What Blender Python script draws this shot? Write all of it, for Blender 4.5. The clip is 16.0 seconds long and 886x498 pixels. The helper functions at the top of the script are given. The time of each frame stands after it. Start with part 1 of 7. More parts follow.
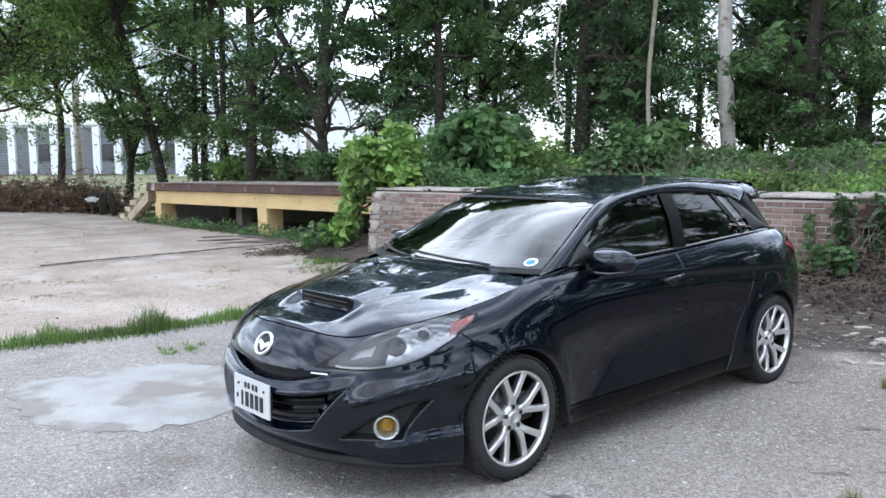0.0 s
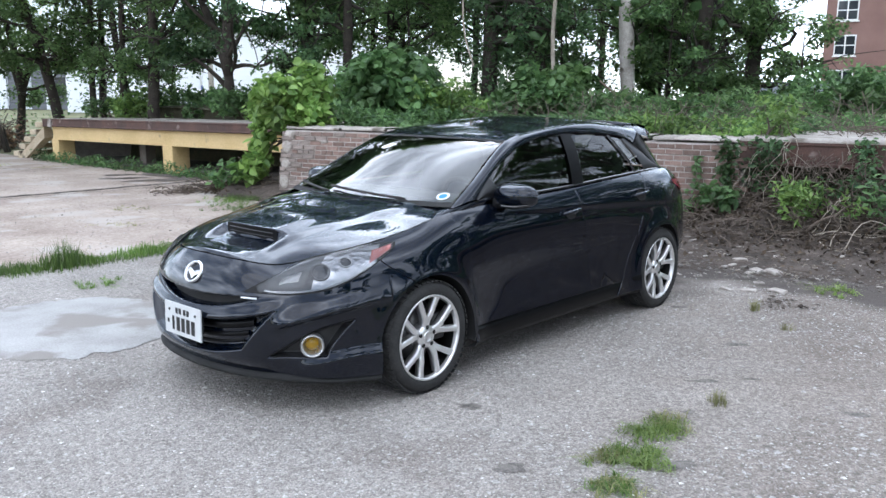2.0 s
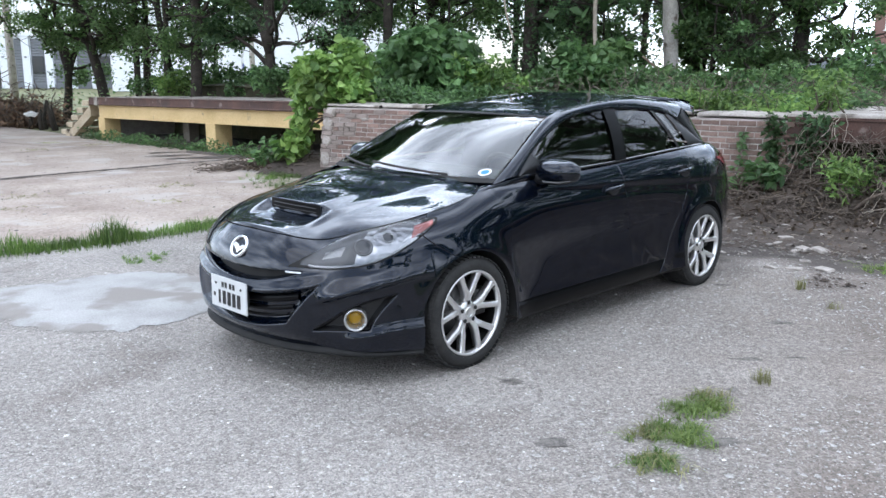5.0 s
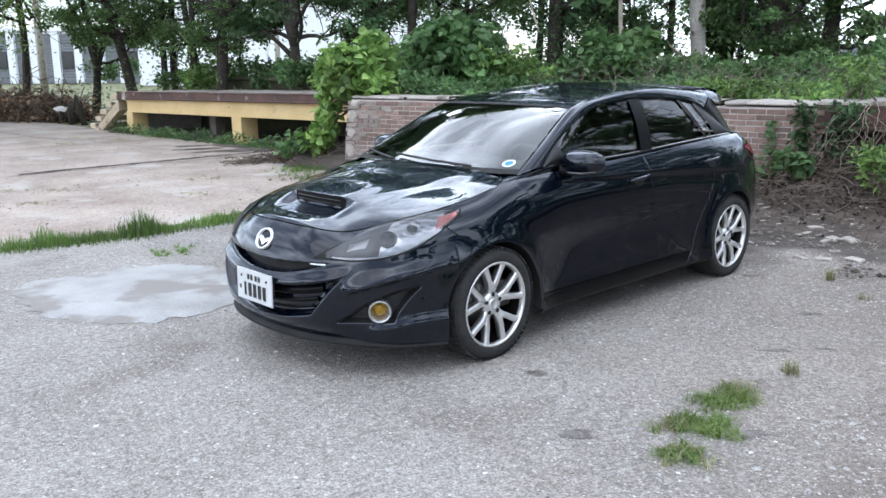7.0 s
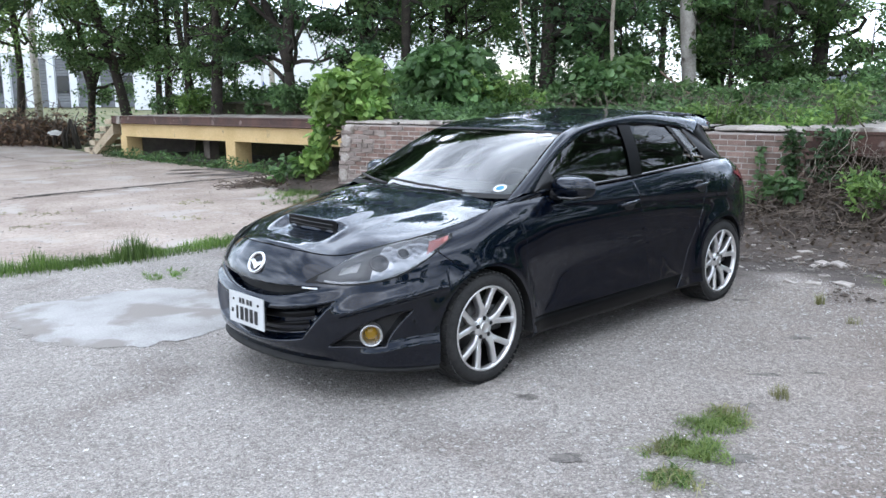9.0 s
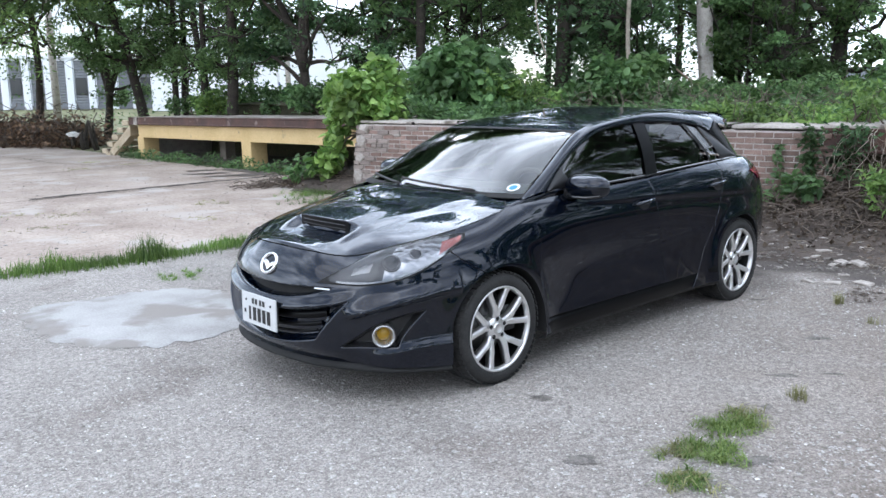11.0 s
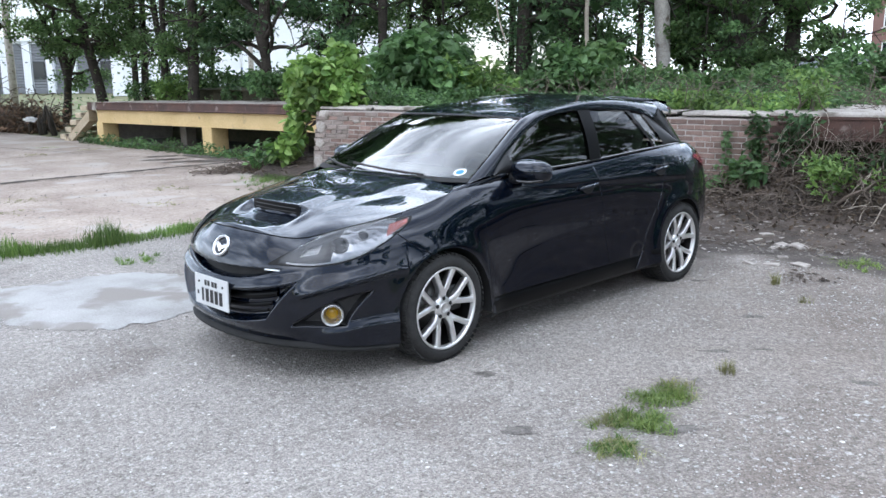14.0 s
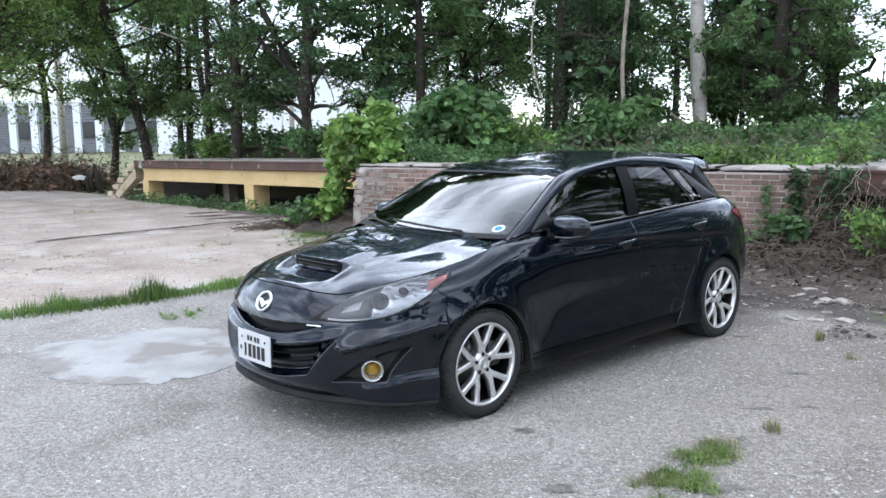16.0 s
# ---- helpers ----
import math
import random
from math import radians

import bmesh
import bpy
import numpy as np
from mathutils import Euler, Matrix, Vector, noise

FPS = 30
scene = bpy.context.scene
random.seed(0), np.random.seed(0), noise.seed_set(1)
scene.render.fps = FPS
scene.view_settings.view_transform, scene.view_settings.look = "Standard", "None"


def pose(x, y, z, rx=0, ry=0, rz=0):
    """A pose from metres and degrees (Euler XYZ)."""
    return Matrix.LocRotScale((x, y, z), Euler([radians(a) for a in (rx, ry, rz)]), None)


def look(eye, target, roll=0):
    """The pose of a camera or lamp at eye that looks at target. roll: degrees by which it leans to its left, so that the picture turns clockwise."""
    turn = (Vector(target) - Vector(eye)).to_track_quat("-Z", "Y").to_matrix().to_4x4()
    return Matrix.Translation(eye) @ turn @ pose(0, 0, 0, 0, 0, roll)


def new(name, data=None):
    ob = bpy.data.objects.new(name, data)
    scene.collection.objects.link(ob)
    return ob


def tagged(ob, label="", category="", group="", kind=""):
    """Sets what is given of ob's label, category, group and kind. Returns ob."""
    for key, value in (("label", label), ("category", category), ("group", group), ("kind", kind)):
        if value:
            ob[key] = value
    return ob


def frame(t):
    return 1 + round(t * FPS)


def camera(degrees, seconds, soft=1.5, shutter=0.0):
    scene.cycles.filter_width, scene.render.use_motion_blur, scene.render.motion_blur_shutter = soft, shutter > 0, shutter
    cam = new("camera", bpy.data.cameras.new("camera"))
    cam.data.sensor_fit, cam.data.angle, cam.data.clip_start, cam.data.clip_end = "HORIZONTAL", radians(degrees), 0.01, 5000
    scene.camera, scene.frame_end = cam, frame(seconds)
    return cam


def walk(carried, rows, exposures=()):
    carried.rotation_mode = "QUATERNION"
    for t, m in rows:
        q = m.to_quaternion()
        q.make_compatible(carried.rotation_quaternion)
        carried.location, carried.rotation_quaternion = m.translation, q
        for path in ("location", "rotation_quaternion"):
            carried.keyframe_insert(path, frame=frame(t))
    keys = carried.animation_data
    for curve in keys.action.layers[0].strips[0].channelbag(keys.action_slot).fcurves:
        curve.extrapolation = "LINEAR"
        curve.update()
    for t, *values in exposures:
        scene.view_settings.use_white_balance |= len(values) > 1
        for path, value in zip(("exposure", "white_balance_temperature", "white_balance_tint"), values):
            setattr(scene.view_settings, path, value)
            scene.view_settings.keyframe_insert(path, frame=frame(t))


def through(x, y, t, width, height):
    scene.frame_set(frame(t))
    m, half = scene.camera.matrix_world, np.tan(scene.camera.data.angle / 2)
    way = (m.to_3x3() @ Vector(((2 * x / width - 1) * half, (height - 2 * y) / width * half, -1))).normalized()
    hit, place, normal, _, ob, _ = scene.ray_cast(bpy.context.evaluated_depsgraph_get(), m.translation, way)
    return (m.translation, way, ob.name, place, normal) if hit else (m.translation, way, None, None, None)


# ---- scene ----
cam = camera(55.9, 16.0)

PATH = [
    (0, (4.274, 3.649, 1.611), (2.953, 2.164, 1.391), -0.4),
    (0.5, (4.318, 3.699, 1.626), (2.967, 2.244, 1.394), -0.8),
    (1, (4.452, 3.756, 1.619), (3.051, 2.354, 1.353), -0.1),
    (1.5, (4.557, 3.826, 1.603), (3.12, 2.476, 1.269), 1.2),
    (2, (4.571, 3.873, 1.615), (3.106, 2.56, 1.256), 0.5),
    (2.5, (4.558, 3.894, 1.617), (3.069, 2.605, 1.269), -0.3),
    (3, (4.551, 3.889, 1.609), (3.065, 2.599, 1.247), -0.9),
    (3.5, (4.564, 3.896, 1.605), (3.079, 2.612, 1.221), -0.9),
    (4, (4.572, 3.878, 1.605), (3.092, 2.591, 1.209), -0.6),
    (4.5, (4.586, 3.873, 1.603), (3.155, 2.537, 1.196), -0.2),
    (5, (4.594, 3.871, 1.604), (3.199, 2.497, 1.193), 0.2),
    (7.3, (4.586, 3.877, 1.604), (3.24, 2.461, 1.175), -0.4),
    (7.5, (4.599, 3.887, 1.61), (3.25, 2.471, 1.189), -0.3),
    (8, (4.602, 3.895, 1.611), (3.252, 2.474, 1.217), -0.3),
    (8.5, (4.594, 3.898, 1.609), (3.234, 2.482, 1.231), -0.4),
    (8.7, (4.598, 3.903, 1.609), (3.23, 2.493, 1.235), -0.2),
    (11, (4.564, 3.897, 1.607), (3.225, 2.459, 1.232), -0.6),
    (11.5, (4.577, 3.878, 1.602), (3.247, 2.436, 1.215), 0.1),
    (12, (4.588, 3.891, 1.612), (3.204, 2.496, 1.241), 0.6),
    (12.5, (4.6, 3.911, 1.612), (3.149, 2.581, 1.255), 0.9),
    (13, (4.605, 3.971, 1.615), (3.137, 2.664, 1.249), 0.8),
    (13.5, (4.602, 4.057, 1.613), (3.175, 2.713, 1.212), 0.5),
    (14, (4.601, 4.094, 1.614), (3.21, 2.716, 1.207), -0.3),
    (14.5, (4.603, 4.121, 1.622), (3.219, 2.727, 1.251), -1.2),
    (15, (4.613, 4.122, 1.627), (3.234, 2.712, 1.298), -1.1),
    (15.5, (4.624, 4.107, 1.627), (3.259, 2.676, 1.326), -0.7),
    (16, (4.64, 4.117, 1.631), (3.296, 2.662, 1.353), -0.8),
]
walk(cam, [(t, look(e, g, r)) for t, e, g, r in PATH])

# ==== world, sun and exposure ====
scene.view_settings.exposure = 0.66
SUN_EL, SUN_AZ = radians(50), radians(75)
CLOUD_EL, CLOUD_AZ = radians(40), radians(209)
world = bpy.data.worlds.new("world")
scene.world = world
world.use_nodes = True
wn, wl = world.node_tree.nodes, world.node_tree.links
wn.clear()
w_out = wn.new("ShaderNodeOutputWorld")
w_bg = wn.new("ShaderNodeBackground")
w_sky = wn.new("ShaderNodeTexSky")
w_sky.sky_type = "NISHITA"
w_sky.sun_disc = False
w_sky.sun_elevation, w_sky.sun_rotation = SUN_EL, SUN_AZ
w_sky.air_density, w_sky.dust_density, w_sky.ozone_density = 1.0, 0.1, 1.0
w_co = wn.new("ShaderNodeTexCoord")
w_map = wn.new("ShaderNodeMapping")
w_map.inputs["Scale"].default_value = (1.3, 1.3, 3.2)
w_noise = wn.new("ShaderNodeTexNoise")
w_noise.inputs["Scale"].default_value = 1.7
w_noise.inputs["Detail"].default_value = 7
w_noise.inputs["Roughness"].default_value = 0.55
w_ramp = wn.new("ShaderNodeValToRGB")
w_ramp.color_ramp.elements[0].position, w_ramp.color_ramp.elements[1].position = 0.40, 0.66
w_ramp.color_ramp.elements[0].color = (0.42, 0.42, 0.42, 1)
w_ramp.color_ramp.elements[1].color = (1, 1, 1, 1)
w_mix = wn.new("ShaderNodeMixRGB")
wl.new(w_co.outputs["Generated"], w_map.inputs["Vector"])
wl.new(w_map.outputs["Vector"], w_noise.inputs["Vector"])
w_sum = wn.new("ShaderNodeMath")
w_sum.operation = "ADD"
wl.new(w_noise.outputs["Fac"], w_sum.inputs[0])
wl.new(w_sum.outputs[0], w_ramp.inputs["Fac"])
# a tall cloud bank opposite the sun, added unseen to brighten the windscreen's reflection
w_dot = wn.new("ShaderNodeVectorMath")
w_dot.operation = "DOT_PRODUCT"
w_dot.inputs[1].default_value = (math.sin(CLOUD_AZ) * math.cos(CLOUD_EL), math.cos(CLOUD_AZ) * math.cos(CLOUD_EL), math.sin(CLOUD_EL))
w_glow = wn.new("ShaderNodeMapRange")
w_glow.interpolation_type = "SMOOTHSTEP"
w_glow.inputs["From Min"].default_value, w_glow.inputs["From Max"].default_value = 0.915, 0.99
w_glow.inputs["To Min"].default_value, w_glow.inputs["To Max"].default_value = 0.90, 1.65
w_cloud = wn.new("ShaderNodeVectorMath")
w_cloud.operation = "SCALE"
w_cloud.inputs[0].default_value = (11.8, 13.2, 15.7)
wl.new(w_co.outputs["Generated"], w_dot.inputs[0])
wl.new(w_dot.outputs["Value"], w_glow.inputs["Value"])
w_puff = wn.new("ShaderNodeMapRange")
w_puff.inputs["From Min"].default_value, w_puff.inputs["From Max"].default_value = 0.40, 0.68
w_puff.inputs["To Min"].default_value, w_puff.inputs["To Max"].default_value = 0.65, 2.1
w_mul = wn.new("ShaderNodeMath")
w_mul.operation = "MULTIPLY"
# thin bright overcast, whitest low down
w_sep = wn.new("ShaderNodeSeparateXYZ")
w_up = wn.new("ShaderNodeMapRange")
w_up.inputs["From Min"].default_value, w_up.inputs["From Max"].default_value = 0.05, 1.0
w_up.inputs["To Min"].default_value, w_up.inputs["To Max"].default_value = 1.25, 1.15
w_grad = wn.new("ShaderNodeMath")
w_grad.operation = "MULTIPLY"
wl.new(w_co.outputs["Generated"], w_sep.inputs[0])
wl.new(w_sep.outputs["Z"], w_up.inputs["Value"])
wl.new(w_up.outputs["Result"], w_grad.inputs[1])
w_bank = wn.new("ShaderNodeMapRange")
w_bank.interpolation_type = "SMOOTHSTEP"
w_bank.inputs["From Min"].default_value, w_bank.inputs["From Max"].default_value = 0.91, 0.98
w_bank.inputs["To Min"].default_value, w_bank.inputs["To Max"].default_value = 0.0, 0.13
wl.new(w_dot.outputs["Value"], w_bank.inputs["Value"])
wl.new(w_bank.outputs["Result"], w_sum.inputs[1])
wl.new(w_sum.outputs[0], w_puff.inputs["Value"])
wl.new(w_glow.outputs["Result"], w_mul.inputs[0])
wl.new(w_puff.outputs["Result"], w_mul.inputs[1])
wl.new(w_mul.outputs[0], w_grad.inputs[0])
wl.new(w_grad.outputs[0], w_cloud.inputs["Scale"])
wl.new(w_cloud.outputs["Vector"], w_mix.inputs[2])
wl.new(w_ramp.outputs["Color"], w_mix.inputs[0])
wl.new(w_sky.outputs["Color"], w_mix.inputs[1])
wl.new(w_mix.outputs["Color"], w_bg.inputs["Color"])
w_bg.inputs["Strength"].default_value = 0.10
wl.new(w_bg.outputs["Background"], w_out.inputs["Surface"])

sun = new("sun", bpy.data.lights.new("sun", "SUN"))
sun.data.energy, sun.data.angle, sun.data.color = 0.55, radians(60), (1.0, 0.99, 0.98)
sun.matrix_world = look((math.sin(SUN_AZ) * 30 * math.cos(SUN_EL), math.cos(SUN_AZ) * 30 * math.cos(SUN_EL), 30 * math.sin(SUN_EL)), (0, 0, 0))


# ==== materials ====
def material(name, c1, c2, rough=0.8, scale=6.0, fine=60.0, bump=0.3, metal=0.0, depth=0.01, per_object=0.0, coat=0.0, detail=8.0, spots=None):
    """Two colours mixed by coarse and fine noise, with relief; spots: (colour, scale, threshold) for stains."""
    m = bpy.data.materials.new(name)
    m.use_nodes = True
    n, l = m.node_tree.nodes, m.node_tree.links
    b = n["Principled BSDF"]
    co = n.new("ShaderNodeTexCoord")
    a = n.new("ShaderNodeTexNoise")
    a.inputs["Scale"].default_value, a.inputs["Detail"].default_value, a.inputs["Roughness"].default_value = scale, detail, 0.6
    f = n.new("ShaderNodeTexNoise")
    f.inputs["Scale"].default_value, f.inputs["Detail"].default_value = fine, 4
    l.new(co.outputs["Object"], a.inputs["Vector"])
    l.new(co.outputs["Object"], f.inputs["Vector"])
    add = n.new("ShaderNodeMath")
    add.operation = "MULTIPLY_ADD"
    add.inputs[1].default_value = 0.45
    l.new(f.outputs["Fac"], add.inputs[0])
    sub = n.new("ShaderNodeMath")
    sub.operation = "MULTIPLY"
    sub.inputs[1].default_value = 0.6
    l.new(a.outputs["Fac"], sub.inputs[0])
    l.new(sub.outputs[0], add.inputs[2])
    r = n.new("ShaderNodeValToRGB")
    r.color_ramp.elements[0].position, r.color_ramp.elements[1].position = 0.36, 0.68
    r.color_ramp.elements[0].color, r.color_ramp.elements[1].color = (*c1, 1), (*c2, 1)
    l.new(add.outputs[0], r.inputs["Fac"])
    colour = r.outputs["Color"]
    if spots:
        s = n.new("ShaderNodeTexNoise")
        s.inputs["Scale"].default_value, s.inputs["Detail"].default_value = spots[1], 6
        l.new(co.outputs["Object"], s.inputs["Vector"])
        sr = n.new("ShaderNodeValToRGB")
        sr.color_ramp.elements[0].position, sr.color_ramp.elements[1].position = spots[2], spots[2] + 0.08
        l.new(s.outputs["Fac"], sr.inputs["Fac"])
        sm = n.new("ShaderNodeMixRGB")
        sm.inputs[2].default_value = (*spots[0], 1)
        l.new(sr.outputs["Color"], sm.inputs[0])
        l.new(colour, sm.inputs[1])
        colour = sm.outputs["Color"]
    if per_object:
        info = n.new("ShaderNodeObjectInfo")
        hsv = n.new("ShaderNodeHueSaturation")
        mp = n.new("ShaderNodeMapRange")
        mp.inputs["To Min"].default_value, mp.inputs["To Max"].default_value = 1 - per_object, 1 + per_object
        l.new(info.outputs["Random"], mp.inputs["Value"])
        l.new(mp.outputs["Result"], hsv.inputs["Value"])
        l.new(colour, hsv.inputs["Color"])
        colour = hsv.outputs["Color"]
    l.new(colour, b.inputs["Base Color"])
    b.inputs["Roughness"].default_value, b.inputs["Metallic"].default_value = rough, metal
    b.inputs["Coat Weight"].default_value = coat
    if bump:
        bp = n.new("ShaderNodeBump")
        bp.inputs["Strength"].default_value, bp.inputs["Distance"].default_value = bump, depth
        l.new(add.outputs[0], bp.inputs["Height"])
        l.new(bp.outputs["Normal"], b.inputs["Normal"])
    return m


def leaf_material(name, dark, light, through, gloss=0.45):
    """Leaves: each leaf its own shade, light passing through."""
    m = bpy.data.materials.new(name)
    m.use_nodes = True
    n, l = m.node_tree.nodes, m.node_tree.links
    b, out = n["Principled BSDF"], n["Material Output"]
    geo = n.new("ShaderNodeNewGeometry")
    r = n.new("ShaderNodeValToRGB")
    r.color_ramp.elements[0].color, r.color_ramp.elements[1].color = (*dark, 1), (*light, 1)
    l.new(geo.outputs["Random Per Island"], r.inputs["Fac"])
    co = n.new("ShaderNodeTexCoord")
    a = n.new("ShaderNodeTexNoise")
    a.inputs["Scale"].default_value, a.inputs["Detail"].default_value = 0.9, 3
    l.new(co.outputs["Object"], a.inputs["Vector"])
    hsv = n.new("ShaderNodeHueSaturation")
    mp = n.new("ShaderNodeMapRange")
    mp.inputs["From Min"].default_value, mp.inputs["From Max"].default_value = 0.3, 0.7
    mp.inputs["To Min"].default_value, mp.inputs["To Max"].default_value = 0.45, 1.5
    l.new(a.outputs["Fac"], mp.inputs["Value"])
    l.new(mp.outputs["Result"], hsv.inputs["Value"])
    l.new(r.outputs["Color"], hsv.inputs["Color"])
    l.new(hsv.outputs["Color"], b.inputs["Base Color"])
    b.inputs["Roughness"].default_value = gloss
    t = n.new("ShaderNodeBsdfTranslucent")
    l.new(hsv.outputs["Color"], t.inputs["Color"])
    mx = n.new("ShaderNodeMixShader")
    mx.inputs[0].default_value = through
    l.new(b.outputs["BSDF"], mx.inputs[1])
    l.new(t.outputs["BSDF"], mx.inputs[2])
    l.new(mx.outputs["Shader"], out.inputs["Surface"])
    return m


def plain(name, colour, rough=0.5, metal=0.0, coat=0.0, emit=0.0):
    """A smooth made surface: paint, plastic, metal; faint grime in the gloss."""
    m = bpy.data.materials.new(name)
    m.use_nodes = True
    n, l = m.node_tree.nodes, m.node_tree.links
    b = n["Principled BSDF"]
    b.inputs["Base Color"].default_value = (*colour, 1)
    b.inputs["Metallic"].default_value = metal
    b.inputs["Coat Weight"].default_value = coat
    b.inputs["Coat Roughness"].default_value = 0.02
    if coat >= 1:
        b.inputs["Coat IOR"].default_value = 1.53
        b.inputs["Specular IOR Level"].default_value = 0.1
    co = n.new("ShaderNodeTexCoord")
    a = n.new("ShaderNodeTexNoise")
    a.inputs["Scale"].default_value, a.inputs["Detail"].default_value = 9, 6
    mp = n.new("ShaderNodeMapRange")
    mp.inputs["To Min"].default_value, mp.inputs["To Max"].default_value = rough * 0.8, rough * 1.25
    l.new(co.outputs["Object"], a.inputs["Vector"])
    l.new(a.outputs["Fac"], mp.inputs["Value"])
    l.new(mp.outputs["Result"], b.inputs["Roughness"])
    return m


def glass(name, tint, clear=1.0, ior=1.5):
    """A thin pane: clear or tinted, mirror-like at a slant."""
    m = bpy.data.materials.new(name)
    m.use_nodes = True
    n, l = m.node_tree.nodes, m.node_tree.links
    n.remove(n["Principled BSDF"])
    t = n.new("ShaderNodeBsdfTransparent")
    t.inputs["Color"].default_value = (*[c * clear for c in tint], 1)
    g = n.new("ShaderNodeBsdfGlossy")
    g.inputs["Roughness"].default_value = 0.015
    fr = n.new("ShaderNodeFresnel")
    fr.inputs["IOR"].default_value = ior
    mx = n.new("ShaderNodeMixShader")
    l.new(fr.outputs["Fac"], mx.inputs[0])
    l.new(t.outputs["BSDF"], mx.inputs[1])
    l.new(g.outputs["BSDF"], mx.inputs[2])
    l.new(mx.outputs["Shader"], n["Material Output"].inputs["Surface"])
    return m


def facets(m, scale, strength):
    """Breaks a reflector's shine into small facets."""
    n, l = m.node_tree.nodes, m.node_tree.links
    co = n.new("ShaderNodeTexCoord")
    v = n.new("ShaderNodeTexVoronoi")
    v.inputs["Scale"].default_value = scale
    l.new(co.outputs["Object"], v.inputs["Vector"])
    bp = n.new("ShaderNodeBump")
    bp.inputs["Strength"].default_value, bp.inputs["Distance"].default_value = strength, 0.01
    l.new(v.outputs["Distance"], bp.inputs["Height"])
    l.new(bp.outputs["Normal"], n["Principled BSDF"].inputs["Normal"])


def gravel_material():
    """Packed gravel: stones of two sizes told apart by cells, worn darker here and there."""
    m = material("gravel", (0.203, 0.184, 0.166), (0.379, 0.349, 0.321), 0.95, 0.7, 26, 0.4, depth=0.01, spots=((0.23, 0.205, 0.185), 1.1, 0.57))
    n, l = m.node_tree.nodes, m.node_tree.links
    b = n["Principled BSDF"]
    base = b.inputs["Base Color"].links[0].from_socket
    co = n.new("ShaderNodeTexCoord")
    mix = base
    hs = []
    for scale, amount in ((60, 0.15), (100, 0.28), (190, 0.30)):
        v = n.new("ShaderNodeTexVoronoi")
        v.inputs["Scale"].default_value = scale
        l.new(co.outputs["Object"], v.inputs["Vector"])
        sep = n.new("ShaderNodeSeparateColor")
        l.new(v.outputs["Color"], sep.inputs["Color"])
        mp = n.new("ShaderNodeMapRange")
        mp.inputs["To Min"].default_value, mp.inputs["To Max"].default_value = 1 - amount, 1 + amount
        l.new(sep.outputs["Red"], mp.inputs["Value"])
        hsv = n.new("ShaderNodeHueSaturation")
        l.new(mp.outputs["Result"], hsv.inputs["Value"])
        l.new(mix, hsv.inputs["Color"])
        mix = hsv.outputs["Color"]
        hs.append(v.outputs["Distance"])
    # earth trodden over the gravel towards the wall, in a ragged band
    dot = n.new("ShaderNodeVectorMath")
    dot.operation = "DOT_PRODUCT"
    dot.inputs[1].default_value = (-0.968, -0.252, 0)
    l.new(co.outputs["Object"], dot.inputs[0])
    nz = n.new("ShaderNodeTexNoise")
    nz.inputs["Scale"].default_value, nz.inputs["Detail"].default_value = 1.6, 7
    l.new(co.outputs["Object"], nz.inputs["Vector"])
    ma = n.new("ShaderNodeMath")
    ma.operation = "MULTIPLY_ADD"
    ma.inputs[1].default_value = 2.6
    l.new(nz.outputs["Fac"], ma.inputs[0])
    l.new(dot.outputs["Value"], ma.inputs[2])
    dm = n.new("ShaderNodeMapRange")
    dm.inputs["From Min"].default_value, dm.inputs["From Max"].default_value = 3.05, 3.75
    l.new(ma.outputs[0], dm.inputs["Value"])
    em = n.new("ShaderNodeMixRGB")
    em.inputs[2].default_value = (0.085, 0.071, 0.062, 1)
    l.new(dm.outputs["Result"], em.inputs[0])
    # soil washed thinly over the stones further out
    wm = n.new("ShaderNodeMapRange")
    wm.inputs["From Min"].default_value, wm.inputs["From Max"].default_value = 1.6, 4.2
    wm.inputs["To Max"].default_value = 0.85
    dot2 = n.new("ShaderNodeVectorMath")
    dot2.operation = "DOT_PRODUCT"
    dot2.inputs[1].default_value = (-0.5, 0.87, 0)
    l.new(co.outputs["Object"], dot2.inputs[0])
    ma2 = n.new("ShaderNodeMath")
    ma2.operation = "MULTIPLY_ADD"
    ma2.inputs[1].default_value = 3.0
    l.new(nz.outputs["Fac"], ma2.inputs[0])
    l.new(dot2.outputs["Value"], ma2.inputs[2])
    l.new(ma2.outputs[0], wm.inputs["Value"])
    wash = n.new("ShaderNodeMixRGB")
    wash.blend_type = "MULTIPLY"
    wash.inputs[2].default_value = (0.70, 0.64, 0.595, 1)
    l.new(wm.outputs["Result"], wash.inputs[0])
    l.new(mix, wash.inputs[1])
    l.new(wash.outputs["Color"], em.inputs[1])
    l.new(em.outputs["Color"], b.inputs["Base Color"])
    add = n.new("ShaderNodeMath")
    add.operation = "ADD"
    l.new(hs[0], add.inputs[0])
    l.new(hs[1], add.inputs[1])
    bp = n.new("ShaderNodeBump")
    bp.invert = True
    bp.inputs["Strength"].default_value, bp.inputs["Distance"].default_value = 0.8, 0.006
    l.new(add.outputs[0], bp.inputs["Height"])
    l.new(bp.outputs["Normal"], b.inputs["Normal"])
    return m


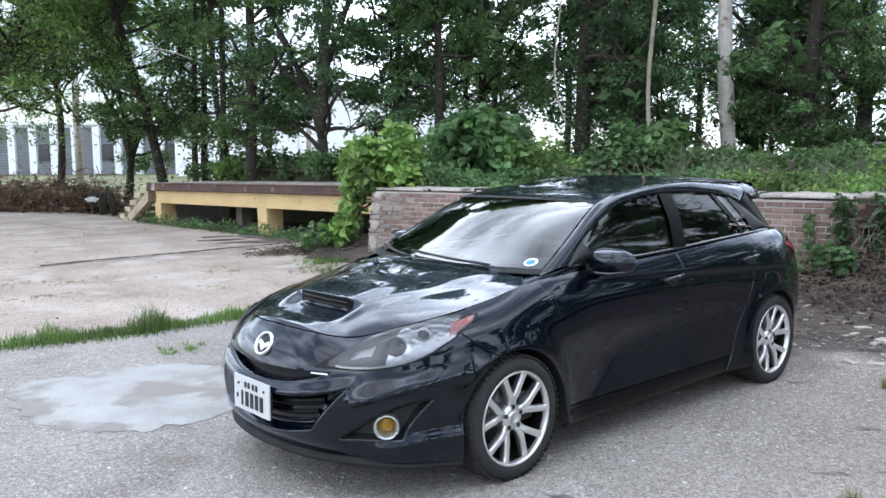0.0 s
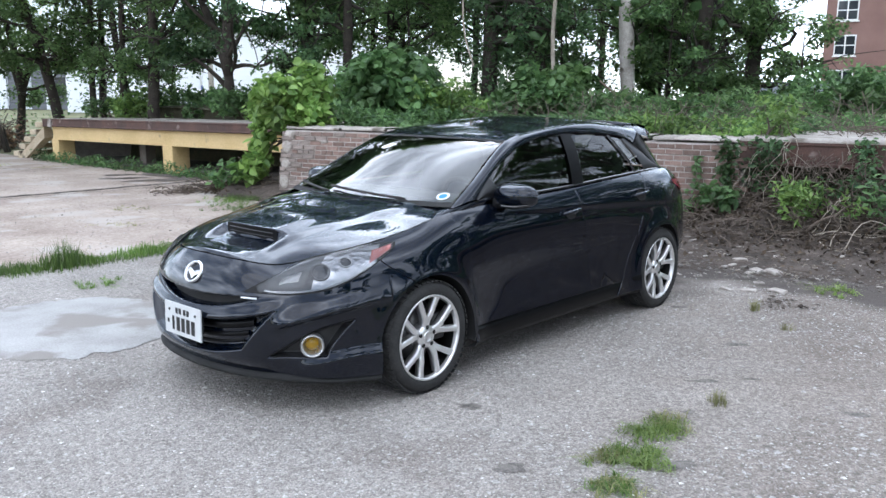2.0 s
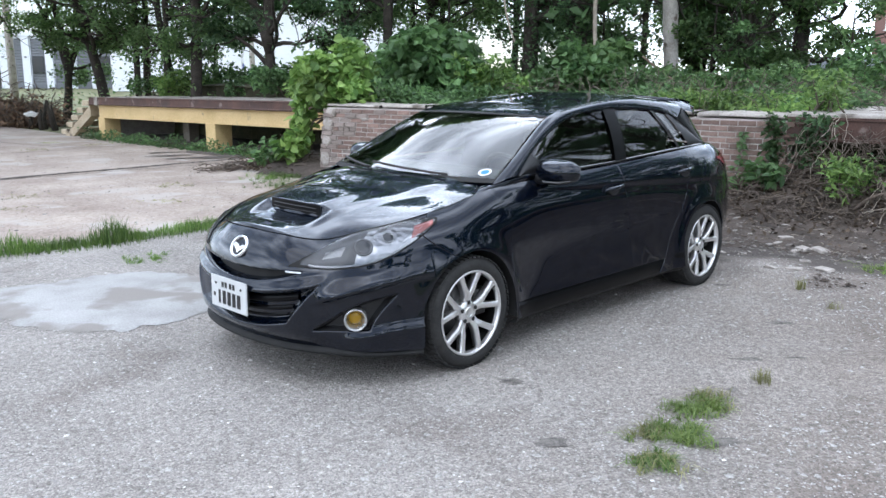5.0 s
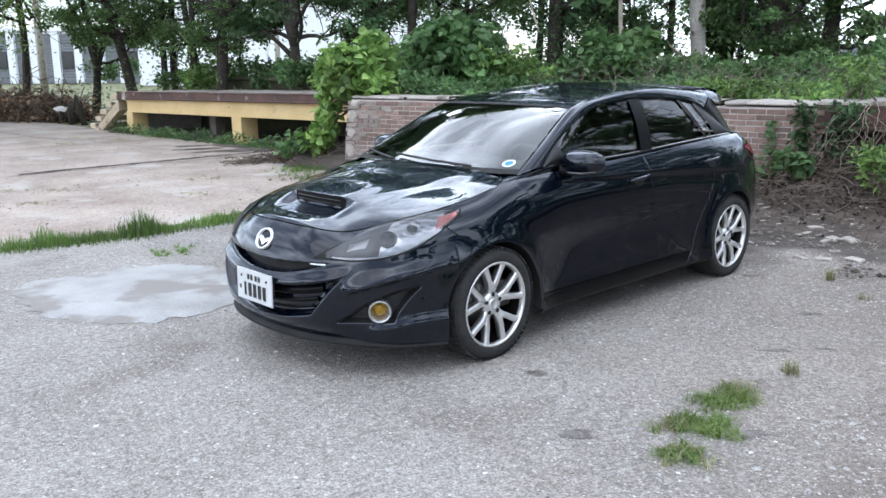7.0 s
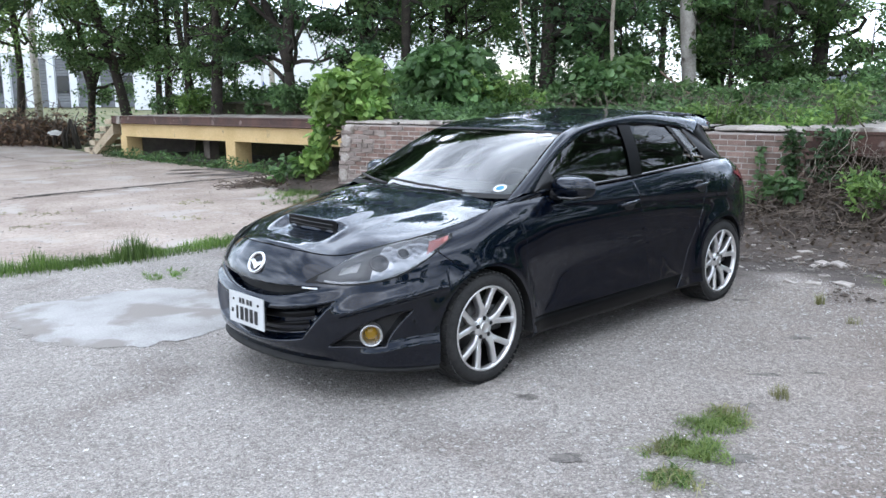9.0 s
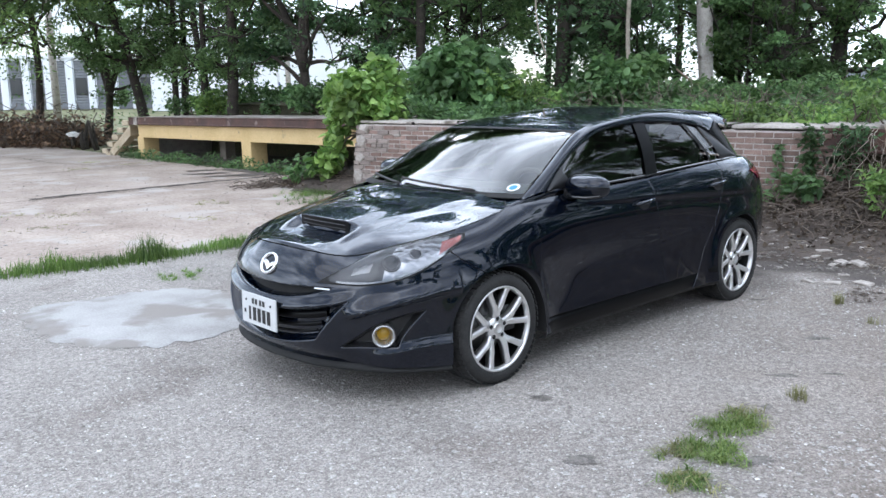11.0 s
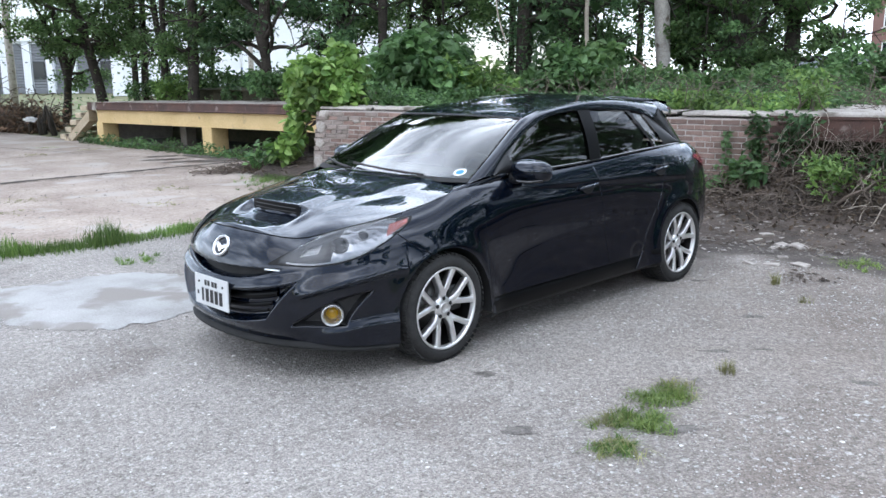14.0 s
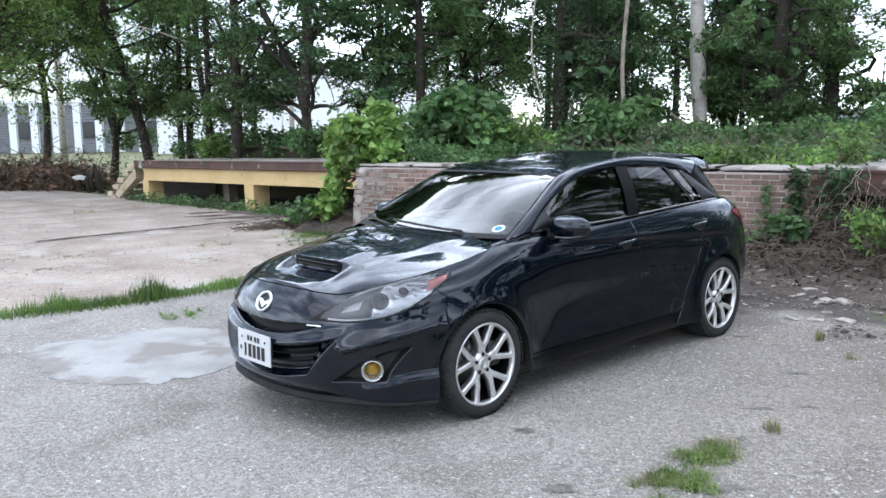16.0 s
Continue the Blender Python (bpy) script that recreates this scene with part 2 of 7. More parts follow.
M_GRAVEL = gravel_material()
M_CONCRETE = material("old_concrete", (0.225, 0.172, 0.138), (0.50, 0.424, 0.366), 0.9, 0.8, 26, 0.5, depth=0.006, spots=((0.44, 0.392, 0.352), 0.9, 0.56))
M_CEMENT = material("pale_cement", (0.26, 0.250, 0.238), (0.43, 0.425, 0.415), 0.9, 2.2, 70, 0.9, depth=0.012, spots=((0.245, 0.225, 0.205), 1.9, 0.50))
# earth in the joints; also the dark of the void under the dock
M_DIRT_VOID = material("dark_dirt_and_void", (0.026, 0.022, 0.019), (0.135, 0.115, 0.10), 1.0, 5.0, 55, 1.0, depth=0.03)
M_FIELD = material("rough_grass_field", (0.07, 0.09, 0.035), (0.20, 0.19, 0.09), 1.0, 0.25, 5, 0.5, depth=0.03)
M_EARTH = material("trodden_earth", (0.028, 0.021, 0.017), (0.112, 0.088, 0.072), 1.0, 3.0, 45, 1.0, depth=0.02, spots=((0.185, 0.152, 0.128), 6, 0.63))
M_SOIL = material("leafy_soil", (0.03, 0.035, 0.018), (0.10, 0.085, 0.05), 1.0, 2.0, 20, 0.8, depth=0.03)
M_ASPHALT = material("old_asphalt", (0.060, 0.053, 0.048), (0.235, 0.213, 0.194), 0.95, 22, 120, 1.0, depth=0.012)
M_SILT = material("damp_silt", (0.050, 0.042, 0.036), (0.19, 0.160, 0.138), 0.85, 6, 60, 0.6, depth=0.008)
M_STONE = material("gravel_stone", (0.15, 0.138, 0.127), (0.58, 0.555, 0.525), 0.9, 30, 90, 0.3)
M_BRICK = material("brick", (0.135, 0.084, 0.068), (0.285, 0.196, 0.163), 0.92, 3, 90, 0.6, depth=0.004, per_object=0.34, spots=((0.36, 0.325, 0.30), 2.2, 0.58))
M_BRICK_GREY = material("weathered_grey_brick", (0.125, 0.098, 0.085), (0.30, 0.250, 0.222), 0.95, 5, 70, 0.8, depth=0.008, per_object=0.2)
M_MORTAR = material("mortar", (0.27, 0.235, 0.21), (0.50, 0.455, 0.42), 0.95, 6, 60, 0.5)
M_RUST = material("rusted_steel", (0.04, 0.024, 0.022), (0.12, 0.060, 0.045), 0.75, 3, 50, 0.4, spots=((0.21, 0.16, 0.14), 4, 0.62))
M_YELLOW = material("yellow_painted_concrete", (0.55, 0.385, 0.175), (0.74, 0.545, 0.285), 0.85, 1.5, 30, 0.3, spots=((0.30, 0.22, 0.14), 3, 0.64))
M_SLAB = material("weathered_slab", (0.24, 0.21, 0.185), (0.48, 0.44, 0.40), 0.9, 2.0, 40, 0.4, per_object=0.14, spots=((0.13, 0.11, 0.09), 2.5, 0.56))
M_STAIR = material("pale_stair_concrete", (0.34, 0.27, 0.18), (0.58, 0.49, 0.36), 0.9, 2.5, 40, 0.4, spots=((0.16, 0.13, 0.10), 3, 0.60))
M_WOOD = material("grey_timber", (0.10, 0.08, 0.065), (0.22, 0.19, 0.16), 0.9, 4, 60, 0.4)
M_BARK = material("bark", (0.020, 0.016, 0.013), (0.065, 0.053, 0.042), 0.95, 5, 40, 0.9, depth=0.02)
M_BROWN_BARK = material("brown_broken_wood", (0.08, 0.056, 0.042), (0.24, 0.175, 0.130), 0.95, 6, 40, 0.6, depth=0.01)
M_PALE_BARK = material("bare_pale_trunk", (0.30, 0.265, 0.235), (0.58, 0.54, 0.50), 0.9, 4, 35, 0.8, depth=0.02, spots=((0.14, 0.11, 0.09), 5, 0.60))
M_TWIG = material("dead_twigs", (0.060, 0.046, 0.036), (0.20, 0.158, 0.128), 0.95, 6, 50, 0.4)
M_VINE = material("pale_vine_stem", (0.20, 0.165, 0.13), (0.47, 0.41, 0.34), 0.9, 6, 50, 0.4)
M_LEAF = leaf_material("tree_leaves", (0.068, 0.138, 0.050), (0.210, 0.330, 0.125), 0.56)
M_LEAF_DARK = leaf_material("shaded_tree_leaves", (0.046, 0.104, 0.048), (0.152, 0.265, 0.112), 0.54)
M_LEAF_BRIGHT = leaf_material("bright_broad_leaves", (0.085, 0.180, 0.040), (0.34, 0.50, 0.145), 0.40)
M_LEAF_SHRUB = leaf_material("shrub_leaves", (0.050, 0.110, 0.042), (0.170, 0.295, 0.110), 0.42)
M_LEAF_WEED = leaf_material("weed_leaves", (0.080, 0.165, 0.042), (0.25, 0.38, 0.105), 0.42)
M_GRASS = leaf_material("grass_blades", (0.07, 0.145, 0.03), (0.19, 0.29, 0.075), 0.42)
M_TUFT = leaf_material("tuft_blades", (0.10, 0.18, 0.04), (0.29, 0.38, 0.11), 0.42)
M_DRY_GRASS = leaf_material("dry_grass_blades", (0.20, 0.21, 0.08), (0.42, 0.40, 0.20), 0.45)
M_BROWN_LEAF = leaf_material("withered_leaves", (0.075, 0.045, 0.032), (0.26, 0.165, 0.105), 0.2, 0.8)
M_DEAD_LEAF = leaf_material("dead_leaves", (0.035, 0.025, 0.018), (0.135, 0.098, 0.068), 0.15, 0.8)

# ==== mesh helpers ====


def mesh_of(name, verts, faces, smooth=False, mats=()):
    """A mesh from arrays: verts (n, 3), faces (m, k) with one k."""
    verts, faces = np.asarray(verts, float), np.asarray(faces, int)
    me = bpy.data.meshes.new(name)
    me.vertices.add(len(verts))
    me.vertices.foreach_set("co", verts.ravel())
    k = faces.shape[1]
    me.loops.add(faces.size)
    me.loops.foreach_set("vertex_index", faces.ravel())
    me.polygons.add(len(faces))
    me.polygons.foreach_set("loop_start", np.arange(len(faces)) * k)
    me.polygons.foreach_set("use_smooth", np.full(len(faces), smooth))
    me.update(calc_edges=True)
    me.validate()
    for m in mats:
        me.materials.append(m)
    return me


def part(name, geo, mat, parent=None, label="", smooth=False):
    """Links a bmesh, a mesh or a (verts, faces) pair as one object, under parent."""
    if isinstance(geo, bmesh.types.BMesh):
        me = bpy.data.meshes.new(name)
        geo.to_mesh(me)
        geo.free()
        for p in me.polygons:
            p.use_smooth = smooth
        me.materials.append(mat)
    elif isinstance(geo, tuple):
        me = mesh_of(name, geo[0], geo[1], smooth, (mat,))
    else:
        me = geo
    ob = new(name, me)
    if parent:
        ob.parent = parent
    if label:
        tagged(ob, label)
    return ob


def empty(name, loc=(0, 0, 0), rz=0.0):
    ob = new(name)
    ob.location, ob.rotation_euler = loc, (0, 0, rz)
    ob.empty_display_size = 0.2
    return ob


def join_geo(parts):
    """Joins (verts, quads) pairs."""
    vs, fs, k = [], [], 0
    for v, f in parts:
        v, f = np.asarray(v, float), np.asarray(f, int)
        vs.append(v)
        fs.append(f + k)
        k += len(v)
    return np.vstack(vs), np.vstack(fs)


def grid(P, wrap=False):
    """Quads over a (n, m, 3) grid of points; wrap closes the second way round."""
    n, m = P.shape[:2]
    idx = np.arange(n * m).reshape(n, m)
    if wrap:
        idx = np.hstack([idx, idx[:, :1]])
    a, b, c, d = idx[:-1, :-1], idx[1:, :-1], idx[1:, 1:], idx[:-1, 1:]
    return P.reshape(-1, 3), np.stack([a, b, c, d], -1).reshape(-1, 4)


def tube(path, radii, sides=7):
    """A tapered tube along points, as quads."""
    path = np.asarray(path, float)
    radii = np.broadcast_to(np.asarray(radii, float), (len(path),))
    tan = np.gradient(path, axis=0)
    tan /= np.linalg.norm(tan, axis=1, keepdims=True) + 1e-9
    ref = np.where(np.abs(tan[:, 2:3]) > 0.9, [[1.0, 0, 0]], [[0, 0, 1.0]])
    u = np.cross(tan, ref)
    u /= np.linalg.norm(u, axis=1, keepdims=True) + 1e-9
    v = np.cross(tan, u)
    a = np.linspace(0, 2 * math.pi, sides, endpoint=False)
    P = path[:, None] + radii[:, None, None] * (np.cos(a)[None, :, None] * u[:, None] + np.sin(a)[None, :, None] * v[:, None])
    vs, fs = grid(P, True)
    n = len(vs)
    vs = np.vstack([vs, path[:1], path[-1:]])
    last = (len(path) - 1) * sides
    fans = []
    for i in range(0, sides - 1, 2):
        j, k = i + 1, (i + 2) % sides
        fans += [[n, i, j, k], [n + 1, last + k, last + j, last + i]]
    return vs, np.vstack([fs, fans])


def box(sx, sy, sz, bevel=0.01, segs=2, at=(0, 0, 0)):
    """A bevelled box with its centre at `at`."""
    bm = bmesh.new()
    bmesh.ops.create_cube(bm, size=1)
    for v in bm.verts:
        v.co = Vector((v.co.x * sx + at[0], v.co.y * sy + at[1], v.co.z * sz + at[2]))
    if bevel:
        bmesh.ops.bevel(bm, geom=bm.edges[:], offset=bevel, segments=segs, affect="EDGES", profile=0.6)
    return bm


def lathe(profile, sides=48, axis="y"):
    """Turns (radius, along) pairs about an axis."""
    pr = np.asarray(profile, float)
    a = np.linspace(0, 2 * math.pi, sides, endpoint=False)
    P = np.zeros((len(pr), sides, 3))
    P[..., 0] = pr[:, 0:1] * np.cos(a)
    P[..., 2] = pr[:, 0:1] * np.sin(a)
    P[..., 1] = pr[:, 1:2]
    if axis == "z":
        P = P[..., [0, 2, 1]]
    if axis == "x":
        P = P[..., [1, 0, 2]]
    return grid(P, True)


def spline(xs, ys):
    """A natural cubic through points; returns a function of arrays."""
    xs, ys = np.asarray(xs, float), np.asarray(ys, float)
    n = len(xs)
    h = np.diff(xs)
    A = np.eye(n)
    r = np.zeros(n)
    for i in range(1, n - 1):
        A[i, i - 1:i + 2] = h[i - 1], 2 * (h[i - 1] + h[i]), h[i]
        r[i] = 3 * ((ys[i + 1] - ys[i]) / h[i] - (ys[i] - ys[i - 1]) / h[i - 1])
    c = np.linalg.solve(A, r)
    b = np.diff(ys) / h - h * (2 * c[:-1] + c[1:]) / 3
    d = np.diff(c) / (3 * h)

    def f(x):
        x = np.asarray(x, float)
        i = np.clip(np.searchsorted(xs, x) - 1, 0, n - 2)
        t = x - xs[i]
        return ys[i] + t * (b[i] + t * (c[i] + t * d[i]))
    return f


def smooth_step(a, b, x):
    t = np.clip((x - a) / (b - a), 0, 1)
    return t * t * (3 - 2 * t)

# ==== ground ====


def wobble(x, y, s, a, z=0.0):
    return a * noise.noise((x * s, y * s, z))


def sheet(name, xs, ys, height, mat, edge=0.0, label="", category=""):
    """A ground sheet over xs by ys with a height function and ragged edges."""
    P = np.zeros((len(xs), len(ys), 3))
    for i, x in enumerate(xs):
        for j, y in enumerate(ys):
            ex = ey = 0.0
            if edge and (i in (0, len(xs) - 1) or j in (0, len(ys) - 1)):
                ex = wobble(x, y, 0.9, edge, 3.1) + wobble(x, y, 4.0, edge * 0.35, 5.7)
                ey = wobble(x, y, 0.9, edge, 9.4) + wobble(x, y, 4.0, edge * 0.35, 1.3)
            P[i, j] = x + ex, y + ey, height(x, y)
    v, f = grid(P)
    ob = part(name, (v, f), mat, smooth=True)
    return tagged(ob, label, category, kind="structure")


def steps(a, b, d):
    return np.linspace(a, b, max(2, int(abs(b - a) / d) + 1))


far = np.concatenate([-np.geomspace(900, 30, 14), steps(-26, 26, 4), np.geomspace(30, 900, 14)])
sheet("ground", far, far, lambda x, y: -0.03, M_FIELD, label="rough grass and bare earth reaching the horizon", category="ground")
sheet("gravel_lot", steps(-3.4, 13, 0.2), steps(-4.25, 5.6, 0.2), lambda x, y: wobble(x, y, 0.7, 0.006) * min(1, abs(y - 0.8)), M_GRAVEL, 0.12,
      "grey compacted gravel lot with worn darker stains", "gravel lot")


# ---- concrete apron, in slabs with open joints ----
def slab(name, x0, x1, y0, y1, drop):
    return sheet(name, steps(x0, x1, 0.35), steps(y0, y1, 0.35), lambda x, y: 0.012 - drop + wobble(x, y, 0.5, 0.008), M_CONCRETE, 0.035,
                 "stained old concrete apron with cracked joints", "concrete")


for i, (xa, xb) in enumerate(((-3.5, 14.0),)):
    for j, (ya, yb) in enumerate(((-9.6, -4.22), (-14.2, -9.66), (-25.0, -14.26))):
        slab("concrete_apron", xa - (0.75 if j else 0.0), xb, ya, yb, 0.003 * ((i * 2 + j) % 3))
sheet("apron_bed", steps(-4.0, 14, 1), steps(-25.2, -4.1, 1), lambda x, y: -0.012, M_DIRT_VOID, label="dark earth showing in the joints of the apron", category="earth")

# thin splash of set cement on the gravel
bm = bmesh.new()
ring = []
random.seed(11)
CX, CY = 2.10, -1.93
for k in range(240):
    a = 2 * math.pi * k / 240
    r = 0.98 + 0.10 * noise.noise((math.cos(a) * 1.6, math.sin(a) * 1.6, 0.4)) + 0.10 * noise.noise((math.cos(a) * 7, math.sin(a) * 7, 2)) + 0.03 * noise.noise((math.cos(a) * 19, math.sin(a) * 19, 5))
    r += 0.26 * math.exp(-((a - 5.45) / 0.45) ** 2)
    ring.append((CX + 0.78 * r * math.cos(a), CY + 0.82 * r * math.sin(a)))
centre = bm.verts.new((CX, CY, 0.016))
rims = [[bm.verts.new((CX + (x - CX) * q, CY + (y - CY) * q, z)) for x, y in ring] for q, z in ((0.5, 0.015), (0.93, 0.013), (1.0, 0.002))]
for k in range(240):
    k2 = (k + 1) % 240
    bm.faces.new((centre, rims[0][k], rims[0][k2]))
    for a, b in ((0, 1), (1, 2)):
        bm.faces.new((rims[a][k], rims[b][k], rims[b][k2], rims[a][k2]))
tagged(part("cement_patch", bm, M_CEMENT, smooth=True), "thin pale patch of spilled cement on the gravel", "patch", kind="structure")


# ==== brick retaining wall ====
WALL_A, WALL_RZ = (-3.48, -6.65, 0.0), math.atan2(0.968, -0.252)
WALL_M = Matrix.Translation(WALL_A) @ Matrix.Rotation(WALL_RZ, 4, "Z")


def wall_point(X, Y, z):
    return WALL_M @ Vector((X, Y, z))


wall = empty("retaining_wall", WALL_A, WALL_RZ)
tagged(wall, "weathered red brick retaining wall with pale mortar and a broken end", "wall", kind="structure")
part("mortar_core", box(6.66, 0.34, 1.18, 0.004, 1, (3.39, 0.153, 0.50)), M_MORTAR, wall)
part("mortar_foot", box(0.16, 0.30, 0.66, 0.03, 2, (0.0, 0.160, 0.24)), M_MORTAR, wall)


def plaster_patch(X, z, rx, rz, seed):
    """A lump of old lime plaster left on the bricks."""
    an = np.linspace(0, 2 * math.pi, 30, endpoint=False)
    edge = np.array([1 + 0.35 * noise.noise((math.cos(a) * 1.8, math.sin(a) * 1.8, seed)) + 0.16 * noise.noise((math.cos(a) * 6, math.sin(a) * 6, seed)) for a in an])
    P = np.array([[(X + rx * e * q * math.cos(a), y + 0.004 * noise.noise((q * 9, a * 3, seed)), z + rz * e * q * math.sin(a)) for a, e in zip(an, edge)] for q, y in ((0.02, -0.040), (0.5, -0.038), (0.9, -0.034), (1.0, -0.018))])
    part("old_plaster", grid(P, True), M_SLAB, wall, "pale crumbling plaster", True)


for X, z, rx, rz, sd in ((0.13, 1.02, 0.13, 0.075, 1.3), (0.05, 0.84, 0.085, 0.10, 2.7), (0.02, 0.58, 0.09, 0.09, 5.1), (-0.02, 0.30, 0.09, 0.12, 7.9), (0.75, 0.93, 0.07, 0.03, 9.4)):
    plaster_patch(X, z, rx, rz, sd)

# the return that runs back from the broken end
part("end_core", box(0.30, 1.5, 1.05, 0.03, 2, (0.27, 0.95, 0.47)), M_MORTAR, wall)


def ragged_slab(L, W, H, seed, n=26):
    """A slab with chipped, uneven front edge."""
    P = []
    for i in range(n + 1):
        x = L * i / n
        j = 0.040 * noise.noise((x * 3.1, seed, 0)) + 0.034 * noise.noise((x * 11, seed, 4))
        t = 0.020 * noise.noise((x * 2.3, seed, 8)) + 0.012 * noise.noise((x * 13, seed, 2))
        P.append([(x, W, 0), (x, j + 0.01, 0), (x, j, 0.012), (x, j + 0.004, H - 0.015 + t), (x, j + 0.02, H + t), (x, W * 0.5, H + t * 0.5), (x, W, H)])
    P = np.array(P)
    v, f = grid(P, True)
    return v, f


rng = random.Random(21)
X = 0.04
while X < 6.62:
    L = min(rng.uniform(0.22, 0.75), 6.72 - X)
    cap = part("cap_slab", ragged_slab(L, rng.uniform(0.7, 1.15), rng.uniform(0.026, 0.046), 2.0 + X, max(6, int(L * 16))), M_SLAB, wall)
    cap.location = (X, -0.012 + rng.uniform(-0.018, 0.03), 1.112 + rng.uniform(-0.004, 0.004))
    cap.rotation_euler = (rng.uniform(-0.01, 0.02), rng.uniform(-0.02, 0.02), rng.uniform(-0.02, 0.02))
    X += L + rng.choice((0.008, 0.012, 0.02, 0.06))

# ==== loading dock edge beyond the bricks: slab on a rusted channel ====
ledge = empty("loading_ledge", WALL_A, WALL_RZ)
tagged(ledge, "pale concrete ledge on a rusted steel channel, overgrown with vines", "loading dock", kind="structure")
s2 = part("ledge_slab", ragged_slab(11.0, 2.9, 0.055, 7.0, 40), M_SLAB, ledge)
s2.location = (6.72, -0.02, 1.125)
chan = [(0.10, 0.0), (0.0, 0.0), (0.0, 0.03), (0.02, 0.035), (0.02, 0.235), (0.0, 0.24), (0.0, 0.27), (0.10, 0.27)]
P = np.array([[(x, y + 0.004 * noise.noise((x * 2, z * 9, 1)), z) for y, z in chan] for x in np.linspace(0, 11, 45)])
c = part("steel_channel", grid(P, True), M_RUST, ledge, "dark rusted steel channel")
c.location = (6.70, -0.035, 0.862)
# dark sheet closing the recess below the channel
part("recess_back", box(11, 0.2, 1.1, 0, 1, (12.2, 1.05, 0.55)), M_DIRT_VOID, ledge)
part("recess_side", box(0.15, 1.1, 1.05, 0, 1, (6.68, 0.60, 0.53)), M_MORTAR, ledge)
for k, X in enumerate((9.6, 12.6)):
    part("ledge_pier", box(0.45, 0.4, 0.86, 0.02, 2, (X, 0.40, 0.43)), M_BRICK, ledge)


# earth strip and mound along the wall
def mound(x, y):
    p = WALL_M.inverted() @ Vector((x, y, 0))
    X, Y = p.x, p.y
    rise = math.exp(-((Y + 0.0) / 0.75) ** 2) * (0.20 + 0.30 * smooth_step(5.2, 7.4, X)) if Y < 0.2 else 0.20 + 0.30 * smooth_step(5.2, 7.4, X)
    return 0.022 + rise + wobble(x, y, 2.2, 0.035) + wobble(x, y, 9, 0.012)


def strip(name, X0, X1, Y0, Y1, d, height, mat, label, category):
    xs, ys = steps(X0, X1, d), steps(Y0, Y1, d)
    P = np.zeros((len(xs), len(ys), 3))
    front = np.interp(xs, [-1.2, 4.0, 5.8], [-0.55, -0.75, Y0])
    for i, X in enumerate(xs):
        for j, Y in enumerate(ys):
            e = 0.0 if j else -0.5 * noise.noise((X * 0.8, 2.2, 0)) - 0.30 * noise.noise((X * 3, 8.1, 0))
            Y = front[i] + (Y1 - front[i]) * j / (len(ys) - 1)
            p = wall_point(X, Y + e * min(1, abs(front[i]) / 2.7), 0)
            z = -0.022 + (height(p.x, p.y) + 0.026) * float(smooth_step(0.0, 0.9, Y - front[i]))
            P[i, j] = p.x, p.y, z
    return tagged(part(name, grid(P), mat, smooth=True), label, category, kind="structure")


strip("earth_bank", -1.2, 17.0, -2.75, 0.95, 0.12, mound, M_EARTH, "dark earth with leaf litter banked against the wall", "earth")


# ==== overgrown raised ground behind the walls ====
def bank_start(X):
    return 0.34 if X > -0.3 else 3.3 - 0.22 * X


def bank_height(X, Y):
    z = 1.10 + 0.10 * noise.noise((X * 0.5, Y * 0.5, 0)) + 0.05 * noise.noise((X * 2, Y * 2, 3)) + 0.22 * smooth_step(1.5, 6, Y)
    z *= 1 - smooth_step(20, 34, Y) * (1 - smooth_step(-4, 6, X) * 0.6)
    return z


Xs = np.concatenate([steps(-9.9, -0.35, 0.5), steps(-0.25, 17, 0.4), np.geomspace(18, 70, 12)])
qs = np.concatenate([[0, 0.004], np.linspace(0.012, 1, 46) ** 1.7])
P = np.zeros((len(Xs), len(qs), 3))
for i, X in enumerate(Xs):
    for j, q in enumerate(qs):
        Y = bank_start(X) + q * (58 - bank_start(X))
        z = -0.05 if j == 0 else bank_height(X, Y) - (0.05 if j < 4 else 0)
        if 0 <= i < 2:
            z = z * (0.0 if i == 0 else 0.8)
        P[i, j] = wall_point(X, Y, z)
tagged(part("raised_bank", grid(P), M_SOIL, smooth=True), "raised leafy ground covered with weeds behind the wall", "bank", kind="structure")

# ==== yellow loading dock ====
dock = empty("loading_dock", (-4.28, -17.15, 0.0))
dock.rotation_euler = (0, -0.011, math.radians(92.75))
tagged(dock, "long yellow painted concrete loading dock with a rusted steel edge", "loading dock", kind="structure")
part("deck", ragged_slab(9.6, 3.9, 0.10, 3.0, 40), M_SLAB, dock).location = (-0.05, 0.03, 0.905)
chan2 = [(0.14, 0.0), (0.0, 0.0), (-0.012, 0.02), (0.0, 0.04), (0.0, 0.15), (-0.012, 0.17), (0.0, 0.19), (0.14, 0.19)]
P = np.array([[(x, y + 0.004 * noise.noise((x * 2, z * 9, 6)), z) for y, z in chan2] for x in np.linspace(-0.08, 9.6, 40)])
part("steel_edge", grid(P, True), M_RUST, dock, "rust brown steel edge beam").location = (0, -0.03, 0.815)
part("edge_bracket", box(0.16, 0.03, 0.2, 0.005, 1, (0.32, -0.055, 0.91)), M_SLAB, dock)
part("beam", box(9.3, 0.36, 0.33, 0.015, 2, (4.85, 0.25, 0.66)), M_YELLOW, dock, "yellow painted beam with dark streaks")
for X, w in ((0.30, 0.32), (5.10, 0.36), (9.3, 0.40)):
    part("pier", box(w, 0.42, 0.60, 0.02, 2, (X, 0.27, 0.22)), M_YELLOW, dock)
